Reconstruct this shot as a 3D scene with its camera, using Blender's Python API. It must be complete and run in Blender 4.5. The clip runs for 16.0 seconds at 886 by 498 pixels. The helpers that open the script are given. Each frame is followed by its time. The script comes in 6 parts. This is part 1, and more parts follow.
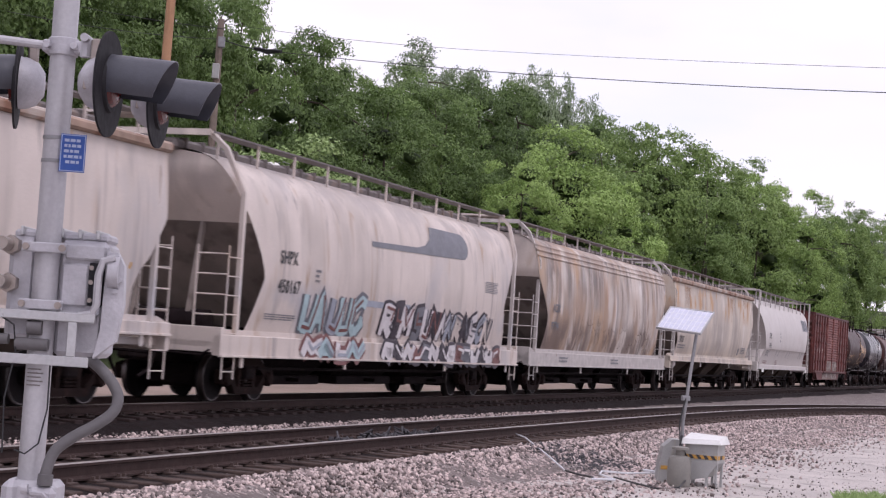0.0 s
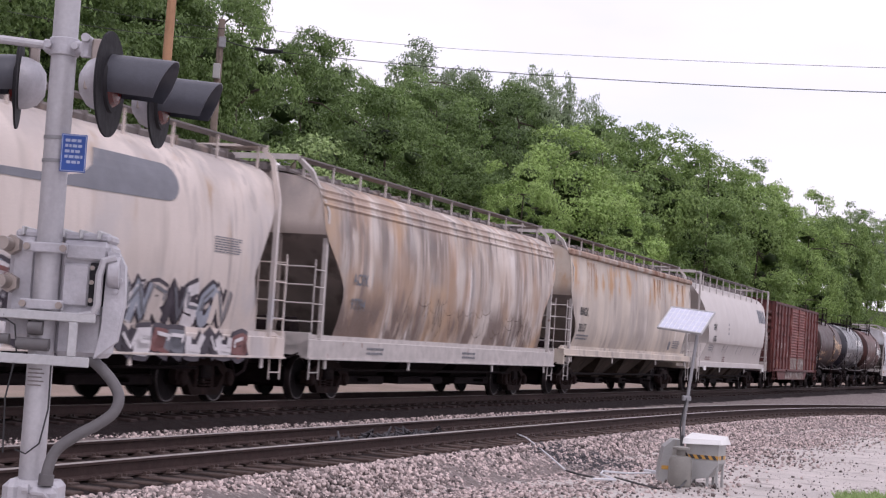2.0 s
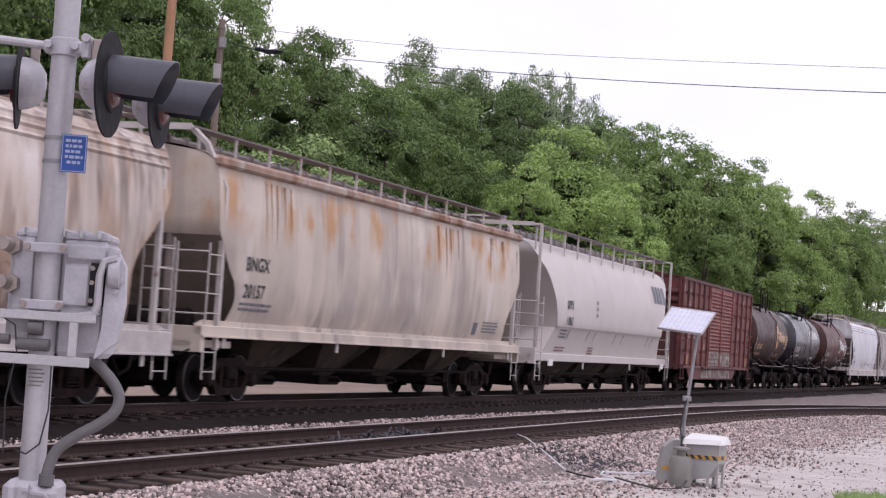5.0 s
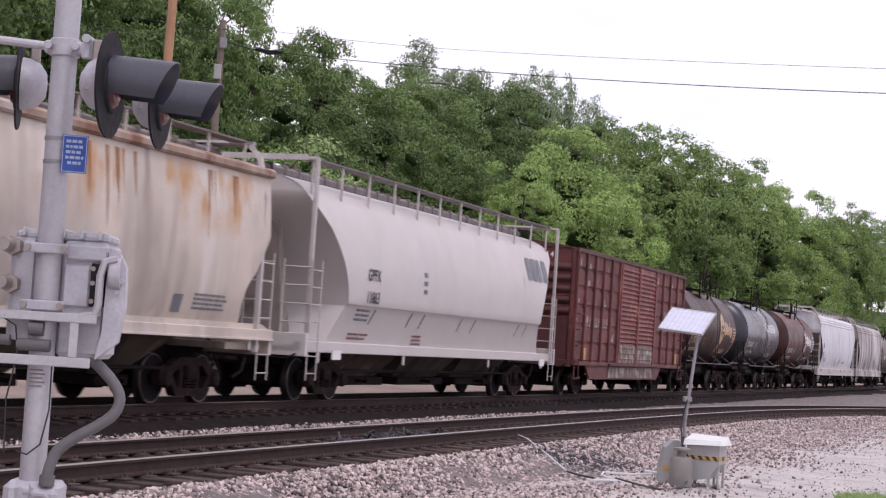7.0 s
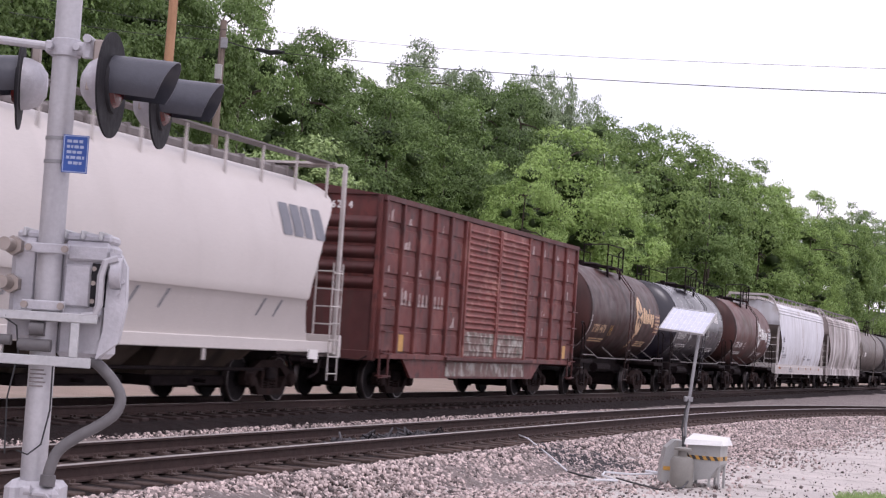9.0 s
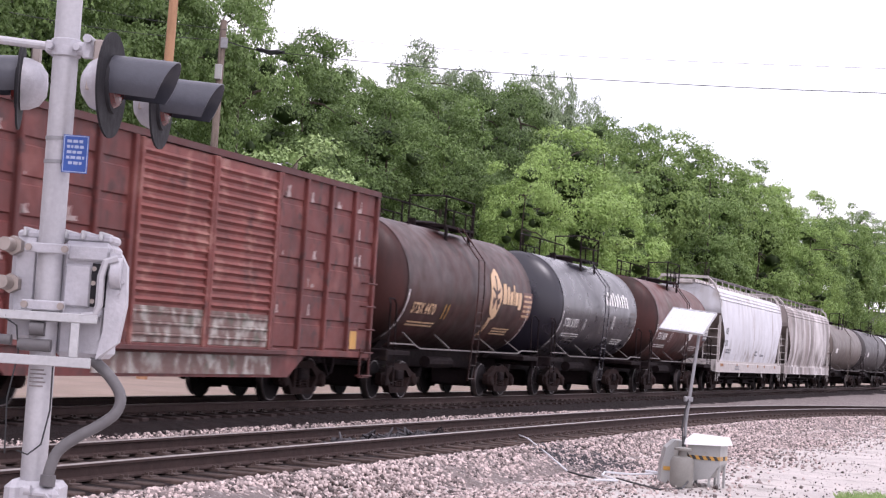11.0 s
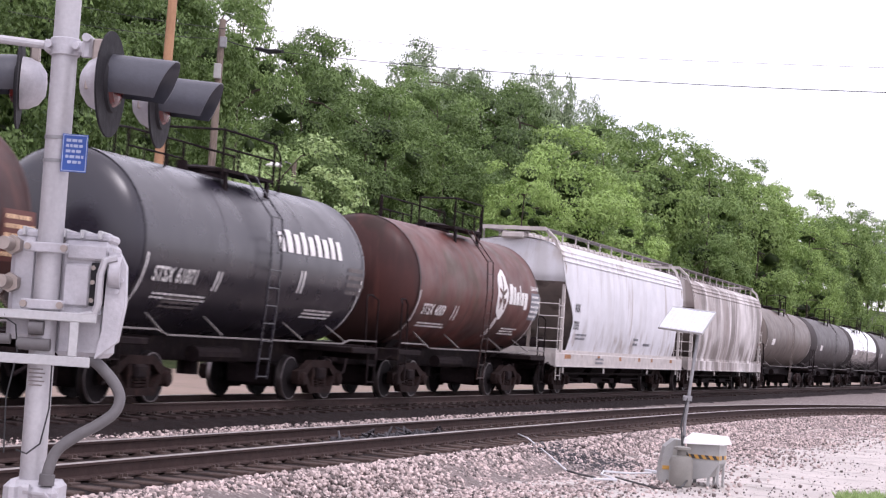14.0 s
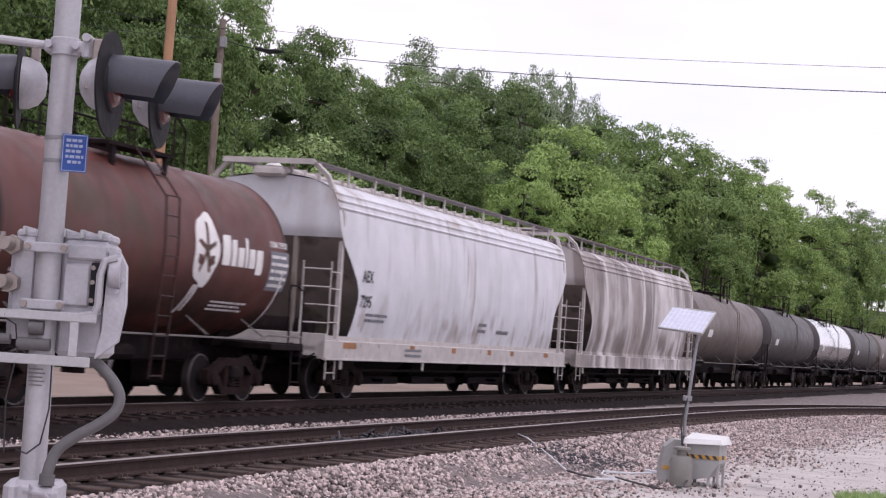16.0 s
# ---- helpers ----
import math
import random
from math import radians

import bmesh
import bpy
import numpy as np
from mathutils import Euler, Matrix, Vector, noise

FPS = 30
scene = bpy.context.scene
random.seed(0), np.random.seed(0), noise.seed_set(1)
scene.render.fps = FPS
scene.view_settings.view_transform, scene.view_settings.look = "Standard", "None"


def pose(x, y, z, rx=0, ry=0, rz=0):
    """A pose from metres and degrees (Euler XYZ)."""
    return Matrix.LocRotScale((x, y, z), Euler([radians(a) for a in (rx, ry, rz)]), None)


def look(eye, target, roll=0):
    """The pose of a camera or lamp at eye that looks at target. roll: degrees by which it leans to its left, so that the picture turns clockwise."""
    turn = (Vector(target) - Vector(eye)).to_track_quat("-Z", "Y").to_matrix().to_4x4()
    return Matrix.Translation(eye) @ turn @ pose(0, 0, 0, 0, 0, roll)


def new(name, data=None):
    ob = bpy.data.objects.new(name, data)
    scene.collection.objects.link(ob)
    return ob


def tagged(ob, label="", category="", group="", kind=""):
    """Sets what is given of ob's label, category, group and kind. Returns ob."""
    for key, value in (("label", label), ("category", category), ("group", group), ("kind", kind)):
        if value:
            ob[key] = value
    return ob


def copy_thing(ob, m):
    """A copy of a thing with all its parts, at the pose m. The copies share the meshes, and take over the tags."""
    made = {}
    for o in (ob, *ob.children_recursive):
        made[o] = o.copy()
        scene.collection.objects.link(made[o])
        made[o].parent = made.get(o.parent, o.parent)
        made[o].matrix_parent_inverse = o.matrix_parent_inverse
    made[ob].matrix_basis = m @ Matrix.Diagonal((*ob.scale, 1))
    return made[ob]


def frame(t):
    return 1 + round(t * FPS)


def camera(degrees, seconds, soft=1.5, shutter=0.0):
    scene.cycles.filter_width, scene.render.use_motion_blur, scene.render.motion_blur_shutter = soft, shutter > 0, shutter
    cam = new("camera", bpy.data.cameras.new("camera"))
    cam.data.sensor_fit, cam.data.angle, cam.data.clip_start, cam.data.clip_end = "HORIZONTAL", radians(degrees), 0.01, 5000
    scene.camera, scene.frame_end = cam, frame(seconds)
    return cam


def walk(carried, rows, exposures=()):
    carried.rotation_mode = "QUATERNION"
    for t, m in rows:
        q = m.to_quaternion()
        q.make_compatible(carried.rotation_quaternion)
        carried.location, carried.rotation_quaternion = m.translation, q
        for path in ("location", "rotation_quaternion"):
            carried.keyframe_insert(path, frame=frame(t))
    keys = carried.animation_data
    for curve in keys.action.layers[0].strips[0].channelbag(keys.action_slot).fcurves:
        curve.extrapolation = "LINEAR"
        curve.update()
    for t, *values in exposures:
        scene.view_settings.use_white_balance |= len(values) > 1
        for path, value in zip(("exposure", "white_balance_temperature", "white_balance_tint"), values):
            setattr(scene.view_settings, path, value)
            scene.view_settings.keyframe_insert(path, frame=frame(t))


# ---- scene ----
from mathutils import geometry

# ---------------------------------------------------------------- camera
EYE = (0.0, 0.0, 1.37)
LENS = 27.91
cam = camera(LENS, 16.0, soft=1.25, shutter=0.4)
AIM = look(EYE, (0, 100, 1.37 + 100 * math.tan(radians(2.916))), 3.774)
# small sway of the camera on its stand: seconds, turn and nod in thousandths of a degree
SWAY = [(0, -27, 0), (0.5, 0, 0), (1, 27, 27), (1.5, 0, 0), (2, 0, 0), (2.5, 0, 27), (3, 0, 27), (3.5, 0, 0), (4, 0, 0), (6.5, 27, 27), (7, 27, 27), (7.5, 27, 27), (8, 27, 27), (8.5, 27, 27), (9, 54, 27), (11.5, 56, 27), (12, 0, 0), (12.5, 0, 27), (13, 27, 0), (13.5, 27, 0), (14, 27, 0), (14.5, 27, 27), (15, -27, 27), (15.5, 27, 0), (16, 27, 0)]
walk(cam, [(t, AIM @ pose(0, 0, 0, nod / 1000, turn / 1000, 0)) for t, turn, nod in SWAY],
     exposures=[(t, e, 6150, 25) for t, e in ((0, 0.0), (3.5, 0.03), (6.5, 0.06), (9, 0.22), (11.5, 0.66), (12.5, 0.76), (13.5, 0.62), (14.5, 0.55), (15, 0.5), (15.5, 0.25), (16, 0.03))])

# ---------------------------------------------------------------- light: bright overcast sky, soft sun
SUN_EL, SUN_AZ = 58.0, 150.0
world = bpy.data.worlds.new("sky")
scene.world = world
world.use_nodes = True
wn, wl = world.node_tree.nodes, world.node_tree.links
wn.clear()
w_out, w_bg, w_sky = wn.new("ShaderNodeOutputWorld"), wn.new("ShaderNodeBackground"), wn.new("ShaderNodeTexSky")
w_sky.sky_type, w_sky.sun_disc = "NISHITA", False
w_sky.sun_elevation, w_sky.sun_rotation = radians(SUN_EL), radians(SUN_AZ)
w_co, w_map, w_noise, w_ramp = wn.new("ShaderNodeTexCoord"), wn.new("ShaderNodeMapping"), wn.new("ShaderNodeTexNoise"), wn.new("ShaderNodeValToRGB")
w_mul, w_mix = wn.new("ShaderNodeMix"), wn.new("ShaderNodeMix")
for n_ in (w_mul, w_mix):
    n_.data_type = "RGBA"
w_mul.blend_type = "MULTIPLY"
w_mul.inputs[0].default_value = 1.0
w_mul.inputs[7].default_value = (0.16, 0.16, 0.16, 1)
w_map.inputs["Scale"].default_value = (1.6, 1.6, 5.0)
w_map.inputs["Location"].default_value = (0.35, 0.2, 0.1)
w_noise.inputs["Scale"].default_value, w_noise.inputs["Detail"].default_value = 1.7, 5.0
w_ramp.color_ramp.elements[0].position, w_ramp.color_ramp.elements[1].position = 0.34, 0.52
w_ramp.color_ramp.elements[0].color, w_ramp.color_ramp.elements[1].color = (0.72, 0.72, 0.72, 1), (0.98, 0.98, 0.98, 1)
w_mix.inputs[7].default_value = (1.06, 1.04, 1.05, 1)
wl.new(w_co.outputs["Generated"], w_map.inputs["Vector"])
wl.new(w_map.outputs[0], w_noise.inputs["Vector"])
wl.new(w_noise.outputs[0], w_ramp.inputs[0])
wl.new(w_sky.outputs[0], w_mul.inputs[6])
wl.new(w_mul.outputs[2], w_mix.inputs[6])
wl.new(w_ramp.outputs[0], w_mix.inputs[0])
wl.new(w_mix.outputs[2], w_bg.inputs["Color"])
w_bg.inputs["Strength"].default_value = 1.0
wl.new(w_bg.outputs[0], w_out.inputs[0])
sun = new("sun", bpy.data.lights.new("sun", "SUN"))
sun.data.energy, sun.data.angle, sun.data.color = 1.1, radians(14), (1.0, 0.97, 0.92)
az, el = radians(SUN_AZ), radians(SUN_EL)
sun.matrix_world = look((math.sin(az) * math.cos(el) * 50, math.cos(az) * math.cos(el) * 50, math.sin(el) * 50), (0, 0, 0))


# ---------------------------------------------------------------- mesh building
class M:
    """Collects vertices, faces and material slots of one mesh."""

    def __init__(self):
        self.v, self.f, self.mi, self.slot = [], [], [], 0

    def add(self, vs, fs):
        n = len(self.v)
        self.v.extend([tuple(p) for p in vs])
        self.f.extend([tuple(i + n for i in q) for q in fs])
        self.mi.extend([self.slot] * len(fs))

    def box(self, x0, y0, z0, x1, y1, z1, ch=0.0, m=None):
        xs, ys, zs = sorted((x0, x1)), sorted((y0, y1)), sorted((z0, z1))
        vs, idx = [], {}
        lim = [xs, ys, zs]
        for i in range(8):
            s = [(i >> k) & 1 for k in range(3)]
            for a in range(3):
                p = [lim[k][s[k]] + (0 if k == a else (ch if s[k] == 0 else -ch)) for k in range(3)]
                idx[(tuple(s), a)] = len(vs)
                vs.append(p)
        fs = []
        for a in range(3):
            b, c = (a + 1) % 3, (a + 2) % 3
            for s in (0, 1):
                q = []
                for (p, r) in ((0, 0), (1, 0), (1, 1), (0, 1)):
                    k = [0, 0, 0]
                    k[a], k[b], k[c] = s, p, r
                    q.append(idx[(tuple(k), a)])
                fs.append(q if s else q[::-1])
        if ch > 0:
            for a in range(3):
                b, c = (a + 1) % 3, (a + 2) % 3
                for p in (0, 1):
                    for r in (0, 1):
                        k0, k1 = [0] * 3, [0] * 3
                        k0[a], k1[a] = 0, 1
                        k0[b] = k1[b] = p
                        k0[c] = k1[c] = r
                        q = [idx[(tuple(k0), b)], idx[(tuple(k1), b)], idx[(tuple(k1), c)], idx[(tuple(k0), c)]]
                        fs.append(q if p == r else q[::-1])
            for i in range(8):
                s = tuple((i >> k) & 1 for k in range(3))
                fs.append([idx[(s, 0)], idx[(s, 1)], idx[(s, 2)]])
        if m is not None:
            vs = [m @ Vector(p) for p in vs]
        self.add(vs, fs)
        return self

    def rod(self, p0, p1, r, n=6, r1=None):
        return self.pipe([p0, p1], r, n, r1)

    def pipe(self, pts, r, n=6, r1=None):
        pts = [Vector(p) for p in pts]
        vs, fs = [], []
        side = None
        for i, p in enumerate(pts):
            d = (pts[min(i + 1, len(pts) - 1)] - pts[max(i - 1, 0)]).normalized()
            if side is None:
                side = d.cross(Vector((0, 0, 1)) if abs(d.z) < 0.9 else Vector((1, 0, 0))).normalized()
            side = (side - d * side.dot(d)).normalized()
            up = d.cross(side)
            rr = r if r1 is None else r + (r1 - r) * i / (len(pts) - 1)
            for k in range(n):
                a = 2 * math.pi * (k + 0.5) / n
                vs.append(p + (side * math.cos(a) + up * math.sin(a)) * rr)
        for i in range(len(pts) - 1):
            for k in range(n):
                fs.append((i * n + k, i * n + (k + 1) % n, (i + 1) * n + (k + 1) % n, (i + 1) * n + k))
        fs.append(tuple(range(n))[::-1])
        fs.append(tuple((len(pts) - 1) * n + k for k in range(n)))
        self.add(vs, fs)
        return self

    def grid(self, fn, nu, nv, flip=False):
        vs = [fn(i / nu, j / nv) for i in range(nu + 1) for j in range(nv + 1)]
        fs = []
        for i in range(nu):
            for j in range(nv):
                a, b = i * (nv + 1) + j, (i + 1) * (nv + 1) + j
                fs.append((a, a + 1, b + 1, b) if flip else (a, b, b + 1, a + 1))
        self.add(vs, fs)
        return self

    def rev(self, prof, n, m, caps=True):
        """Turns (radius, height) pairs about the z axis of m."""
        vs, fs = [], []
        for r, h in prof:
            for k in range(n):
                a = 2 * math.pi * k / n
                vs.append(m @ Vector((r * math.cos(a), r * math.sin(a), h)))
        for i in range(len(prof) - 1):
            for k in range(n):
                fs.append((i * n + k, i * n + (k + 1) % n, (i + 1) * n + (k + 1) % n, (i + 1) * n + k))
        if caps:
            fs.append(tuple(range(n))[::-1])
            fs.append(tuple((len(prof) - 1) * n + k for k in range(n)))
        self.add(vs, fs)
        return self

    def prism(self, poly, y0, y1):
        """A plate with outline (x, z), from y0 to y1."""
        n = len(poly)
        vs = [(x, y0, z) for x, z in poly] + [(x, y1, z) for x, z in poly]
        fs = [tuple(range(n)), tuple(range(n, 2 * n))[::-1]]
        fs += [(i, n + i, n + (i + 1) % n, (i + 1) % n) for i in range(n)]
        self.add(vs, fs)
        return self

    def mesh(self, name, mats, smooth=True, angle=35):
        me = bpy.data.meshes.new(name)
        me.from_pydata(self.v, [], self.f)
        for m_ in (mats if isinstance(mats, (list, tuple)) else [mats]):
            me.materials.append(m_)
        if any(self.mi):
            me.polygons.foreach_set("material_index", self.mi)
        if smooth:
            me.shade_smooth()
            me.set_sharp_from_angle(angle=radians(angle))
        me.update()
        return me


def part(name, m, mats, parent=None, label="", smooth=True, at=None):
    """Links a mesh, or a collected one, as one object under a thing or part."""
    me = m if isinstance(m, bpy.types.Mesh) else m.mesh(name, mats, smooth)
    ob = new(name, me)
    if parent is not None:
        ob.parent = parent
    if at is not None:
        ob.matrix_basis = at
    if label:
        ob["label"] = label
    return ob


def smooth_line(pts, n):
    """Points along a rounded line through pts."""
    out = []
    for i in range(len(pts) - 1):
        p0, p1, p2, p3 = (Vector(pts[max(0, min(len(pts) - 1, i + k))]) for k in (-1, 0, 1, 2))
        for k in range(n):
            t = k / n
            out.append(0.5 * ((2 * p1) + (p2 - p0) * t + (2 * p0 - 5 * p1 + 4 * p2 - p3) * t * t + (3 * p1 - p0 - 3 * p2 + p3) * t ** 3))
    out.append(Vector(pts[-1]))
    return [(p.x, p.y) for p in out]


def thing(name, label, category, at=None, group="", kind=""):
    ob = new(name)
    ob.empty_display_size = 0.3
    if at is not None:
        ob.matrix_basis = at
    return tagged(ob, label, category, group, kind)


# ---------------------------------------------------------------- materials
def mat(name, color, rough=0.6, metal=0.0, var=0.25, scale=1.5, streaks=(), patches=(), fine=40.0, bump=0.15, coat=0.0, spec=0.5, isl=0.0, fdist=0.01, bands=()):
    """A worn surface: two scales of noise, runs down the side (colour, amount, run width per metre), patches (colour,
    amount, scale) and stains, on two tanks painted shade, about a height (colour, amount, height, reach, scale)."""
    ma = bpy.data.materials.new(name)
    ma.use_nodes = True
    N, L = ma.node_tree.nodes, ma.node_tree.links
    bs = N["Principled BSDF"]
    co = N.new("ShaderNodeTexCoord")

    def noise_(sc, stretch=(1, 1, 1), detail=4.0, shift=0.0):
        mp, nz = N.new("ShaderNodeMapping"), N.new("ShaderNodeTexNoise")
        mp.inputs["Scale"].default_value = stretch
        mp.inputs["Location"].default_value = (shift, shift * 1.7, shift * 0.6)
        nz.inputs["Scale"].default_value, nz.inputs["Detail"].default_value = sc, detail
        nz.inputs["Distortion"].default_value = 0.7 if stretch[2] < 0.5 else 0.0
        L.new(co.outputs["Object"], mp.inputs[0])
        L.new(mp.outputs[0], nz.inputs["Vector"])
        return nz.outputs[0]

    def mix_(fac, a, b, blend="MIX"):
        mx = N.new("ShaderNodeMix")
        mx.data_type, mx.blend_type = "RGBA", blend
        for slot, val in ((0, fac), (6, a), (7, b)):
            if hasattr(val, "is_linked") or isinstance(val, bpy.types.NodeSocket):
                L.new(val, mx.inputs[slot])
            elif slot == 0:
                mx.inputs[0].default_value = val
            else:
                mx.inputs[slot].default_value = (*val, 1)
        return mx.outputs[2]

    def ramp_(src, lo, hi, top=1.0):
        r = N.new("ShaderNodeMapRange")
        r.inputs[1].default_value, r.inputs[2].default_value, r.inputs[4].default_value = lo, hi, top
        L.new(src, r.inputs[0])
        return r.outputs[0]

    def times_(a, b):
        mu = N.new("ShaderNodeMath")
        mu.operation = "MULTIPLY"
        L.new(a, mu.inputs[0])
        L.new(b, mu.inputs[1])
        return mu.outputs[0]

    c = mix_(ramp_(noise_(scale, detail=5), 0.3, 0.7), [x * (1 - var) for x in color], [min(1, x * (1 + var * 0.6)) for x in color])
    for i, (col, amount, width) in enumerate(streaks):
        lo = 0.68 - amount * 0.4
        run_ = ramp_(noise_(width, (1, 1, 0.07 if i % 2 else 0.14), 9, 3.1 + 5 * i), lo, lo + 0.11, 0.85)
        c = mix_(times_(run_, ramp_(noise_(0.55, (1, 1, 0.7), 3, 7.7 + 3 * i), 0.36, 0.56)), c, col)
    for i, (col, amount, sc) in enumerate(patches):
        lo = 0.72 - amount * 0.4
        c = mix_(ramp_(noise_(sc, (1, 1, 0.8), 6, 11.3 + 7 * i), lo, lo + 0.12, 0.9), c, col)
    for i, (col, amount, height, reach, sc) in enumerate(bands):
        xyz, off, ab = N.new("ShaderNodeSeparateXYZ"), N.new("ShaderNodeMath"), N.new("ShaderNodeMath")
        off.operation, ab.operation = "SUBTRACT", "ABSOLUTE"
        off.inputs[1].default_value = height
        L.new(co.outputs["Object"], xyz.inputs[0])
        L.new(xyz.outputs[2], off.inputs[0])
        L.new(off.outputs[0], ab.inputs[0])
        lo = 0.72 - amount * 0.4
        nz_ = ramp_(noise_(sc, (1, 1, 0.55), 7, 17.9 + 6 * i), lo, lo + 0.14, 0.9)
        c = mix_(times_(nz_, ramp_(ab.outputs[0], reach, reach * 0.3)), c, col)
    fn = noise_(fine, detail=3)
    c = mix_(ramp_(fn, 0.25, 0.75, 0.3), c, [x * 0.55 for x in color])
    if isl > 0:
        ge, ob = N.new("ShaderNodeNewGeometry"), N.new("ShaderNodeObjectInfo")
        hs = N.new("ShaderNodeHueSaturation")
        ad = N.new("ShaderNodeMath")
        ad.operation = "ADD"
        L.new(ge.outputs["Random Per Island"], ad.inputs[0])
        if isl > 0.7:
            ad.inputs[0].default_value = ad.inputs[1].default_value = 0.0
            ad.operation = "MULTIPLY"
            ad.inputs[1].default_value = 2.0
        else:
            L.new(ob.outputs["Random"], ad.inputs[1])
        L.new(ramp_(ad.outputs[0], 0.1, 1.9, 1.0), hs.inputs["Value"])
        hs.inputs["Value"].default_value = 1
        r = hs.inputs["Value"].links[0].from_node
        r.inputs[3].default_value, r.inputs[4].default_value = 1 - isl, 1 + isl
        L.new(c, hs.inputs["Color"])
        c = hs.outputs[0]
    L.new(c, bs.inputs["Base Color"])
    L.new(ramp_(noise_(scale * 3, detail=4, shift=2), 0.2, 0.8, 1.0), bs.inputs["Roughness"])
    r = bs.inputs["Roughness"].links[0].from_node
    r.inputs[3].default_value, r.inputs[4].default_value = max(0.05, rough - 0.12), min(1, rough + 0.12)
    bs.inputs["Metallic"].default_value = metal
    bs.inputs["Specular IOR Level"].default_value = spec
    bs.inputs["Coat Weight"].default_value = coat
    if bump > 0:
        bp = N.new("ShaderNodeBump")
        bp.inputs["Strength"].default_value, bp.inputs["Distance"].default_value = bump, fdist
        L.new(fn, bp.inputs["Height"])
        L.new(bp.outputs[0], bs.inputs["Normal"])
    return ma


RUST, DIRT, SOOT = (0.17, 0.065, 0.03), (0.14, 0.105, 0.085), (0.03, 0.026, 0.025)
m_cream = mat("weathered_cream_paint", (0.64, 0.56, 0.51), 0.55, var=0.10, scale=0.8, streaks=[((0.47, 0.41, 0.37), 0.48, 1.1), ((0.30, 0.26, 0.25), 0.30, 3.0), ((0.40, 0.27, 0.17), 0.22, 2.4)], patches=[((0.47, 0.44, 0.44), 0.34, 0.5)], bands=[((0.40, 0.41, 0.45), 0.55, 1.75, 0.6, 0.7), ((0.42, 0.37, 0.35), 0.6, 4.2, 0.6, 1.1)])
m_tan = mat("rust_run_tan_paint", (0.64, 0.56, 0.50), 0.6, var=0.2, scale=0.5, streaks=[((0.34, 0.28, 0.245), 0.60, 0.9), ((0.76, 0.71, 0.68), 0.44, 1.9), ((0.42, 0.22, 0.10), 0.46, 1.4), ((0.10, 0.08, 0.078), 0.52, 2.3), ((0.17, 0.12, 0.10), 0.48, 4.6)], patches=[((0.46, 0.29, 0.16), 0.40, 0.6)], bands=[((0.36, 0.23, 0.145), 0.68, 2.1, 1.3, 1.0), ((0.11, 0.065, 0.05), 0.70, 1.6, 0.85, 1.7), ((0.34, 0.25, 0.20), 0.66, 4.15, 0.6, 1.3)])
m_beige = mat("weathered_beige_paint", (0.60, 0.52, 0.44), 0.6, var=0.15, scale=0.6, streaks=[((0.38, 0.33, 0.30), 0.50, 0.7), ((0.24, 0.20, 0.18), 0.30, 1.9), ((0.68, 0.62, 0.57), 0.36, 1.5)], patches=[((0.42, 0.36, 0.31), 0.34, 0.6)], bands=[((0.48, 0.25, 0.09), 0.52, 3.55, 0.75, 1.6), ((0.33, 0.28, 0.25), 0.55, 2.3, 1.2, 0.6)])
m_rustrun = mat("orange_rust_run", (0.34, 0.16, 0.07), 0.85, var=0.3, scale=4)
m_rustroof = mat("rusted_roof_sheet", (0.36, 0.25, 0.19), 0.75, var=0.35, scale=2.5, patches=[((0.45, 0.40, 0.36), 0.5, 1.4), (RUST, 0.45, 2.2)])
m_white = mat("clean_white_paint", (0.57, 0.525, 0.50), 0.45, var=0.04, scale=0.5, streaks=[((0.51, 0.47, 0.445), 0.3, 0.7)], patches=[((0.53, 0.49, 0.47), 0.3, 0.4)])
m_pale = mat("chalky_pale_grey_paint", (0.70, 0.70, 0.735), 0.6, var=0.1, streaks=[((0.56, 0.55, 0.56), 0.36, 1.2), ((0.36, 0.31, 0.28), 0.26, 2.6)], patches=[((0.56, 0.56, 0.58), 0.38, 0.6)], bands=[((0.40, 0.37, 0.355), 0.60, 1.55, 0.75, 1.3), ((0.30, 0.23, 0.19), 0.36, 1.5, 0.6, 2.2), ((0.45, 0.40, 0.37), 0.5, 4.2, 0.5, 1.6)])
m_streak = mat("dark_run_grey_paint", (0.66, 0.62, 0.61), 0.6, var=0.12, streaks=[((0.24, 0.19, 0.17), 0.62, 0.9), ((0.10, 0.075, 0.065), 0.52, 1.7)], bands=[((0.12, 0.09, 0.075), 0.66, 1.6, 0.9, 1.2)])
m_fitting = mat("grimy_white_steel", (0.50, 0.46, 0.44), 0.6, var=0.2, scale=4, patches=[(RUST, 0.15, 5.0)])
m_grab = mat("dull_grey_handrail_steel", (0.15, 0.135, 0.13), 0.6, var=0.2, scale=5)
m_walk = mat("galvanised_grating", (0.17, 0.15, 0.145), 0.65, metal=0.1, var=0.2, scale=5)
# Dark tone holds the shade on the end sheet's downward face.
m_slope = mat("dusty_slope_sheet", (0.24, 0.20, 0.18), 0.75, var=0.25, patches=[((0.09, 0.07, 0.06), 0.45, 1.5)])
# Grime and underside shade together take the bays to brown-black.
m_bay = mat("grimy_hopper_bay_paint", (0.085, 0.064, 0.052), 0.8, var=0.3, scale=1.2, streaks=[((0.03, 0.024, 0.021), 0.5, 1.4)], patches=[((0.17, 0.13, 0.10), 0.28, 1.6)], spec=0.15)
# Hatches painted dark to stand in for the walkway's shaded underside.
m_hatch = mat("grimy_roof_hatch_steel", (0.15, 0.13, 0.125), 0.75, var=0.3, scale=3, patches=[((0.26, 0.20, 0.165), 0.35, 3.0)])
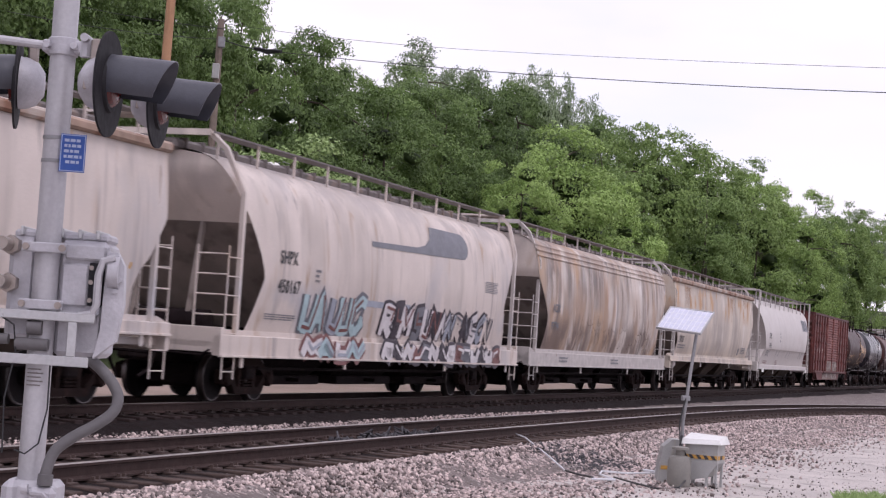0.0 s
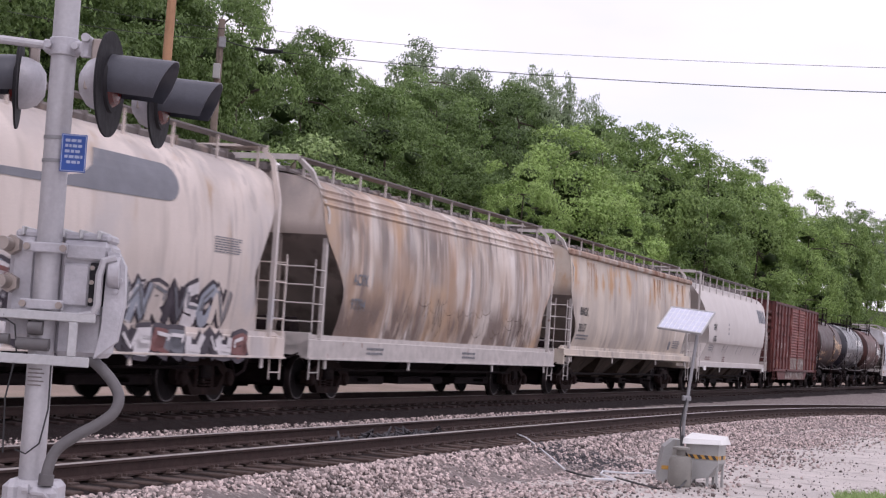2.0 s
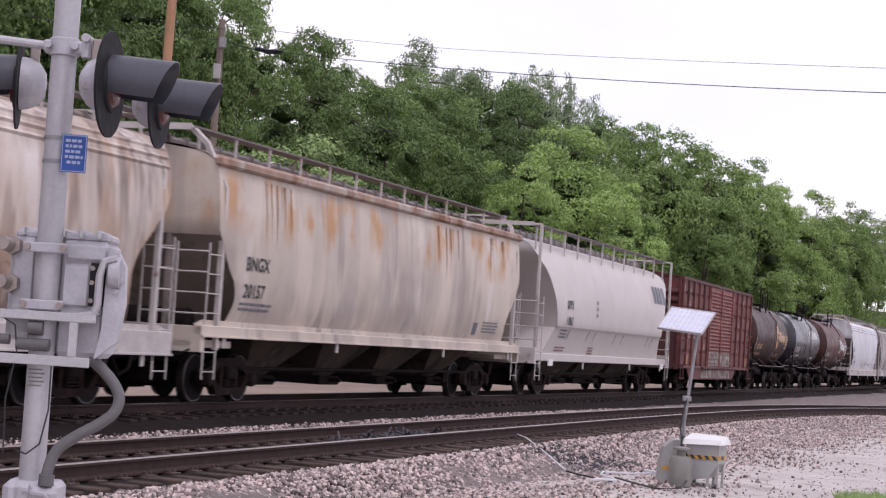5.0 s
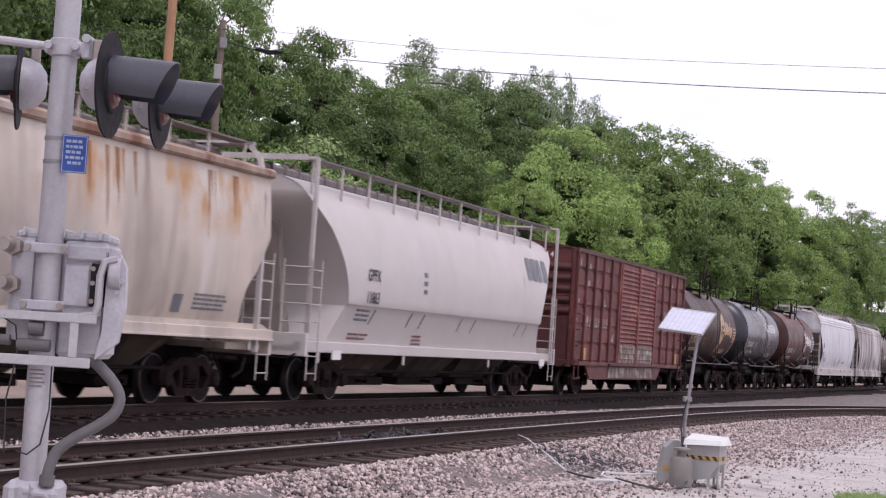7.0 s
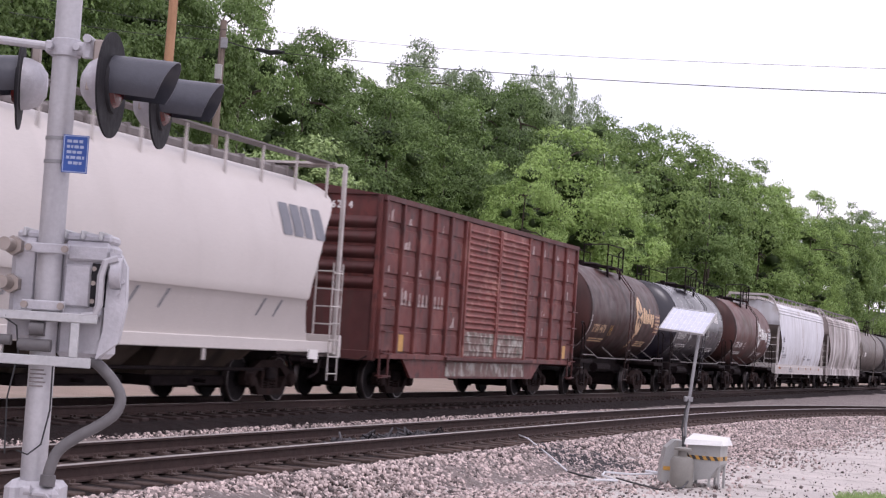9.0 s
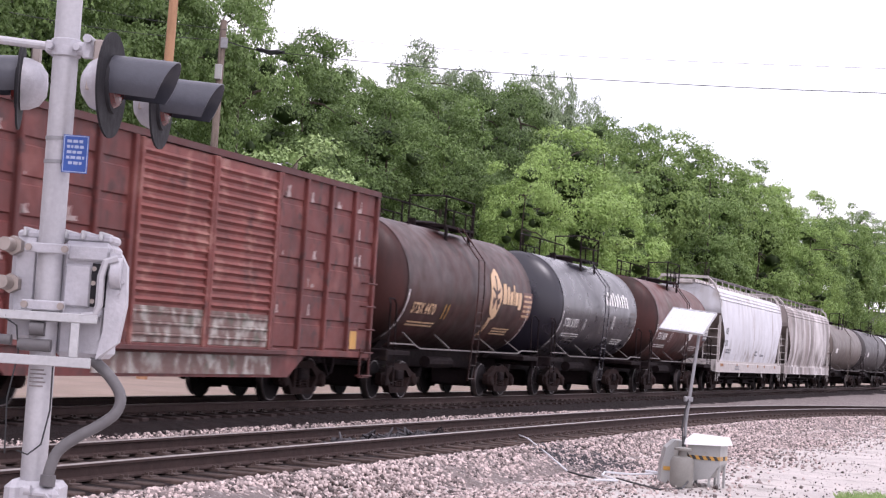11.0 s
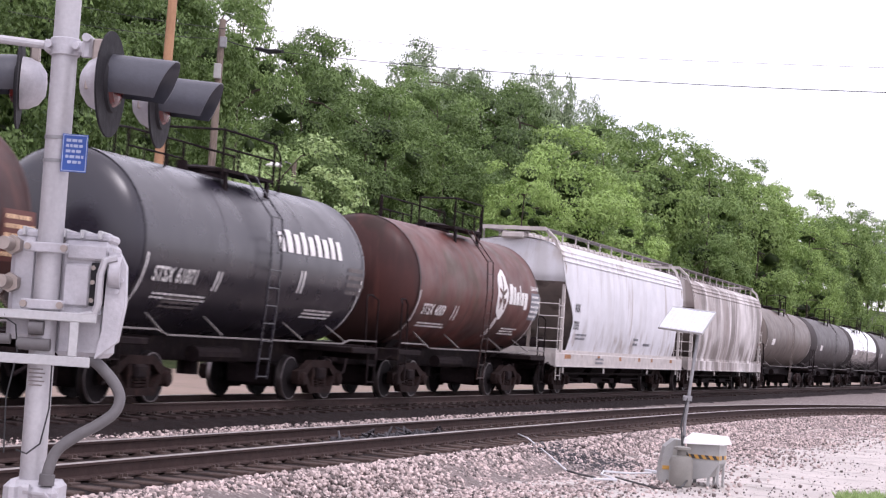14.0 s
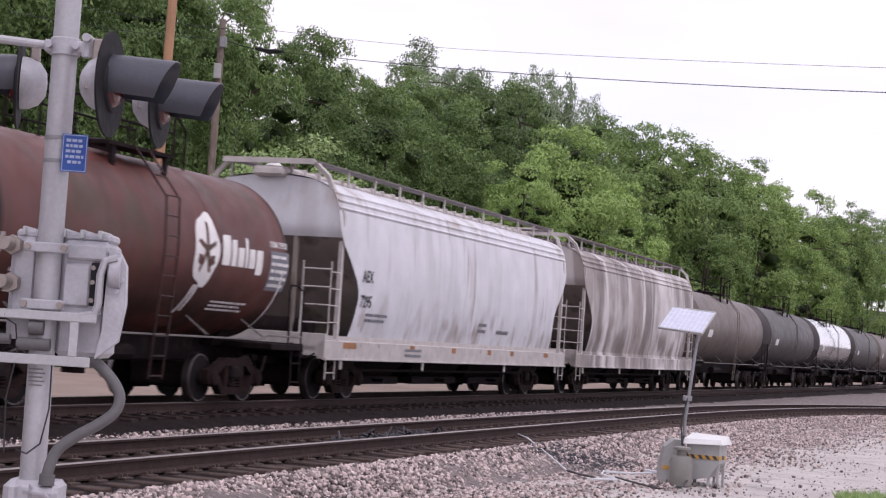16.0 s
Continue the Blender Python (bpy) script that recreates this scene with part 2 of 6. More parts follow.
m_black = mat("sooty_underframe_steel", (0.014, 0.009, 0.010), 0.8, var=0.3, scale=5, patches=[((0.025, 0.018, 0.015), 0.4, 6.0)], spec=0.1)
m_truck = mat("brake_dusted_cast_steel", (0.022, 0.013, 0.012), 0.85, var=0.3, scale=6, patches=[((0.045, 0.024, 0.02), 0.35, 8.0)], bump=0.4, spec=0.1)
m_wheel = mat("dark_wheel_steel", (0.014, 0.011, 0.012), 0.8, metal=0.0, var=0.2, scale=6, spec=0.15)
m_tread = mat("polished_wheel_tread", (0.16, 0.14, 0.14), 0.4, metal=1.0, var=0.1, scale=8)
m_boxred = mat("faded_boxcar_red", (0.135, 0.031, 0.026), 0.62, var=0.3, scale=1.2, streaks=[((0.075, 0.022, 0.020), 0.46, 3.0)], patches=[((0.20, 0.065, 0.052), 0.38, 1.6), ((0.045, 0.018, 0.017), 0.38, 4.0)])
m_boxend = mat("dark_boxcar_red", (0.085, 0.022, 0.02), 0.65, var=0.25, scale=1.5, streaks=[((0.07, 0.025, 0.022), 0.45, 3.5)])
m_doorred = mat("sun_faded_door_red", (0.20, 0.055, 0.045), 0.62, var=0.25, scale=1.6, patches=[((0.34, 0.16, 0.13), 0.44, 2.5), ((0.09, 0.03, 0.026), 0.36, 3.0)])
m_peel = mat("peeling_white_and_rust", (0.42, 0.39, 0.35), 0.7, var=0.3, scale=5, patches=[((0.12, 0.045, 0.036), 0.80, 3.0), ((0.08, 0.08, 0.055), 0.40, 4.0)])
# Low bands put the shade of the tank's underside into the paint.
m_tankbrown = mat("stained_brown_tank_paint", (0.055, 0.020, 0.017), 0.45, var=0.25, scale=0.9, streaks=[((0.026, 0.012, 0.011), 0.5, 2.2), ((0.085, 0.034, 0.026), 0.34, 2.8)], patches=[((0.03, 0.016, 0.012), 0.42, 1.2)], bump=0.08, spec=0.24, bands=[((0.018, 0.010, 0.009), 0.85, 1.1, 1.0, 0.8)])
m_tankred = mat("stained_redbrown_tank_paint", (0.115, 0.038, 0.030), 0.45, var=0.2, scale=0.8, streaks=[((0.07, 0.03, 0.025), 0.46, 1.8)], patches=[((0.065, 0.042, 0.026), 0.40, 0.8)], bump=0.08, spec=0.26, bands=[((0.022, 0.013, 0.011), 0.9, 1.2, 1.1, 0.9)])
m_tankblack = mat("glossy_black_tank_paint", (0.015, 0.013, 0.021), 0.30, var=0.2, scale=0.5, streaks=[((0.020, 0.018, 0.024), 0.25, 1.2)], bump=0.0, spec=0.65)
m_tankgrey = mat("greybrown_tank_paint", (0.16, 0.13, 0.115), 0.5, var=0.25, scale=0.8, streaks=[((0.08, 0.065, 0.055), 0.4, 2.0)], spec=0.28)
m_tankdark = mat("dull_dark_grey_tank_paint", (0.075, 0.066, 0.066), 0.5, var=0.25, scale=0.8, streaks=[((0.04, 0.035, 0.033), 0.4, 2.0)], spec=0.28)
m_tanksilver = mat("polished_tank_jacket", (0.72, 0.73, 0.74), 0.16, metal=1.0, var=0.08, scale=1.0, bump=0.02)
m_ink = mat("black_stencil_paint", (0.04, 0.04, 0.045), 0.6, var=0.2, scale=6)
m_slate = mat("slate_grey_emblem_paint", (0.16, 0.165, 0.19), 0.55, var=0.12, scale=2, streaks=[((0.28, 0.26, 0.26), 0.2, 4)])
m_letter = mat("white_stencil_paint", (0.80, 0.78, 0.76), 0.55, var=0.1, scale=5)
m_chalk = mat("worn_chalky_lettering", (0.42, 0.33, 0.31), 0.6, var=0.3, scale=5, patches=[((0.18, 0.06, 0.05), 0.45, 9)])
m_gold = mat("yellowed_emblem_paint", (0.68, 0.46, 0.27), 0.55, var=0.15, scale=5, patches=[((0.25, 0.13, 0.08), 0.25, 7)])
m_yellow = mat("yellow_safety_paint", (0.55, 0.30, 0.06), 0.5, var=0.15, scale=6)
m_cyan = mat("pale_blue_spray_paint", (0.38, 0.52, 0.55), 0.5, var=0.15, scale=4)
m_maroon = mat("maroon_spray_paint", (0.20, 0.075, 0.07), 0.5, var=0.2, scale=4)
m_sprayblack = mat("black_spray_paint", (0.045, 0.035, 0.05), 0.5, var=0.2, scale=4)
m_spraywhite = mat("white_spray_paint", (0.66, 0.63, 0.64), 0.5, var=0.12, scale=4)
m_sprayblue = mat("grey_blue_spray_paint", (0.33, 0.36, 0.42), 0.5, var=0.15, scale=3)
m_mast = mat("brushed_aluminium_mast", (0.46, 0.45, 0.47), 0.5, metal=0.35, var=0.08, scale=3, streaks=[((0.38, 0.37, 0.39), 0.4, 8)], bump=0.05)
m_cast = mat("aluminium_casting", (0.47, 0.46, 0.49), 0.5, metal=0.2, var=0.15, scale=6, patches=[((0.33, 0.31, 0.33), 0.3, 5)], bump=0.3)
m_disc = mat("flat_black_signal_paint", (0.022, 0.021, 0.024), 0.7, var=0.2, scale=6, spec=0.15)
# Visor black raised and blued, the daylight on it put into the colour.
m_visor = mat("sunlit_black_visor", (0.055, 0.057, 0.072), 0.42, var=0.15, scale=6)
m_lens = mat("red_signal_lens", (0.075, 0.006, 0.005), 0.15, var=0.1, scale=8)
m_blue = mat("blue_sign_enamel", (0.022, 0.085, 0.36), 0.4, var=0.08, scale=6)
m_signtext = mat("white_sign_lettering", (0.40, 0.47, 0.66), 0.5, var=0.1, scale=8)
m_hose = mat("grey_conduit_rubber", (0.115, 0.108, 0.112), 0.6, var=0.15, scale=6)
m_cable = mat("black_cable_jacket", (0.02, 0.02, 0.022), 0.6, var=0.1, scale=6)
m_bolt = mat("dull_bronze_fitting", (0.36, 0.31, 0.28), 0.45, metal=0.6, var=0.2, scale=10)
m_cabinet = mat("dusty_light_grey_enamel", (0.37, 0.37, 0.36), 0.5, var=0.1, scale=3, streaks=[((0.36, 0.34, 0.30), 0.35, 9)], patches=[((0.30, 0.26, 0.21), 0.2, 5)])
m_cylinder = mat("dusty_grey_cylinder", (0.22, 0.21, 0.19), 0.6, var=0.15, scale=4)
# Pale lavender cells: sky glare on the panel put into the colour.
m_pvcell = mat("photovoltaic_cells", (0.60, 0.62, 0.74), 0.25, var=0.08, scale=6, bump=0, coat=0.6)
m_pvgrid = mat("white_panel_grid", (0.75, 0.76, 0.80), 0.3, var=0.05, scale=6)
m_alu = mat("aluminium_frame", (0.5, 0.5, 0.51), 0.35, metal=0.6, var=0.08, scale=8)
m_galv = mat("galvanised_pole", (0.28, 0.28, 0.29), 0.5, metal=0.5, var=0.15, scale=8)
m_rail = mat("rusty_rail_steel", (0.048, 0.030, 0.027), 0.75, var=0.25, scale=6, bump=0.3, spec=0.15)
m_railtop = mat("worn_rail_head", (0.33, 0.29, 0.27), 0.42, metal=0.6, var=0.15, scale=3)
# Near black for the train's track: shade below the cars put into the colour.
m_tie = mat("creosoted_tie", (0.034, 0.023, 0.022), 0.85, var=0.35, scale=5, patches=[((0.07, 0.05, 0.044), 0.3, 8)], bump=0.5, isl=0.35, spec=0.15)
m_tie_worn = mat("sun_worn_tie", (0.085, 0.060, 0.052), 0.85, var=0.4, scale=5, patches=[((0.15, 0.115, 0.10), 0.36, 8), ((0.04, 0.028, 0.026), 0.36, 4)], bump=0.5, isl=0.35, spec=0.15)
m_plate_worn = mat("sun_worn_tie_plate", (0.085, 0.056, 0.048), 0.75, var=0.3, scale=8)
m_plate = mat("rusty_tie_plate", (0.045, 0.03, 0.026), 0.8, metal=0.0, var=0.3, scale=8)
m_stone = mat("pinkish_ballast_stone", (0.40, 0.325, 0.305), 0.8, var=0.25, scale=9, isl=0.8, bump=0.3)
m_pebble = mat("pale_gravel_pebble", (0.40, 0.36, 0.335), 0.85, var=0.2, scale=9, isl=0.75, bump=0.2)
m_ballast = mat("ballast_bed", (0.19, 0.155, 0.145), 0.9, var=0.3, scale=2.0, patches=[((0.15, 0.12, 0.11), 0.5, 9.0), ((0.36, 0.32, 0.30), 0.45, 14.0)], fine=26, bump=1.0, fdist=0.05)
# Oily crib tone taken to near black, with shade under the train painted in.
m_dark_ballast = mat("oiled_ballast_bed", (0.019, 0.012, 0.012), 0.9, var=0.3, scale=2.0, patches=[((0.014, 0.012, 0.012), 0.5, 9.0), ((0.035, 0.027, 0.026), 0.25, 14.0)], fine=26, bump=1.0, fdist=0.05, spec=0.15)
m_gravel = mat("pale_gravel", (0.55, 0.50, 0.47), 0.9, var=0.15, scale=0.7, patches=[((0.30, 0.275, 0.25), 0.42, 1.7), ((0.50, 0.47, 0.45), 0.42, 6.0), ((0.22, 0.19, 0.17), 0.25, 16.0)], fine=34, bump=0.9, fdist=0.03)
m_dirt = mat("tan_dirt_yard", (0.30, 0.225, 0.185), 0.9, var=0.2, scale=0.4, patches=[((0.26, 0.21, 0.16), 0.4, 1.2)], fine=20, bump=0.8, fdist=0.03)
m_grass_floor = mat("woodland_floor", (0.045, 0.06, 0.022), 0.95, var=0.4, scale=0.3, patches=[((0.07, 0.055, 0.035), 0.4, 0.9)], fine=8, bump=1.0, fdist=0.1, spec=0.15)
m_wood = mat("weathered_pole_wood", (0.21, 0.165, 0.135), 0.85, var=0.2, scale=3, streaks=[((0.11, 0.085, 0.07), 0.5, 14)], bump=0.4)
m_wood_new = mat("orange_treated_pole_wood", (0.42, 0.235, 0.13), 0.8, var=0.2, scale=2, streaks=[((0.27, 0.14, 0.08), 0.45, 12)], bump=0.4)
m_bark = mat("grey_brown_bark", (0.10, 0.08, 0.062), 0.9, var=0.3, scale=2, bump=0.6)
m_debris = mat("dark_charred_debris", (0.04, 0.037, 0.042), 0.7, var=0.4, scale=8, isl=0.5)
m_pvc = mat("white_plastic_pipe", (0.70, 0.71, 0.74), 0.4, var=0.08, scale=6)


def leaf_material(name, dark, light):
    ma = bpy.data.materials.new(name)
    ma.use_nodes = True
    N, L = ma.node_tree.nodes, ma.node_tree.links
    bs, out = N["Principled BSDF"], N["Material Output"]
    ge, ob, rp, tr, mx = N.new("ShaderNodeNewGeometry"), N.new("ShaderNodeObjectInfo"), N.new("ShaderNodeValToRGB"), N.new("ShaderNodeBsdfTranslucent"), N.new("ShaderNodeMixShader")
    co, nz = N.new("ShaderNodeTexCoord"), N.new("ShaderNodeTexNoise")
    nz.inputs["Scale"].default_value = 0.35
    L.new(co.outputs["Object"], nz.inputs["Vector"])
    s1, s2 = N.new("ShaderNodeMath"), N.new("ShaderNodeMath")
    s1.operation = s2.operation = "MULTIPLY_ADD"
    s1.inputs[1].default_value, s2.inputs[1].default_value = 0.55, 0.35
    L.new(ge.outputs["Random Per Island"], s1.inputs[0])
    L.new(nz.outputs[0], s1.inputs[2])
    L.new(ob.outputs["Random"], s2.inputs[0])
    L.new(s1.outputs[0], s2.inputs[2])
    rp.color_ramp.elements[0].position, rp.color_ramp.elements[1].position = 0.35, 1.25
    rp.color_ramp.elements[1].position = 1.0
    rp.color_ramp.elements[0].color, rp.color_ramp.elements[1].color = (*dark, 1), (*light, 1)
    L.new(s2.outputs[0], rp.inputs[0])
    L.new(rp.outputs[0], bs.inputs["Base Color"])
    L.new(rp.outputs[0], tr.inputs["Color"])
    bs.inputs["Roughness"].default_value = 0.55
    bs.inputs["Specular IOR Level"].default_value = 0.3
    mx.inputs[0].default_value = 0.28
    L.new(bs.outputs[0], mx.inputs[1])
    L.new(tr.outputs[0], mx.inputs[2])
    L.new(mx.outputs[0], out.inputs["Surface"])
    return ma


m_leaf = leaf_material("broadleaf_green", (0.064, 0.112, 0.032), (0.235, 0.340, 0.104))
# Darker copy of the leaf green, with the shade on these trees in its colour.
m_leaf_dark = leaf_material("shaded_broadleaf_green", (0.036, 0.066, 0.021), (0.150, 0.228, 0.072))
m_leaf_mid = leaf_material("woodland_mid_green", (0.048, 0.086, 0.026), (0.190, 0.285, 0.090))
# Near-black green for crown cores: the shade between leaves put into colour.
m_crown_shade = leaf_material("deep_crown_green", (0.018, 0.032, 0.010), (0.042, 0.070, 0.022))
m_leaf_light = leaf_material("fresh_broadleaf_green", (0.115, 0.185, 0.050), (0.34, 0.48, 0.15))
# Far leaves made paler and greyer: distance haze mixed into the colour.
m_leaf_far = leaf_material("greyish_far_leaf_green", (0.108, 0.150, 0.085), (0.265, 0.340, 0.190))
m_leaf_pale = leaf_material("pale_sapling_green", (0.17, 0.26, 0.08), (0.34, 0.46, 0.19))

# ---------------------------------------------------------------- lie of the land and the two tracks
BEND_S = [-20.0, 30.0, 70.0, 110.0, 150.0]
BEND_K = [-0.00021, -0.00018, 0.00039, -0.00081, 0.0]
_s = np.arange(-260.0, 420.0, 0.5)
_k = np.interp(_s, BEND_S, BEND_K, left=0.0)
_h = np.cumsum(_k) * 0.5
_h = _h - np.interp(0, _s, _h) + radians(19.75)
_x, _y = np.cumsum(np.sin(_h)) * 0.5, np.cumsum(np.cos(_h)) * 0.5
_x, _y = _x - np.interp(0, _s, _x) - 5.487, _y - np.interp(0, _s, _y) + 30.0


def train_point(s):
    return Vector((float(np.interp(s, _s, _x)), float(np.interp(s, _s, _y)), 0.0))


NEAR_Z = -0.047
NEAR_POLY = [1.41503391e-06, -1.66635678e-04, 7.51334174e-03, 2.04542910e-01, -9.28577227]


def near_x(y):
    """Centre line of the nearer track."""
    c = np.clip(y, 16.0, 66.0)
    return np.polyval(NEAR_POLY, c) + np.polyval(np.polyder(NEAR_POLY), c) * (y - c)


_ny = np.concatenate([[-60.0], np.arange(-20.0, 110.0, 0.5), [160.0]])
NEAR_LINE = np.stack([near_x(_ny), _ny], 1)
TRAIN_LINE = np.stack([_x, _y], 1)[::2]


def off_line(P, line):
    """Distance of points from a line, positive on its right side."""
    best, sign = np.full(len(P), 1e9), np.zeros(len(P))
    a, d = line[:-1], line[1:] - line[:-1]
    ll = (d ** 2).sum(1)
    for i in range(len(a)):
        q = P - a[i]
        u = np.clip((q @ d[i]) / ll[i], 0, 1)
        w = q - u[:, None] * d[i]
        r = np.hypot(w[:, 0], w[:, 1])
        near = r < best
        best = np.where(near, r, best)
        sign = np.where(near, np.sign(d[i][1] * q[:, 0] - d[i][0] * q[:, 1]), sign)
    return best * sign


def land(P):
    """Height of the ground, and the offsets from both tracks."""
    dt, dn = off_line(P, TRAIN_LINE), off_line(P, NEAR_LINE)
    base = np.where(dn > 0, -0.60, np.where(dt > 0, -0.36, -0.30))
    hill = np.interp(-dt, [0, 17, 24, 34, 50, 75, 120, 400, 3000], [0, 0, 0.6, 4.0, 9.5, 16.0, 22.0, 22.0, 22.0])
    z = base + hill
    for d, top in ((dt, -0.20), (dn, NEAR_Z - 0.20)):
        a = np.abs(d)
        bed = np.interp(a, [0, 1.0, 1.15, 1.6, 3.1], [top, top, top - 0.03, top - 0.05, top - 0.75])
        z = np.maximum(z, bed)
    return z, dt, dn


def axis(lo, hi, step, far, grow):
    out = list(np.arange(lo, hi + step / 2, step))
    s, v = step, hi
    while v < far:
        s *= grow
        v += s
        out.append(v)
    s, v = step, lo
    while v > -far:
        s *= grow
        v -= s
        out.insert(0, v)
    return np.array(out)


gx, gy = axis(-14, 34, 0.38, 2600, 1.28), axis(13, 110, 0.5, 2600, 1.28)
GX, GY = np.meshgrid(gx, gy, indexing="ij")
GP = np.stack([GX.ravel(), GY.ravel()], 1)
gz, gdt, gdn = land(GP)
rough = np.array([noise.noise(Vector((p[0] * 1.3, p[1] * 1.3, 0))) * 0.035 + noise.noise(Vector((p[0] * 0.3, p[1] * 0.3, 5))) * 0.05 for p in GP])
gz = gz + rough * np.where(np.minimum(np.abs(gdt), np.abs(gdn)) < 1.6, 0.3, 1.0)
ni, nj = len(gx), len(gy)
I, Jx = np.meshgrid(np.arange(ni - 1), np.arange(nj - 1), indexing="ij")
a_ = (I * nj + Jx).ravel()
faces = np.stack([a_, a_ + nj, a_ + nj + 1, a_ + 1], 1)
fdt, fdn = gdt[faces].mean(1), gdn[faces].mean(1)
wob = rough[faces].mean(1) * 14
slot = np.full(len(faces), 1)
slot[np.abs(fdn) < 2.1 + wob * 2] = 0
slot[(fdn < 0) & (fdt > 0)] = 0
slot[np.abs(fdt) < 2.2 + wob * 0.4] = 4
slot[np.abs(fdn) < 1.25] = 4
slot[(fdt < -2.6)] = 2
slot[fdt < -15 + wob * 3] = 3
slot[(fdn > 60)] = 3
me = bpy.data.meshes.new("ground")
me.from_pydata(np.column_stack([GP, gz]).tolist(), [], faces.tolist())
for m_ in (m_ballast, m_gravel, m_dirt, m_grass_floor, m_dark_ballast):
    me.materials.append(m_)
me.polygons.foreach_set("material_index", slot.astype(np.int32))
me.shade_smooth()
tagged(new("ground", me), "pale gravel ground with ballast beds and a wooded rise", "ground", kind="structure")


def ground_z(x, y):
    return float(land(np.array([[x, y]]))[0][0])


def rail_mesh(line, side, top):
    """A flat-bottomed rail along a line."""
    d = np.gradient(line, axis=0)
    d /= np.hypot(d[:, 0], d[:, 1])[:, None]
    n = np.stack([d[:, 1], -d[:, 0]], 1)
    prof = [(-0.07, -0.172), (0.07, -0.172), (0.07, -0.155), (0.012, -0.13), (0.012, -0.045), (0.036, -0.035), (0.036, -0.008), (0.024, 0.0), (-0.024, 0.0), (-0.036, -0.008), (-0.036, -0.035), (-0.012, -0.045), (-0.012, -0.13), (-0.07, -0.155)]
    m, k = M(), len(prof)
    vs = []
    for p, q in zip(line, n):
        vs += [(p[0] + q[0] * (side + a), p[1] + q[1] * (side + a), top + b) for a, b in prof]
    fs, mi = [], []
    for i in range(len(line) - 1):
        for j in range(k):
            fs.append((i * k + j, i * k + (j + 1) % k, (i + 1) * k + (j + 1) % k, (i + 1) * k + j))
            mi.append(1 if 6 <= j <= 8 else 0)
    m.v, m.f, m.mi = vs, fs, mi
    return m


def track(label, line, top, tie_line, tie_paint, plate_paint):
    tk = thing("railway_track", label, "railway track", kind="structure")
    for s in (-0.753, 0.753):
        part("rail", rail_mesh(line, s, top), [m_rail, m_railtop], tk, "rusty steel rail with a worn head")
    tie = M().box(-0.115, -1.30, -0.18, 0.115, 1.30, 0.0, 0.012).mesh("tie", tie_paint)
    plates = M()
    rnd = random.Random(4)
    seg = np.hypot(*np.diff(tie_line, axis=0).T)
    cum = np.concatenate([[0], np.cumsum(seg)])
    for k in range(min(290, int(cum[-1] / 0.52))):
        u = k * 0.52
        x, y = np.interp(u, cum, tie_line[:, 0]), np.interp(u, cum, tie_line[:, 1])
        x2, y2 = np.interp(u + 0.3, cum, tie_line[:, 0]), np.interp(u + 0.3, cum, tie_line[:, 1])
        an = math.degrees(math.atan2(y2 - y, x2 - x))
        mt = pose(x, y, top - 0.185 + rnd.uniform(-0.008, 0.004), rnd.uniform(-0.4, 0.4), 0, an + rnd.uniform(-1.2, 1.2)) @ pose(0, rnd.uniform(-0.06, 0.06), 0)
        part("tie", tie, None, tk, at=mt)
        mt = pose(x, y, top - 0.185, 0, 0, an)
        for s in (-0.753, 0.753):
            plates.box(-0.09, s - 0.17, 0.0, 0.09, s + 0.17, 0.016, 0.0, mt)
            for a, b in ((-0.05, 0.1), (0.05, -0.1), (-0.05, -0.1)):
                plates.box(a - 0.014, s + b - 0.02, 0.012, a + 0.014, s + b + 0.02, 0.05, 0.0, mt)
    tagged(part("tie_plates", plates, plate_paint, tk, "rusty tie plates and spikes", smooth=False), kind="stuff")
    return tk


near_tie_y = np.arange(8.0, 76.0, 0.5)
track("nearer railway track curving away, rusty rails on dark ties", NEAR_LINE[2:-1], NEAR_Z, np.stack([near_x(near_tie_y), near_tie_y], 1), m_tie_worn, m_plate_worn)
sel_s = np.arange(-30.0, 90.0, 0.5)
track("railway track under the train with oiled ties painted dark as in shade", np.stack([_x, _y], 1)[(_s > -150) & (_s < 330)], 0.0, np.stack([np.interp(sel_s, _s, _x), np.interp(sel_s, _s, _y)], 1), m_tie, m_plate)


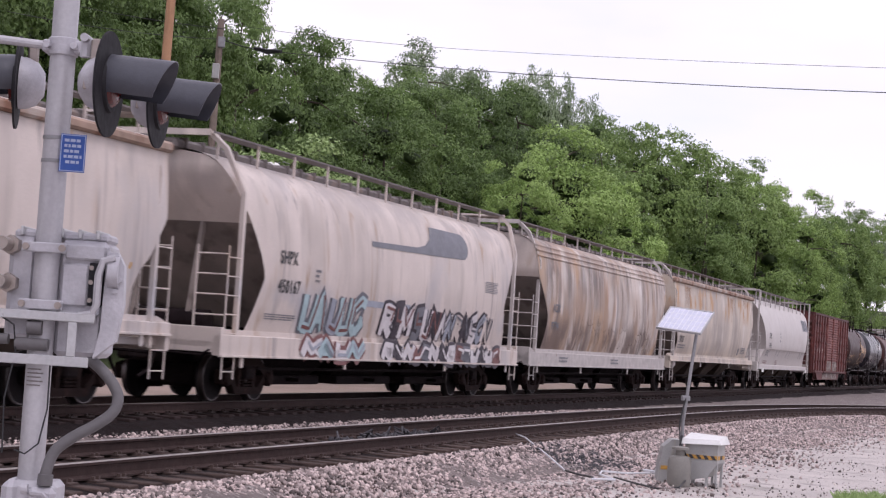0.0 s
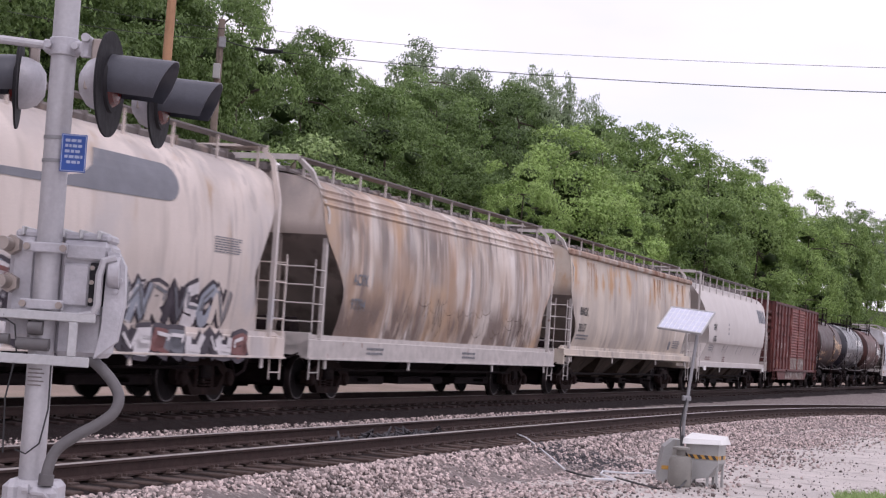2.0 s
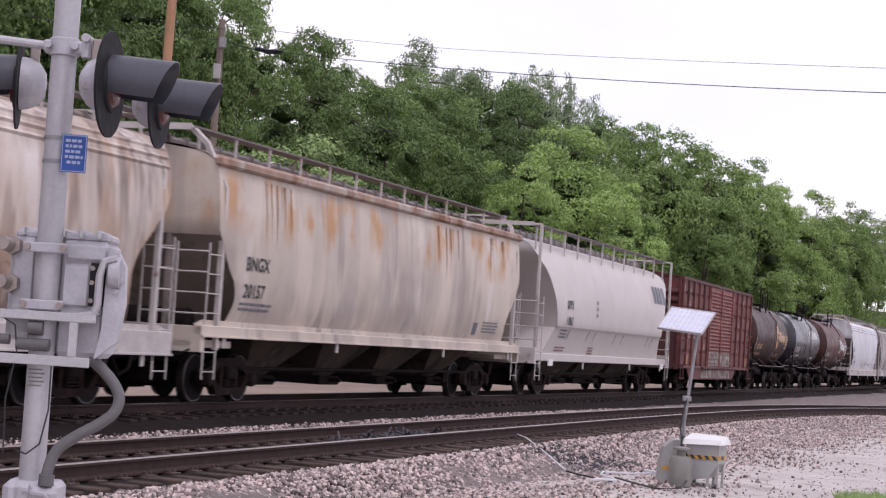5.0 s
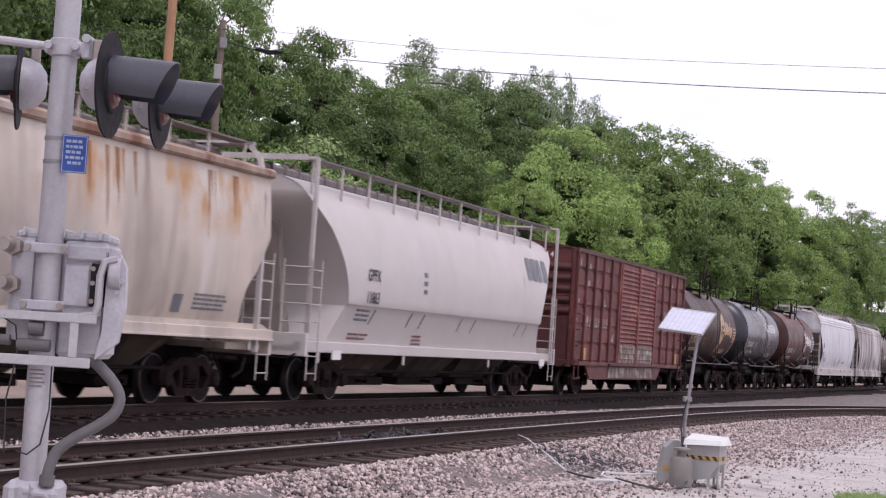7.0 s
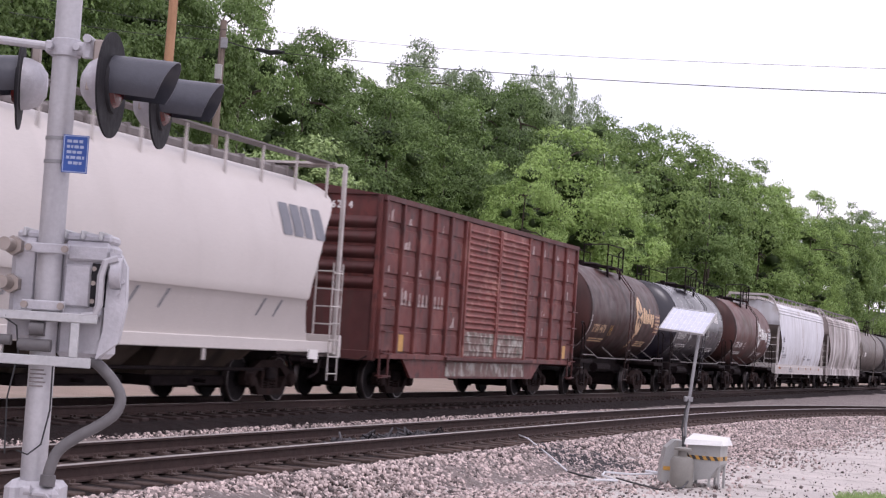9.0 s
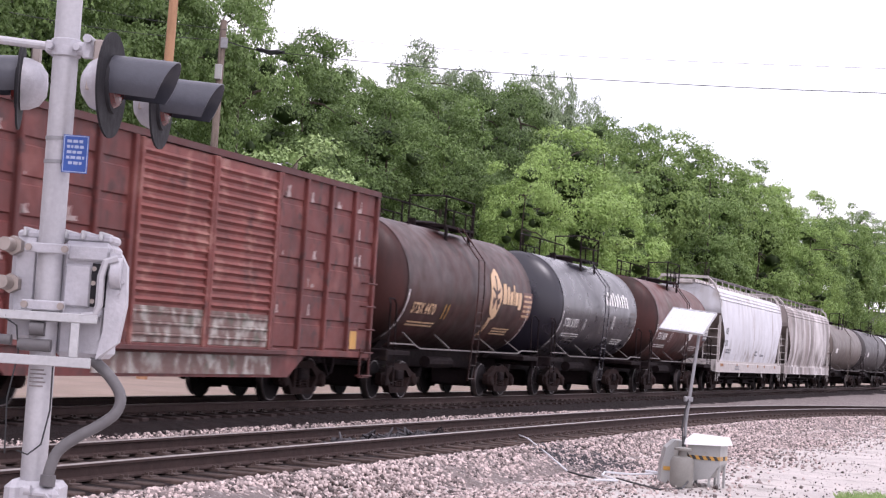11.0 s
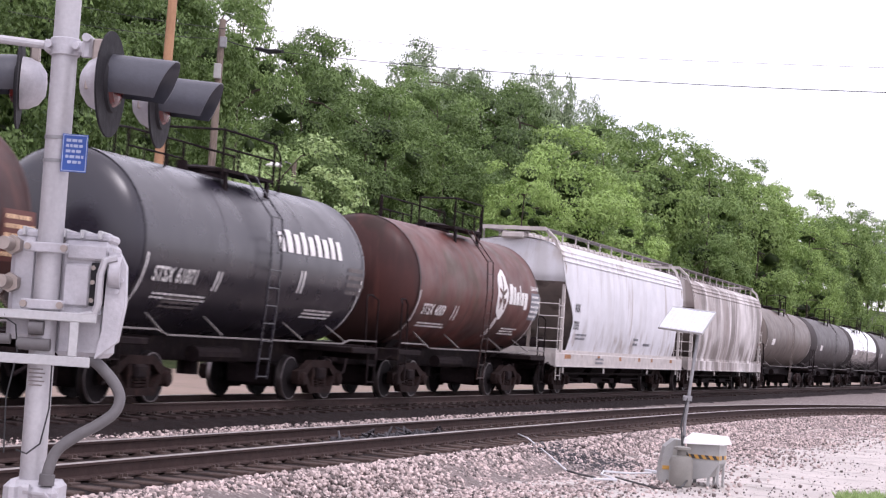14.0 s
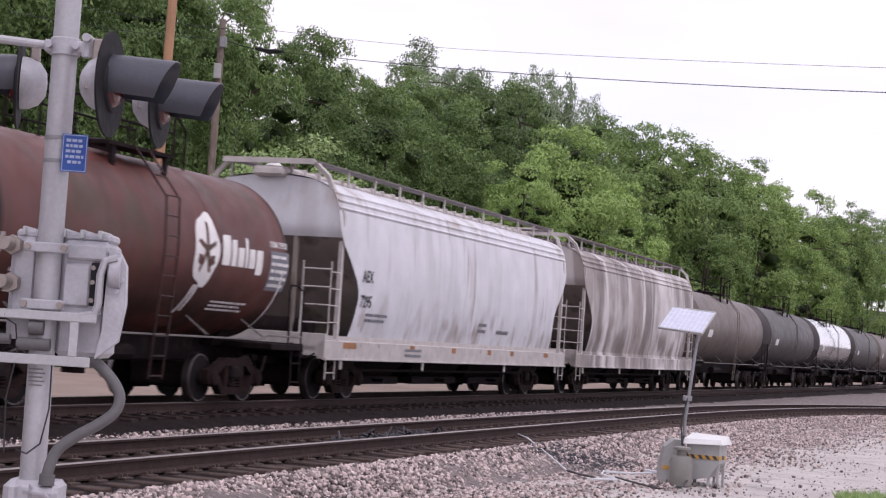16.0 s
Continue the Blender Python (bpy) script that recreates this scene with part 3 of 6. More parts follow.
# ---------------------------------------------------------------- loose stones
def stones(name, label, P, size, material):
    rng = np.random.default_rng(len(P))
    z = land(P)[0]
    n = len(P)
    cube = np.array([[-1, -1, -1], [1, -1, -1], [1, 1, -1], [-1, 1, -1], [-1, -1, 1], [1, -1, 1], [1, 1, 1], [-1, 1, 1]], float)
    v = cube[None] * rng.uniform(0.45, 1.0, (n, 8, 3)) * (size * rng.uniform(0.55, 1.35, n))[:, None, None]
    v *= rng.uniform(0.6, 1.1, (n, 1, 3))
    q = rng.normal(size=(n, 4))
    q /= np.linalg.norm(q, axis=1)[:, None]
    w, x, y, zz = q.T
    R = np.stack([np.stack([1 - 2 * (y * y + zz * zz), 2 * (x * y - zz * w), 2 * (x * zz + y * w)], 1),
                  np.stack([2 * (x * y + zz * w), 1 - 2 * (x * x + zz * zz), 2 * (y * zz - x * w)], 1),
                  np.stack([2 * (x * zz - y * w), 2 * (y * zz + x * w), 1 - 2 * (x * x + y * y)], 1)], 1)
    v = np.einsum("nij,nkj->nki", R, v)
    v += np.column_stack([P, z + size * rng.uniform(0.0, 0.7, n)])[:, None, :]
    f = np.array([[0, 3, 2, 1], [4, 5, 6, 7], [0, 1, 5, 4], [1, 2, 6, 5], [2, 3, 7, 6], [3, 0, 4, 7]])
    F = (f[None] + (np.arange(n) * 8)[:, None, None]).reshape(-1, 4)
    me = bpy.data.meshes.new(name)
    me.vertices.add(n * 8)
    me.vertices.foreach_set("co", v.ravel())
    me.loops.add(F.size)
    me.loops.foreach_set("vertex_index", F.ravel().astype(np.int32))
    me.polygons.add(len(F))
    me.polygons.foreach_set("loop_start", np.arange(0, F.size, 4, dtype=np.int32))
    me.update(calc_edges=True)
    me.materials.append(material)
    tagged(new(name, me), label, "ballast", kind="stuff")


rng = np.random.default_rng(7)


def along_near(n, y0, y1, d0, d1, power=1.6, fall=0.0):
    y = y0 + (y1 - y0) * rng.random(n) ** power
    d = d0 + (d1 - d0) * rng.random(n) if fall == 0 else d0 + np.abs(rng.normal(size=n)) * fall
    sl = np.polyval(np.polyder(NEAR_POLY), np.clip(y, 16, 66))
    c = 1 / np.sqrt(1 + sl * sl)
    return np.stack([near_x(y) + d * c, y - d * sl * c], 1)


stones("ballast_stones", "pinkish grey crushed ballast stones", np.concatenate([along_near(36000, 14.5, 64, 1.35, 5.2, 1.5, 1.3), along_near(13000, 15, 62, -3.55, -1.3, 1.3)]), 0.028, m_stone)
stones("gravel_stones", "scattered pale gravel stones", along_near(8000, 18, 62, 2.6, 12.0, 1.5), 0.014, m_pebble)


# ---------------------------------------------------------------- trees
BALL = bmesh.new()
bmesh.ops.create_icosphere(BALL, subdivisions=1, radius=1.0)
BALL_V = np.array([v.co[:] for v in BALL.verts])
BALL.verts.index_update()
BALL_F = np.array([[v.index for v in f.verts] for f in BALL.faces])
BALL.free()


def leaf_tips(P, Nn, size, r):
    """One small pointed leaf spray at each point, facing about along Nn."""
    n = len(P)
    t = np.cross(Nn, r.normal(size=(n, 3)))
    t /= np.linalg.norm(t, axis=1)[:, None] + 1e-9
    b = np.cross(Nn, t)
    s = (size * r.uniform(0.55, 1.4, n))[:, None]
    return np.stack([P - t * s, P + t * s * 0.7 + b * s * 0.62, P + t * s * 0.6 - b * s * 0.66], 1).reshape(-1, 3)


def crown(name, n_clumps, n_leaves, width, low, high, size, seed, material, spiky=0.0):
    """Rounded clumps of leaf sprays round cores painted dark as inner shade, thick at the outside of an uneven crown.
    """
    r = np.random.default_rng(seed)
    mid, hh = (low + high) / 2, (high - low) / 2
    C, O, Q = [], [], []
    while len(C) < n_clumps:
        p = r.uniform(-1, 1, 3)
        q = np.linalg.norm(p)
        ang = math.atan2(p[1], p[0])
        lim = 0.90 + 0.14 * math.sin(3 * ang + seed + 2 * p[2]) + 0.10 * math.sin(5 * ang + 2 * seed + 4 * p[2])
        if q > lim or q < 0.35:
            continue
        taper = 1.0 - spiky * max(0, p[2]) - 0.2 * max(0, -p[2])
        C.append((p[0] * width / 2 * taper, p[1] * width / 2 * taper, mid + p[2] * hh))
        O.append((p[0] / q, p[1] / q, p[2] / q))
        Q.append(q / lim)
    C, O, Q = np.array(C), np.array(O), np.array(Q)
    rad = r.uniform(0.45, 1.3, n_clumps) * width / 8.2 * (1.15 - 0.4 * Q)
    squash = np.array([1.25, 1.25, 0.72])
    w = rad ** 2
    pick = r.choice(n_clumps, n_leaves * 3, p=w / w.sum())
    d = r.normal(size=(n_leaves * 3, 3))
    d /= np.linalg.norm(d, axis=1)[:, None]
    keep = np.nonzero((d * (O[pick] + np.array([0, 0, 0.4]))).sum(1) > -0.1)[0][:n_leaves]
    pick, d = pick[keep], d[keep]
    n = len(keep)
    lump = 1 + 0.22 * np.sin(d[:, 0] * 5 + pick) * np.sin(d[:, 1] * 6 + 2 * pick) + 0.16 * np.sin(d[:, 2] * 9 + pick)
    P = C[pick] + d * (rad[pick] * lump * np.abs(r.normal(0.90, 0.15, n)))[:, None] * squash
    fit = (high - low) / (np.quantile(P[:, 2], 0.985) - low)
    P[:, 2], C[:, 2] = low + (P[:, 2] - low) * fit, low + (C[:, 2] - low) * fit
    Nn = d * 0.6 + O[pick] * 0.3 + r.normal(size=(n, 3)) * 0.55 + np.array([0, 0, 0.35])
    Nn /= np.linalg.norm(Nn, axis=1)[:, None]
    v = leaf_tips(P, Nn, size, r)
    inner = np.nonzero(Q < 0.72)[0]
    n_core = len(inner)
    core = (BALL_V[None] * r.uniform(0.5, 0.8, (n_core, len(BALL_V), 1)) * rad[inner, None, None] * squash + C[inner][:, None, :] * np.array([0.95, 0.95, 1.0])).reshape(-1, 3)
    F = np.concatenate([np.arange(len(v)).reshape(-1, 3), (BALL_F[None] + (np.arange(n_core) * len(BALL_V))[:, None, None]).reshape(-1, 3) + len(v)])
    V = np.concatenate([v, core])
    me = bpy.data.meshes.new(name)
    me.vertices.add(len(V))
    me.vertices.foreach_set("co", V.ravel())
    me.loops.add(F.size)
    me.loops.foreach_set("vertex_index", F.ravel().astype(np.int32))
    me.polygons.add(len(F))
    me.polygons.foreach_set("loop_start", np.arange(0, F.size, 3, dtype=np.int32))
    me.materials.append(material)
    me.materials.append(m_crown_shade)
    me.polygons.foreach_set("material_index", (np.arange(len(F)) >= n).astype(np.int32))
    me.update(calc_edges=True)
    return me, C


def tree_kind(name, label, n_clumps, n_leaves, width, low, high, size, seed, material, spiky=0.0, trunk=0.24, category="tree"):
    t = thing(name, label, category)
    me, C = crown("crown", n_clumps, n_leaves, width, low, high, size, seed, material, spiky)
    part("crown", me, None, t)
    m = M()
    r = random.Random(seed)
    pts = [(0, 0, -1.5)]
    for k in range(1, 6):
        pts.append((pts[-1][0] + r.uniform(-0.2, 0.2), pts[-1][1] + r.uniform(-0.2, 0.2), high * 0.85 * k / 5))
    m.pipe(pts, trunk, 7, trunk * 0.25)
    for k in range(min(12, len(C))):
        c = C[k]
        z0 = max(low * 0.6, min(c[2] - 1.2, high * 0.7))
        i = min(4, int(5 * z0 / (high * 0.85)))
        b = Vector(pts[i + 1]) if i + 1 < len(pts) else Vector(pts[-1])
        m.pipe([b, (b + Vector(c)) / 2 + Vector((0, 0, 0.3)), c], trunk * 0.35, 5, trunk * 0.06)
    part("trunk", m, m_bark, t)
    return t


HEAD0 = radians(19.7)
DIR = Vector((math.sin(HEAD0), math.cos(HEAD0), 0))
LEFT = Vector((-math.cos(HEAD0), math.sin(HEAD0), 0))


def beside(s, lat):
    """A spot s metres along the line and lat metres to its left."""
    p = Vector((-5.487, 30, 0)) + DIR * s + LEFT * lat
    return p.x, p.y


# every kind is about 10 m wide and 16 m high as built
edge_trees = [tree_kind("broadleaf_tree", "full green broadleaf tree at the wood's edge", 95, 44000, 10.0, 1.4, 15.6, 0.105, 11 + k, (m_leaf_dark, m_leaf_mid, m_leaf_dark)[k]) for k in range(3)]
light_trees = [tree_kind("broadleaf_tree", "fresh light green broadleaf tree before the darker wood", 90, 36000, 10.0, 1.2, 15.6, 0.115, 21 + k, m_leaf_light) for k in range(2)]
far_trees = [tree_kind("broadleaf_tree", "full green broadleaf tree far along the wood's edge", 85, 27000, 10.0, 1.4, 15.6, 0.135, 25 + k, (m_leaf, m_leaf_mid)[k]) for k in range(2)]
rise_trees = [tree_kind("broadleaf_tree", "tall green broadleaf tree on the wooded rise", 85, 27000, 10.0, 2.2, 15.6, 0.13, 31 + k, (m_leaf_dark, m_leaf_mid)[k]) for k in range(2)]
grey_trees = [tree_kind("broadleaf_tree", "tall haze-greyed green tree at the top of the rise", 90, 23000, 10.0, 2.2, 15.6, 0.125, 35 + k, m_leaf_far) for k in range(2)]
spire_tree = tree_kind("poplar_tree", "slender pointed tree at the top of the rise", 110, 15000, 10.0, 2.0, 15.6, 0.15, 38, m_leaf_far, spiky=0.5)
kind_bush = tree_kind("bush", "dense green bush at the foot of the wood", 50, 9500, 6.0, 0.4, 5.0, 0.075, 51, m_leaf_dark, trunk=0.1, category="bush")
kind_far_bush = tree_kind("bush", "dense green bush far along the wood", 40, 5500, 6.0, 0.4, 5.0, 0.11, 52, m_leaf, trunk=0.1, category="bush")
kind_under = tree_kind("understorey_tree", "dark understorey tree within the wood", 90, 12000, 8.0, 0.5, 11.0, 0.12, 53, m_leaf_dark, trunk=0.14)
used = set()


def plant(kind, x, y, height, ref, wide=1.0, turn=0.0):
    """Sets a tree of a kind that is ref high as built; wide stretches its crown sideways."""
    s = height / ref
    m = pose(x, y, ground_z(x, y), 0, 0, turn) @ Matrix.Diagonal((s * wide, s * wide, s, 1))
    if kind.name not in used:
        used.add(kind.name)
        kind.matrix_basis = m
        return kind
    k = kind.scale
    return copy_thing(kind, m @ Matrix.Diagonal((1 / k.x, 1 / k.y, 1 / k.z, 1)))


rnd = random.Random(21)


def grove(kinds, rows):
    """Trees given by way along the line, distance from it, height of the top and width of the crown."""
    for k, (s, lat, top, width) in enumerate(rows):
        x, y = beside(s, lat)
        h = top + 0.5 + s / 400 - ground_z(x, y)
        plant(kinds[k % len(kinds)], x, y, h, 15.8, width / 10.0 / (h / 15.8), rnd.uniform(0, 360))


grove(edge_trees, [(29, 26, 18, 9), (35, 25, 19, 9), (41, 27, 18.6, 9), (47, 26, 18.2, 8), (54, 25, 17.4, 6.5), (62, 25, 15.8, 8), (71, 25, 15.3, 9), (79, 27, 16.2, 9), (87, 26, 16.4, 8.5)])
grove(light_trees, [(95, 20, 16.0, 10.5), (84, 19, 12.6, 6), (107, 19, 13.5, 8), (217, 26, 24.6, 11), (259, 25, 27.2, 10), (222, 20, 19.5, 10)])
grove(far_trees, [(146, 25, 22.0, 12), (124, 24, 16.5, 10), (175, 25, 23.0, 12), (160, 22, 17.5, 10), (196, 23, 21.0, 11), (240, 22, 22.5, 11), (284, 24, 25.5, 11), (310, 25, 27.0, 12), (345, 25, 29.0, 12)])
grove(rise_trees, [(50, 42, 24, 10), (62, 42, 24.5, 10), (74, 43, 25.0, 10), (86, 43, 24.6, 8), (99, 42, 23.7, 7.5), (104, 40, 22.4, 6), (116, 40, 22.0, 9), (130, 42, 24.5, 10), (146, 44, 27.0, 10), (176, 50, 31.4, 8), (160, 44, 28.5, 10), (194, 44, 30.0, 11), (212, 45, 30.8, 10), (216, 42, 30.8, 10), (245, 42, 32.0, 11), (281, 42, 34.0, 12), (320, 42, 33.5, 12)])
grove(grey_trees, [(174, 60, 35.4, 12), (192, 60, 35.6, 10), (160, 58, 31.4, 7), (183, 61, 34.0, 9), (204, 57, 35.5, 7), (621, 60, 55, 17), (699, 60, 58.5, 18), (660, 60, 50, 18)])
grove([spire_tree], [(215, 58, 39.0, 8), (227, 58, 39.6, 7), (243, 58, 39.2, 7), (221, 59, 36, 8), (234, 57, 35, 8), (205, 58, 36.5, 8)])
s = 14.0
while s < 330:
    x, y = beside(s, rnd.uniform(18.5, 22.0))
    plant(kind_bush if s < 110 else kind_far_bush, x, y, rnd.uniform(3.5, 7.0), 5.4, rnd.uniform(0.9, 1.3), rnd.uniform(0, 360))
    s += rnd.uniform(4.5, 7.0) * (1 + s / 300)
s = 20.0
while s < 250:
    x, y = beside(s, rnd.uniform(32, 37))
    plant(kind_under, x, y, rnd.uniform(9.0, 12.0) * (1 + s / 600), 12.0, rnd.uniform(0.9, 1.2), rnd.uniform(0, 360))
    s += rnd.uniform(7.0, 10.0)
sap = tree_kind("sapling", "pale green young tree behind the train", 60, 9000, 5.2, 1.2, 7.6, 0.075, 71, m_leaf_pale, trunk=0.09)
sap.matrix_basis = pose(-5.1, 57.5, ground_z(-5.1, 57.5))
sap = tree_kind("sapling", "small pale bush far along the line", 30, 3500, 4.5, 0.6, 6.8, 0.10, 72, m_leaf_pale, spiky=0.4, trunk=0.1)
sap.matrix_basis = pose(*beside(165, 14), 0)


# ---------------------------------------------------------------- poles, street light and wires
def pole(name, label, x, y, top, r, material, lean=0.0):
    g = ground_z(x, y)
    p = thing(name, label, "pole", pose(x, y, g, 0, lean, 0))
    m = M().pipe([(0, 0, -0.6), (0, 0, (top - g) * 0.5), (0, 0, top - g)], r, 14, r * 0.72)
    part("post", m, material, p)
    return p


p1 = pole("utility_pole", "weathered grey wooden utility pole with a small box", -8.87, 66, 12.75, 0.17, m_wood, 0.4)
h1 = 10.77 - ground_z(-8.87, 66)
part("service_box", M().box(-0.16, -0.30, h1 - 0.28, 0.10, -0.12, h1 + 0.28, 0.02), m_cabinet, p1, "white service box")
part("bracket", M().box(-0.04, -0.22, h1 + 0.9, 0.22, -0.10, h1 + 1.3, 0.02), m_galv, p1)
pole("utility_pole", "orange treated wooden utility pole", -8.55, 52, 14.5, 0.17, m_wood_new, 0.6)
p3 = pole("street_lamp", "short wooden pole with a street light arm", -6.53, 75, 8.6, 0.13, m_wood)
h3 = 8.3 - ground_z(-6.53, 75)
m = M().pipe([(0, 0, h3), (-0.35, -0.05, h3 + 0.12), (-0.7, -0.1, h3 + 0.02)], 0.025, 6)
part("arm", m, m_galv, p3)
m = M().rev([(0.05, 0.10), (0.16, 0.06), (0.24, -0.05), (0.22, -0.10)], 14, pose(-0.85, -0.1, h3 - 0.02) @ Matrix.Diagonal((1.5, 0.8, 1, 1)))
part("lamp_head", m, m_letter, p3, "pale grey lamp head")


def wire(label, a, b, sag, r=0.014, n=16):
    m = M()
    pts = []
    for k in range(n + 1):
        t = k / n
        p = Vector(a).lerp(Vector(b), t)
        pts.append((p.x, p.y, p.z - sag * 4 * t * (1 - t)))
    m.pipe(pts, r, 5)
    return tagged(part("overhead_wire", m, m_cable), label, "cable")


wire("thin overhead wire against the sky", (-8.7, 66, 12.0), (-6.45, 66, 11.66), 0.10, 0.02)
wire("thin overhead wire against the sky", (-6.45, 66, 11.66), (13.6, 45.9, 8.6), 0.22, 0.013)
wire("thin upper overhead wire against the sky", (-8.7, 66, 12.6), (0.48, 66, 12.224), 0.1, 0.008)
wire("thin upper overhead wire against the sky", (0.48, 66, 12.224), (13.6, 45.0, 9.1), 0.06, 0.007)
wire("thin overhead wire before the trees", (-8.7, 66, 12.0), (-14.5, 57, 11.0), 0.15, 0.012)
wire("thin overhead wire before the trees", (-8.6, 66, 12.4), (-15.0, 60, 12.2), 0.15, 0.012)
m = M()
r_ = random.Random(3)
for k in range(4):
    m.pipe([(-7.25 + 0.19 * j, 64.1 - 0.3 * j, 11.44 - 0.055 * j - 0.03 * k * math.sin(j * math.pi / 6) + 0.02 * math.sin(j * 1.7 + k * 2)) for j in range(7)], 0.05, 6)
tagged(part("cable_bundle", m, m_cable), "dark coiled cable bundle hung on the wire", "cable")


# ---------------------------------------------------------------- crossing signal
def crossing_signal():
    X, Yc = -2.185, 9.9
    t = thing("crossing_signal", "aluminium railway crossing signal mast with lamps and gate mechanism", "railway signal", pose(X, Yc, 0))
    m = M().rev([(0.071, 0.4), (0.071, 3.9)], 28, pose(0, 0, 0))
    part("mast", m, m_mast, t)
    m = M()
    m.box(-0.10, -0.13, -0.62, 0.17, 0.15, 0.455, 0.03)
    m.box(-0.13, -0.15, 0.30, -0.02, 0.16, 0.46, 0.04)
    m.box(0.02, -0.19, 0.22, 0.18, -0.12, 0.43, 0.03)
    m.pipe([(0.05, -0.2, 0.40), (0.12, -0.22, 0.40), (0.155, -0.21, 0.36), (0.165, -0.2, 0.20)], 0.014, 6)
    m.rod((0.0, -0.2, 0.42), (0.035, -0.2, 0.42), 0.028, 10)
    part("junction_base", m, m_cast, t, "cast aluminium junction box base")
    part("concrete_footing", M().box(-0.35, -0.35, -0.9, 0.35, 0.35, -0.60, 0.03), m_gravel, t)
    # crossarms and lamps
    zA = 2.86
    m = M()
    m.rev([(0.078, zA - 0.05), (0.084, zA - 0.045), (0.084, zA + 0.045), (0.078, zA + 0.05)], 20, pose(0, 0, 0))
    m.box(-0.11, -0.05, zA - 0.035, -0.06, 0.05, zA + 0.035, 0.01)
    m.box(0.06, -0.05, zA - 0.035, 0.14, 0.05, zA + 0.035, 0.01)
    for s in (-1, 1):
        m.rod((s * 0.075, -0.10, zA), (s * 0.075, -0.06, zA), 0.02, 8)
    part("arm_clamp", m, m_cast, t)
    m = M().rod((-0.9, -0.05, zA + 0.05), (-0.08, 0.0, zA + 0.005), 0.024, 10)
    part("crossarm", m, m_mast, t)
    m = M().box(0.13, -0.07, zA - 0.055, 0.22, 0.07, zA + 0.055, 0.03)
    m.pipe([(0.2, -0.42, zA + 0.0), (0.2, 0.0, zA), (0.27, 0.70, zA - 0.01), (0.30, 0.82, zA - 0.015)], 0.024, 10)
    m.rod((0.27, 0.64, zA - 0.02), (0.27, 0.64, zA - 0.12), 0.03, 8)
    m.rod((0.2, -0.36, zA), (0.2, -0.36, zA - 0.1), 0.03, 8)
    part("crossarm", m, m_cast, t)

    def lamp(x, y, z, turn, R):
        """A lamp that looks along its own x axis."""
        at = pose(x, y, z, 0, 0, turn)
        lay = pose(0, 0, 0, 0, 90, 0)
        hs = part("signal_lamp", M().rev([(0.02, -0.15), (0.07, -0.145), (0.125, -0.105), (0.15, -0.05), (0.155, -0.005)], 24, lay), m_cast, t, "grey domed lamp housing", at=at)
        part("bracket", M().box(-0.10, -0.03, 0.10, -0.04, 0.03, 0.24, 0.01), m_bolt, hs)
        part("latch", M().box(-0.10, -0.13, -0.05, -0.05, -0.10, 0.01, 0.006), m_bolt, hs)
        part("background_disc", M().rev([(0.001, 0.0), (R, 0.0), (R, 0.012), (0.155, 0.013), (0.15, 0.03), (0.001, 0.03)], 40, lay), m_disc, hs, "flat black round background")
        part("lens", M().rev([(0.125, 0.03), (0.11, 0.05), (0.07, 0.062), (0.001, 0.067)], 24, lay), m_lens, hs, "dark red lens")
        m = M()
        r = 0.142
        A0, A1 = radians(-32), radians(212)

        def hood(u, v, rr):
            a = A0 + (A1 - A0) * v
            long = 0.29 + 0.06 * math.sin(a)
            return (0.02 + u * long, rr * math.cos(a), rr * math.sin(a) + 0.02 - 0.02 * u)
        m.grid(lambda u, v: hood(u, v, r), 4, 28, True)
        m.grid(lambda u, v: hood(u, v, r - 0.006), 4, 28)
        m.grid(lambda u, v: hood(1, v, r - 0.006 * u), 1, 28)
        part("visor", m, m_visor, hs, "long dark lamp visor")

    lamp(0.335, -0.38, 2.62, -5, 0.285)
    lamp(0.445, 0.62, 2.655, -5, 0.265)
    lamp(-0.335, 0.42, 2.70, 189, 0.27)
    # blue notice
    sg = part("notice_plate", M().box(-0.07, -0.004, -0.105, 0.07, 0.004, 0.105, 0.002), m_blue, t, "small blue notice with pale border", at=pose(0.112, -0.075, 2.265, 0, 0, 6))
    m = M()
    for a, b, c, d in ((-0.066, -0.101, 0.066, -0.097), (-0.066, 0.097, 0.066, 0.101), (-0.066, -0.101, -0.062, 0.101), (0.062, -0.101, 0.066, 0.101)):
        m.box(a, -0.007, b, c, -0.004, d)
    rr = random.Random(6)
    for k, z in enumerate((0.062, 0.032, 0.002, -0.028, -0.058)):
        x = -0.048 + 0.012 * (k == 4)
        while x < 0.04:
            w = rr.uniform(0.012, 0.03)
            m.box(x, -0.007, z, min(0.05, x + w), -0.004, z + 0.016)
            x += w + 0.006
    part("notice_lettering", m, m_signtext, sg, "rows of unreadable pale lettering", smooth=False)
    for z in (2.22, 2.35):
        part("band_clamp", M().rev([(0.073, z - 0.01), (0.076, z - 0.01), (0.076, z + 0.01), (0.073, z + 0.01)], 20, pose(0, 0, 0)), m_galv, t)
    # gate mechanism
    mech = part("gate_mechanism", M().box(0.06, 0.0, 1.14, 0.34, 0.36, 1.79, 0.03), m_cast, t, "cast aluminium gate mechanism housing")
    part("side_housing", M().box(-0.22, 0.02, 1.22, -0.06, 0.34, 1.80, 0.03), m_cast, mech)
    part("housing_lid", M().box(-0.2, 0.04, 1.785, 0.33, 0.33, 1.835, 0.015), m_cast, mech)
    for x in (-0.16, -0.06, 0.06, 0.16, 0.26):
        part("lid_rib", M().box(x, 0.0, 1.80, x + 0.02, 0.335, 1.85, 0.004), m_alu, mech)
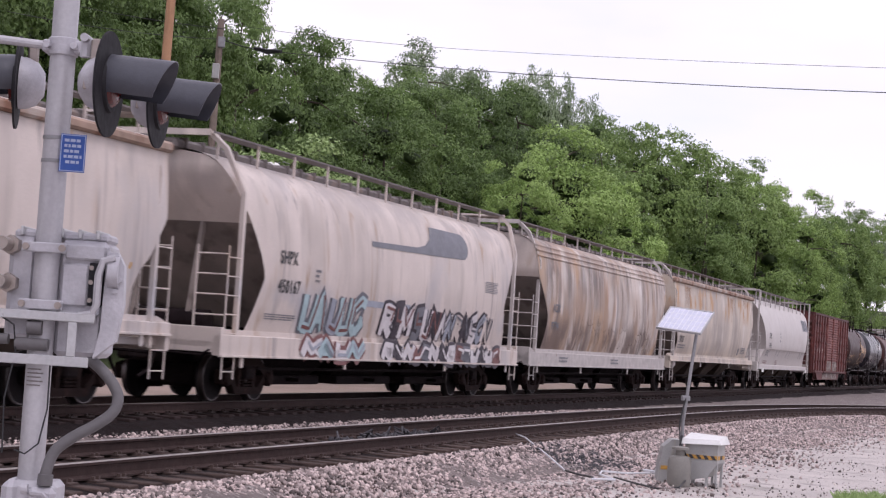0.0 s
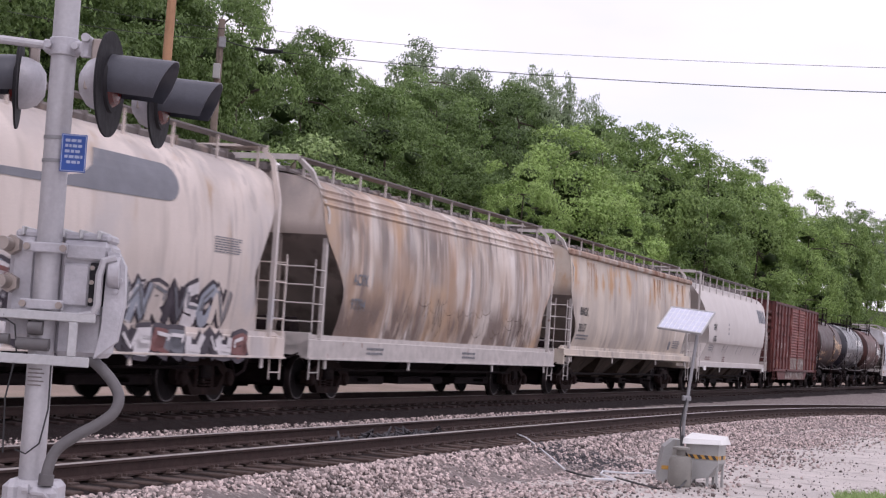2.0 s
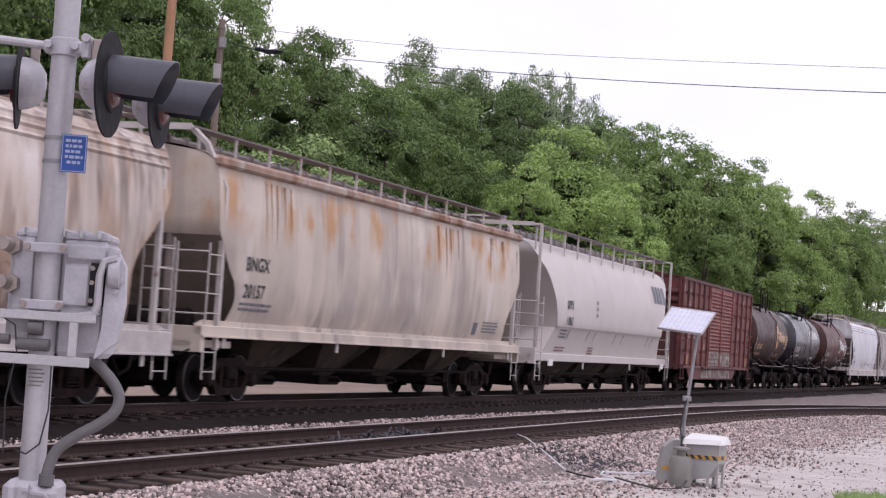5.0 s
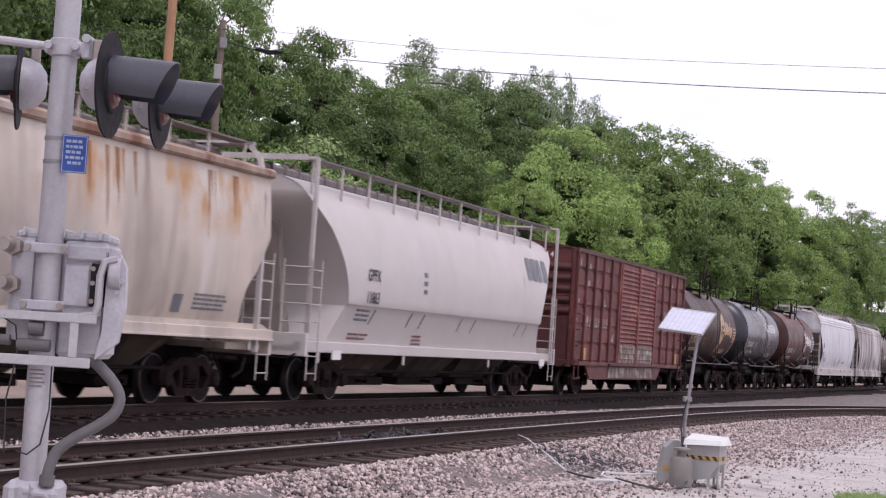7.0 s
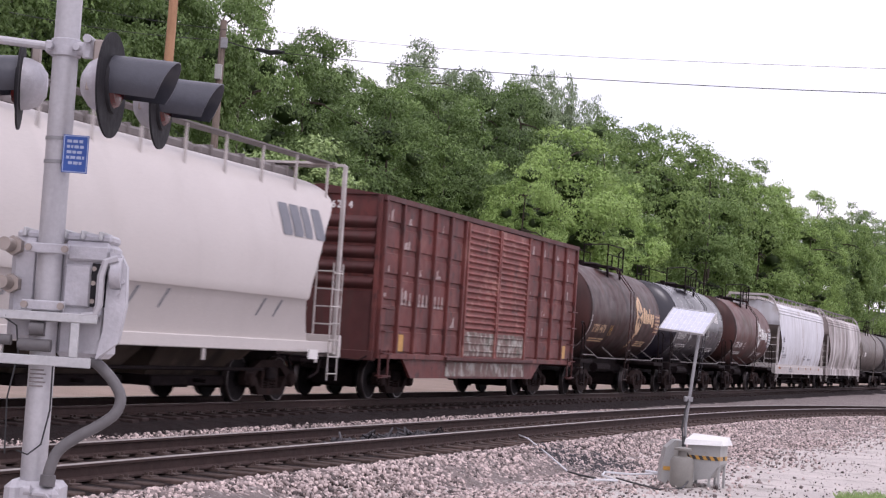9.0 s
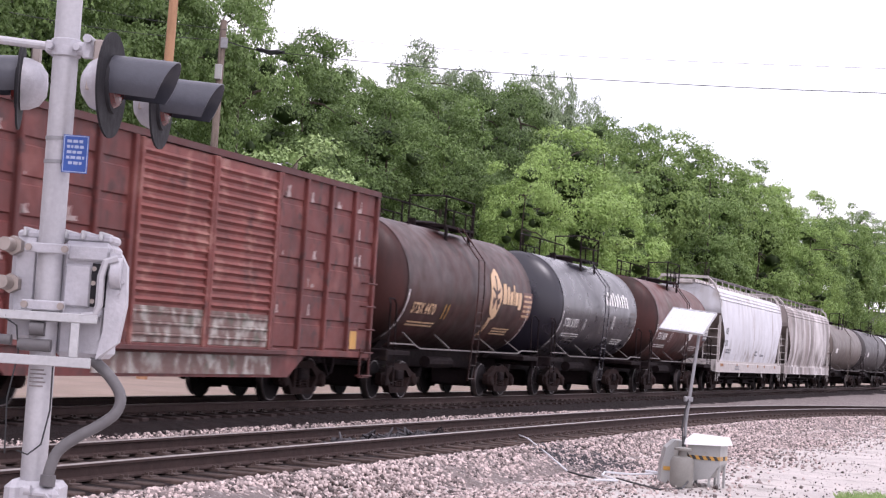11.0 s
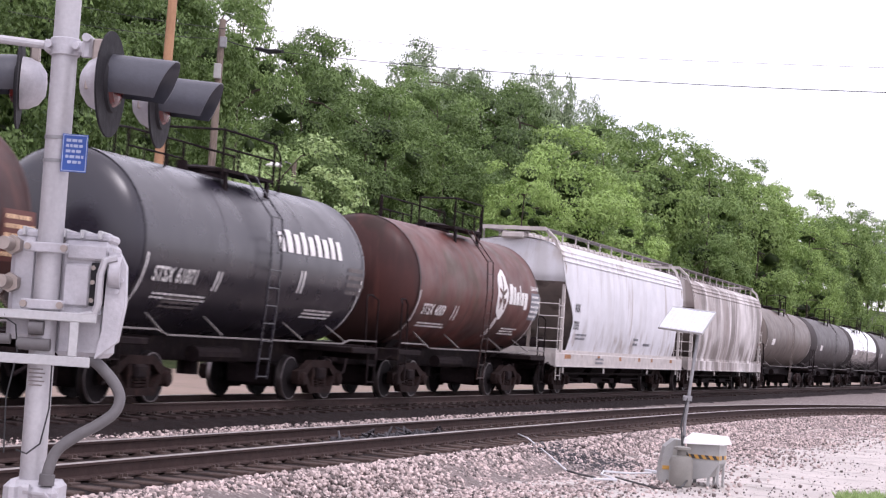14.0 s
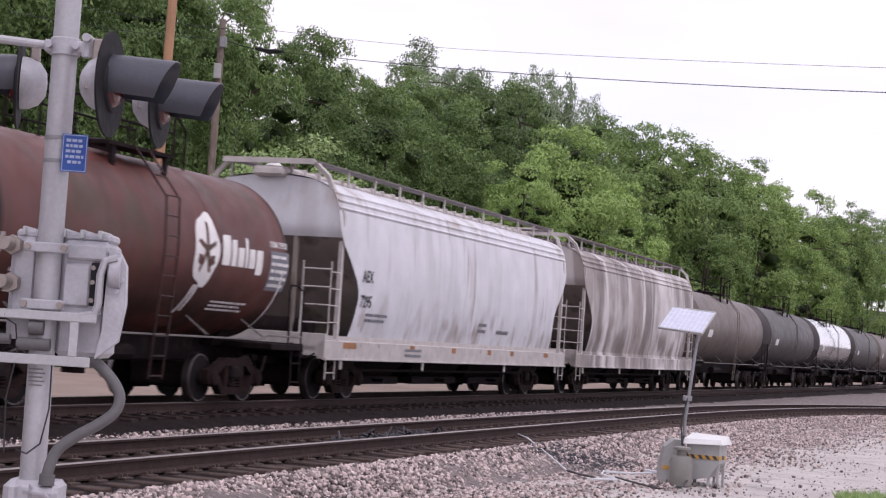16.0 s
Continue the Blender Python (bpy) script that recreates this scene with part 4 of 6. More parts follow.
    part("cover_flange", M().box(0.10, -0.03, 1.68, 0.33, 0.01, 1.77, 0.012), m_cast, mech)
    part("access_door", M().box(0.09, -0.022, 1.42, 0.24, 0.005, 1.66, 0.012), m_cast, mech)
    # Flat black plate paints the shade of an open recess; nothing is cut in.
    part("gear_recess", M().box(0.243, -0.026, 1.43, 0.325, 0.004, 1.67, 0.004), m_disc, mech, "flat black plate painted as the shade of an open gear recess")
    for z in (1.46, 1.56, 1.64):
        part("cover_bolt", M().rod((0.255, -0.03, z), (0.255, 0.0, z), 0.014, 8), m_bolt, mech)
    m = M()
    m.rev([(0.02, -0.03), (0.09, -0.03), (0.095, 0.03), (0.02, 0.03)], 20, pose(0.385, -0.02, 1.62, 0, 90, 0) @ pose(0, 0, 0))
    m.prism([(0.30, 1.14), (0.42, 1.24), (0.45, 1.45), (0.44, 1.66), (0.40, 1.73), (0.34, 1.74), (0.33, 1.3)], -0.05, 0.02)
    for a, b in ((0.40, 1.66), (0.42, 1.58), (0.36, 1.60), (0.38, 1.68), (0.40, 1.52)):
        m.rod((a, -0.07, b), (a, -0.05, b), 0.014, 8)
    part("counterweight_plate", m, m_cast, mech)
    m = M().pipe([(0.39, -0.08, 1.70), (0.33, -0.10, 1.68), (0.31, -0.10, 1.60), (0.31, -0.10, 1.44), (0.29, -0.10, 1.385), (0.22, -0.10, 1.37)], 0.022, 6)
    part("arm_link", m, m_mast, mech)
    for k, z in enumerate((1.74, 1.53)):
        m = M().rod((-0.20, -0.06, z), (-0.20, 0.05, z), 0.055, 6)
        m.rod((-0.225, -0.15, z + 0.005), (-0.21, -0.06, z), 0.038, 12)
        part("cable_gland", m, m_bolt, mech, "bronze cable gland")
    for z in (1.42, 1.735):
        c = part("mast_clamp", M().box(-0.12, -0.095, z - 0.028, 0.12, -0.072, z + 0.028, 0.006), m_cast, t)
        for x in (-0.10, 0.10):
            part("clamp_bolt", M().rod((x, -0.115, z), (x, -0.09, z), 0.020, 8), m_bolt, c)
    m = M()
    m.box(-0.7, -0.12, 1.335, 0.31, -0.10, 1.385, 0.004)
    m.box(-0.7, -0.12, 1.09, 0.29, -0.10, 1.145, 0.004)
    m.box(0.165, -0.12, 1.145, 0.215, -0.10, 1.335, 0.004)
    m.box(-0.7, -0.10, 1.375, 0.31, 0.02, 1.385, 0.0)
    part("support_bracket", m, m_alu, t, "flat aluminium support bracket")
    for a, b, z, r in ((-0.12, 0.06, 1.20, 0.035), (-0.06, 0.02, 1.29, 0.04), (-0.25, -0.16, 1.22, 0.03)):
        part("conduit_fitting", M().rod((a, -0.085, z), (b, -0.085, z), r, 12), m_hose, t)
    bends = [(0.26, 0.05, 1.14), (0.33, 0.04, 1.09), (0.41, 0.02, 1.01), (0.45, 0.0, 0.93), (0.43, -0.03, 0.85), (0.35, -0.06, 0.78), (0.24, -0.09, 0.71), (0.15, -0.12, 0.63), (0.115, -0.14, 0.52), (0.11, -0.14, 0.45)]
    flat_xy, flat_xz = smooth_line([(p[0], p[1]) for p in bends], 4), smooth_line([(p[0], p[2]) for p in bends], 4)
    m = M().pipe([(p[0], p[1], q[1]) for p, q in zip(flat_xy, flat_xz)], 0.032, 12)
    part("conduit_hose", m, m_hose, t, "grey flexible conduit hose")
    part("hose_collar", M().rod((0.11, -0.14, 0.44), (0.113, -0.14, 0.50), 0.042, 12), m_hose, t)
    m = M().pipe([(0.08, -0.09, 1.1), (0.085, -0.1, 0.85), (0.05, -0.1, 0.66), (-0.02, -0.1, 0.60), (-0.08, -0.1, 0.62)], 0.005, 5)
    m.pipe([(-0.22, -0.1, 1.35), (-0.13, -0.11, 1.3), (-0.11, -0.11, 1.15), (-0.15, -0.12, 0.9), (-0.14, -0.12, 0.6)], 0.005, 5)
    part("cable", m, m_cable, t)
    m = M()
    for k in range(5):
        m.box(-0.045, -0.074, 1.06 - k * 0.022, 0.03 + 0.012 * (k % 2), -0.0705, 1.068 - k * 0.022)
    part("stencil_bars", m, m_walk, t, smooth=False)


crossing_signal()


# ---------------------------------------------------------------- track lubricator with solar panel
def lubricator():
    g = ground_z(4.2, 27.6)
    t = thing("track_lubricator", "light grey trackside lubricator cabinet with striped band", "trackside cabinet", pose(0, 0, 0))
    m = M()
    turned = pose(4.25, 27.6, 0, 0, 0, -24) @ Matrix.Diagonal((0.86, 0.86, 1, 1)) @ pose(-4.23, -27.6, 0)
    m.prism([(3.93, 0.05), (4.53, 0.07), (4.53, -0.24), (4.36, -0.46), (4.02, -0.52), (3.93, -0.48)], 27.35, 27.85)
    part("tank_body", m, m_cabinet, t, at=turned)
    m = M()
    m.add([(3.86, 27.28, 0.03), (4.60, 27.28, 0.05), (4.60, 27.92, 0.05), (3.86, 27.92, 0.03), (3.88, 27.34, 0.11), (4.55, 27.34, 0.12), (4.55, 27.86, 0.17), (3.88, 27.86, 0.19)], [(0, 1, 5, 4), (1, 2, 6, 5), (2, 3, 7, 6), (3, 0, 4, 7), (4, 5, 6, 7), (0, 3, 2, 1)])
    part("lid", m, mat("bleached_lid_enamel", (0.74, 0.74, 0.72), 0.5, var=0.1, scale=4), t, "pale sloping lid", at=turned)
    for k in range(9):
        m = M()
        x = 3.93 + k * 0.067
        m.prism([(x + 0.05 * (k > 0), -0.185), (min(4.53, x + 0.117), -0.185), (x + 0.067, -0.125), (x, -0.125)], 27.340, 27.346)
        part("stripe", m, (m_yellow, m_ink)[k % 2], t, smooth=False, at=turned)
    for k in range(3):
        m = M().box(4.532, 27.38 + k * 0.15, -0.185, 4.537, 27.52 + k * 0.15, -0.125)
        part("stripe", m, (m_yellow, m_ink)[k % 2], t, smooth=False, at=turned)
    for x, y in ((4.34, 27.40), (4.50, 27.42), (4.34, 27.8), (4.50, 27.8)):
        part("leg", M().box(x - 0.022, y - 0.022, g - 0.05, x + 0.022, y + 0.022, -0.2, 0.004), m_cabinet, t, at=turned)
    for x, y in ((3.99, 27.45), (3.99, 27.78)):
        part("leg", M().box(x - 0.03, y - 0.03, g - 0.05, x + 0.03, y + 0.03, -0.45, 0.004), m_cabinet, t, at=turned)
    m = M()
    m.prism([(3.63, -0.05), (3.76, 0.07), (3.88, 0.07), (3.92, 0.0), (3.92, g), (3.56, g), (3.58, -0.3)], 27.75, 28.15)
    b = part("battery_box", m, m_cabinet, t, "lower side box with sloping top")
    m = M()
    for k in range(3):
        m.prism([(3.60 + k * 0.05, -0.40), (3.65 + k * 0.05, -0.40), (3.65 + k * 0.05, -0.34), (3.60 + k * 0.05, -0.34)], 27.742, 27.747)
    part("stripe", m, m_yellow, b, smooth=False)
    m = M().rev([(0.17, g), (0.18, -0.52), (0.18, -0.22), (0.15, -0.16), (0.07, -0.14), (0.07, -0.06), (0.13, -0.05), (0.13, -0.02), (0.03, 0.0)], 22, pose(3.82, 27.25, 0, 0, 0, 0))
    part("grease_cylinder", m, m_cylinder, t, "dusty grey cylinder with a neck")
    m = M().pipe([(3.87, 27.5, 0.15), (3.84, 27.45, 0.0), (3.93, 27.3, -0.15), (3.95, 27.25, -0.22)], 0.016, 6)
    part("cable", m, m_cable, t)
    p = thing("solar_panel", "tilted solar panel on a leaning galvanised post", "solar panel", pose(0, 0, 0))
    m = M().pipe([(3.89, 27.62, g - 0.3), (3.885, 27.6, 0.35), (4.01, 27.6, 1.69), (4.03, 27.62, 1.80)], 0.026, 10)
    part("post", m, m_galv, p)
    part("post_clamp", M().box(3.84, 27.54, 0.68, 3.97, 27.66, 0.76, 0.01), m_galv, p)
    m = M().pipe([(3.90, 27.55, 0.72), (3.86, 27.53, 0.55), (3.82, 27.5, 0.3), (3.84, 27.45, 0.05), (3.90, 27.35, -0.1)], 0.013, 6)
    part("cable", m, m_cable, p)
    # the panel: local x along its long edge, local y up its slope
    o = Vector((3.386, 27.62, 1.785))
    ux, uy = Vector((0.643, -0.35, -0.058)), Vector((0.25, 0.42, 0.35))
    L = ux.length
    ex = ux.normalized()
    ey = (uy - ex * uy.dot(ex)).normalized()
    ez = ex.cross(ey)
    Wd = uy.dot(ey)
    at = Matrix(((ex.x, ey.x, ez.x, o.x), (ex.y, ey.y, ez.y, o.y), (ex.z, ey.z, ez.z, o.z), (0, 0, 0, 1)))
    m = M()
    fr = 0.018

    def sk(x, y, z):
        return (x, y, z)
    for (x0, y0, x1, y1) in ((0, 0, L, fr), (0, Wd - fr, L, Wd), (0, fr, fr, Wd - fr), (L - fr, fr, L, Wd - fr)):
        m.add([sk(x0, y0, -0.03), sk(x1, y0, -0.03), sk(x1, y1, -0.03), sk(x0, y1, -0.03), sk(x0, y0, 0.006), sk(x1, y0, 0.006), sk(x1, y1, 0.006), sk(x0, y1, 0.006)], [(0, 3, 2, 1), (4, 5, 6, 7), (0, 1, 5, 4), (1, 2, 6, 5), (2, 3, 7, 6), (3, 0, 4, 7)])
    part("panel_frame", m, m_alu, p, "aluminium frame", at=at)
    mm = M()
    mm.add([sk(fr, fr, -0.002), sk(L - fr, fr, -0.002), sk(L - fr, Wd - fr, -0.002), sk(fr, Wd - fr, -0.002), sk(fr, fr, -0.02), sk(L - fr, fr, -0.02), sk(L - fr, Wd - fr, -0.02), sk(fr, Wd - fr, -0.02)], [(0, 1, 2, 3), (7, 6, 5, 4)])
    part("backing_sheet", mm, m_pvgrid, p, at=at)
    for i in range(9):
        for j in range(4):
            x0, x1 = fr + 0.012 + (L - 2 * fr - 0.012) * i / 9, fr + (L - 2 * fr - 0.012) * (i + 1) / 9
            y0, y1 = fr + 0.012 + (Wd - 2 * fr - 0.012) * j / 4, fr + (Wd - 2 * fr - 0.012) * (j + 1) / 4
            c = 0.008
            m = M()
            pts = [(x0 + c, y0), (x1 - c, y0), (x1, y0 + c), (x1, y1 - c), (x1 - c, y1), (x0 + c, y1), (x0, y1 - c), (x0, y0 + c)]
            m.add([sk(a, b_, 0.001) for a, b_ in pts], [tuple(range(8))])
            part("solar_cell", m, m_pvcell, p, at=at, smooth=False)
    part("panel_bracket", M().rod((4.02, 27.6, 1.72), (3.72, 27.7, 1.86), 0.016, 6), m_galv, p)


lubricator()


# ---------------------------------------------------------------- odds and ends on the ground
def on_ground(pts, lift):
    return [(x, y, ground_z(x, y) + lift) for x, y in pts]


def pipe_thing(name, label, pts, r, material):
    return tagged(part(name, M().pipe(on_ground(pts, r + 0.075), r, 7), material), label, "pipe")


pipe_thing("white_rod", "thin white plastic pipe lying on the ballast", [(1.35, 32.2), (1.62, 30.4), (1.9, 28.9), (2.12, 27.6)], 0.012, m_pvc)
pipe_thing("white_hose", "bent white plastic hose on the gravel", [(2.40, 26.2), (2.75, 26.3), (2.62, 27.3), (2.72, 28.0), (3.1, 27.9), (3.5, 28.3)], 0.016, m_pvc)
pipe_thing("white_hose", "short white plastic hose by the cabinet", [(3.45, 28.6), (3.62, 28.3), (3.74, 28.0)], 0.03, m_pvc)
pipe_thing("black_cable", "thin black cable lying on the gravel", [(2.12, 27.6), (2.25, 27.0), (2.45, 26.5)], 0.016, m_cable)
pipe_thing("black_cable", "thin black cable trailing from the cabinet", [(3.9, 27.1), (3.6, 25.6), (3.2, 25.2), (2.9, 26.4), (2.8, 26.9)], 0.014, m_cable)


def clods(name, label, spots, n, spread, size):
    r = np.random.default_rng(n)
    c = np.array(spots)[r.integers(0, len(spots), n)]
    stones(name, label, c + r.normal(size=(n, 2)) * spread, size, m_debris)


clods("debris_heap", "dark tangled debris lying between the rails", [(float(near_x(y_)), y_) for y_ in (26.6, 27.2, 27.8, 28.4, 29.0, 29.6)], 420, (0.24, 0.35), 0.055)
clods("spilled_grease", "dark oily clods on the gravel", [(0.9, 21.6), (1.3, 21.9), (1.7, 22.2)], 700, (0.22, 0.28), 0.035)
clods("spilled_grease", "dark spilled grease clods by the cabinet", [(2.5, 30.0), (2.9, 30.6), (3.2, 31.2), (2.2, 29.4)], 900, (0.30, 0.5), 0.03)
m = M()
r_ = random.Random(17)
for k in range(26):
    y_ = r_.uniform(26.3, 29.9)
    x_ = float(near_x(y_)) + r_.uniform(-0.45, 0.45)
    m.pipe([(x_, y_, NEAR_Z - 0.16), (x_ + r_.uniform(-0.2, 0.2), y_ + r_.uniform(-0.3, 0.3), NEAR_Z - 0.08 + r_.uniform(0, 0.09)), (x_ + r_.uniform(-0.35, 0.35), y_ + r_.uniform(-0.6, 0.6), NEAR_Z - 0.14)], 0.018, 5)
tagged(part("rubber_scrap", m, m_debris), "torn dark strips lying between the rails", "debris", kind="stuff")


def grass(label, cx, cy, n, rad, tall, seed, material):
    r = np.random.default_rng(seed)
    ang, d = r.uniform(0, 2 * math.pi, n), rad * np.sqrt(r.random(n))
    P = np.stack([cx + d * np.cos(ang) * 1.6, cy + d * np.sin(ang)], 1)
    z = land(P)[0]
    m = M()
    for p, h in zip(P, z):
        a, t_ = r.uniform(0, 6.28), tall * r.uniform(0.4, 1.2)
        dx, dy, lx, ly = math.cos(a) * 0.008, math.sin(a) * 0.008, r.normal() * 0.35 * t_, r.normal() * 0.35 * t_
        m.add([(p[0] - dx, p[1] - dy, h - 0.02), (p[0] + dx, p[1] + dy, h - 0.02), (p[0] + lx * 0.4 + dx, p[1] + ly * 0.4 + dy, h + t_ * 0.6), (p[0] + lx, p[1] + ly, h + t_)], [(0, 1, 2), (0, 2, 3)])
    tagged(part("grass", m, material, smooth=False), label, "grass", kind="stuff")


grass("tuft of bright green grass on the gravel", 7.1, 25.9, 2600, 0.75, 0.17, 9, m_leaf_pale)


# ---------------------------------------------------------------- the train
GAUGE = 1.435
TIMES = [i * 0.5 for i in range(33)]
SPINS = [i / 15 for i in range(241)]
V0, ACC = 7.297, 0.0615


def run(t):
    """Way that the train has gone after t seconds."""
    return V0 * t + ACC * t * t / 2


def wheelset_mesh():
    m = M()
    m.slot = 0
    for s in (-1, 1):
        base = pose(0, s * 0.72, 0, -90 * s)
        m.slot = 0
        m.rev([(0.10, -0.10), (0.13, -0.06), (0.14, 0.0), (0.36, 0.02), (0.375, -0.02), (0.455, -0.045), (0.455, -0.02)], 24, base)
        m.slot = 1
        m.rev([(0.432, -0.018), (0.42, 0.09), (0.408, 0.096), (0.395, 0.094)], 24, base, False)
        m.slot = 0
        m.rev([(0.395, 0.0945), (0.37, 0.085), (0.34, 0.05), (0.15, 0.045), (0.13, 0.11), (0.08, 0.11)], 24, base)
    m.slot = 0
    m.rod((0, -1.02, 0), (0, 1.02, 0), 0.075, 12)
    return m.mesh("wheelset", [m_wheel, m_tread])


def sideframe_mesh(s):
    m = M()
    y = s * 1.0
    outer = [(-1.08, 0.36), (-1.08, 0.56), (-0.80, 0.62), (-0.42, 0.80), (0.42, 0.80), (0.80, 0.62), (1.08, 0.56), (1.08, 0.36), (0.72, 0.36), (0.48, 0.20), (-0.48, 0.20), (-0.72, 0.36)]
    top = [(-1.08, 0.40), (-1.08, 0.58), (-0.80, 0.63), (-0.42, 0.80), (0.42, 0.80), (0.80, 0.63), (1.08, 0.58), (1.08, 0.40), (0.76, 0.44), (0.42, 0.66), (-0.42, 0.66), (-0.76, 0.44)]
    m.prism(top, y - 0.07, y + 0.07)
    m.prism([(-0.76, 0.44), (-0.66, 0.50), (-0.44, 0.28), (0.44, 0.28), (0.66, 0.50), (0.76, 0.44), (0.50, 0.15), (-0.50, 0.15)], y - 0.08, y + 0.08)
    for x in (-0.30, 0.30):
        m.box(x - 0.055, y - 0.06, 0.26, x + 0.055, y + 0.06, 0.70, 0.015)
    for x in (-0.875, 0.875):
        m.rev([(0.13, -0.04), (0.14, 0.08), (0.11, 0.12), (0.05, 0.13)], 14, pose(x, y + s * 0.02, 0.43, -90 * s))
        m.box(x - 0.17, y - 0.09, 0.32, x + 0.17, y + 0.09, 0.42, 0.02)
    for x in (-0.13, 0.0, 0.13):
        for k in range(5):
            z = 0.30 + k * 0.055
            m.rod((x, y + s * 0.05, z), (x, y + s * 0.05, z + 0.032), 0.055, 8)
    return m.mesh("sideframe", m_truck)


def bolster_mesh():
    m = M()
    m.box(-0.20, -1.12, 0.42, 0.20, 1.12, 0.66, 0.04)
    m.rod((0, 0, 0.64), (0, 0, 0.80), 0.22, 14)
    for x in (-0.62, 0.62):
        m.box(x - 0.05, -0.85, 0.36, x + 0.05, 0.85, 0.46, 0.02)
        # Dark block added for brake rigging, to blacken the see-through gap between wheels.
        m.box(x - 0.42, -0.52, 0.24, x + 0.42, 0.52, 0.70, 0.06)
    return m.mesh("bolster", m_black)


ME_WHEEL, ME_BOLSTER = wheelset_mesh(), bolster_mesh()
ME_FRAME = {s: sideframe_mesh(s) for s in (-1, 1)}
WHEELS = []


def trucks(car, dist):
    for x in (-dist, dist):
        tk = part("truck", ME_BOLSTER, None, car, at=pose(x, 0, 0))
        for s in (-1, 1):
            part("sideframe", ME_FRAME[s], None, tk, "dusty brown cast truck sideframe")
        for a in (-0.875, 0.875):
            w = part("wheelset", ME_WHEEL, None, tk, "dark wheels with polished treads", at=pose(a, 0, 0.43))
            WHEELS.append((w, a))


def couplers(car, half):
    for s in (-1, 1):
        m = M()
        m.box(s * (half - 0.6), -0.10, 0.72, s * (half + 0.30), 0.10, 0.98, 0.03)
        m.box(s * (half + 0.26), -0.16, 0.70, s * (half + 0.56), 0.16, 1.02, 0.06)
        m.pipe([(s * (half + 0.1), -0.35, 0.85), (s * (half + 0.3), -0.38, 0.55), (s * (half + 0.55), -0.3, 0.42)], 0.03, 6)
        m.pipe([(s * (half + 0.02), -1.35, 0.95), (s * (half + 0.08), -1.2, 0.85), (s * (half + 0.10), -0.2, 0.88)], 0.018, 5)
        part("coupler", m, m_black, car)


def ladder(m, x0, x1, y, z0, z1, n, r=0.012):
    m.rod((x0, y, z0), (x0, y, z1), r * 1.3, 4)
    m.rod((x1, y, z0), (x1, y, z1), r * 1.3, 4)
    for k in range(n):
        z = z0 + (k + 0.4) * (z1 - z0) / n
        m.rod((x0, y, z), (x1, y, z), r, 5)


def inset(edge, z):
    return float(np.interp(z, [e[0] for e in edge], [e[1] for e in edge]))


def flat_text(body, size, squeeze=1.0, gap=1.0):
    cu = bpy.data.curves.new("lettering", "FONT")
    cu.body, cu.size, cu.space_character = body, size, gap
    cu.resolution_u, cu.offset = 3, size * 0.022
    ob = bpy.data.objects.new("lettering", cu)
    scene.collection.objects.link(ob)
    bpy.context.view_layer.update()
    me = bpy.data.meshes.new_from_object(ob.evaluated_get(bpy.context.evaluated_depsgraph_get()))
    vs = [(v.co.x * squeeze, v.co.y) for v in me.vertices]
    fs = [tuple(p.vertices) for p in me.polygons]
    bpy.data.objects.remove(ob)
    bpy.data.meshes.remove(me)
    return vs, fs


def flat_poly(pts):
    """A filled outline (x, z), cut into strips so that it can follow a curved side."""
    tri = geometry.tessellate_polygon([[Vector((x, z, 0)) for x, z in pts]])
    bm = bmesh.new()
    vs = [bm.verts.new((x, z, 0)) for x, z in pts]
    for t in tri:
        try:
            bm.faces.new([vs[i] for i in t])
        except ValueError:
            pass
    lo, hi = min(p[1] for p in pts), max(p[1] for p in pts)
    n = max(1, int((hi - lo) / 0.12))
    for k in range(1, n):
        bmesh.ops.bisect_plane(bm, geom=bm.verts[:] + bm.edges[:] + bm.faces[:], plane_co=(0, lo + (hi - lo) * k / n, 0), plane_no=(0, 1, 0))
    bm.verts.index_update()
    out = [(v.co.x, v.co.y) for v in bm.verts], [tuple(v.index for v in f.verts) for f in bm.faces]
    bm.free()
    return out


def wrap(m, flat, side, x=0.0, z=0.0, off=0.012, shear=0.0):
    """Lays a flat shape on a side; side gives y of the surface at height z."""
    vs, fs = flat
    m.add([(x + a + shear * b, -side(z + b) - off, z + b) for a, b in vs], fs)


def bars(m, side, x, z, w, h, rows, off=0.012, seed=1):
    """Rows of small unreadable lettering."""
    rnd = random.Random(seed)
    for r in range(rows):
        a = x
        zz = z - r * h * 1.9
        while a < x + w:
            l = rnd.uniform(0.05, 0.16) * (w / 0.8) ** 0.5
            wrap(m, ([(0, 0), (l, 0), (l, h), (0, h)], [(0, 1, 2, 3)]), side, a, zz, off)
            a += l + 0.03


def blob(rnd, w, h, n=14, rough=0.25):
    out = []
    for k in range(n):
        a = 2 * math.pi * k / n
        c, s = math.cos(a), math.sin(a)
        q = (abs(c) ** 3 + abs(s) ** 3) ** (-1 / 3)
        r = q * rnd.uniform(1 - rough, 1 + rough * 0.4)
        out.append((c * r * w / 2, s * r * h / 2))
    return out


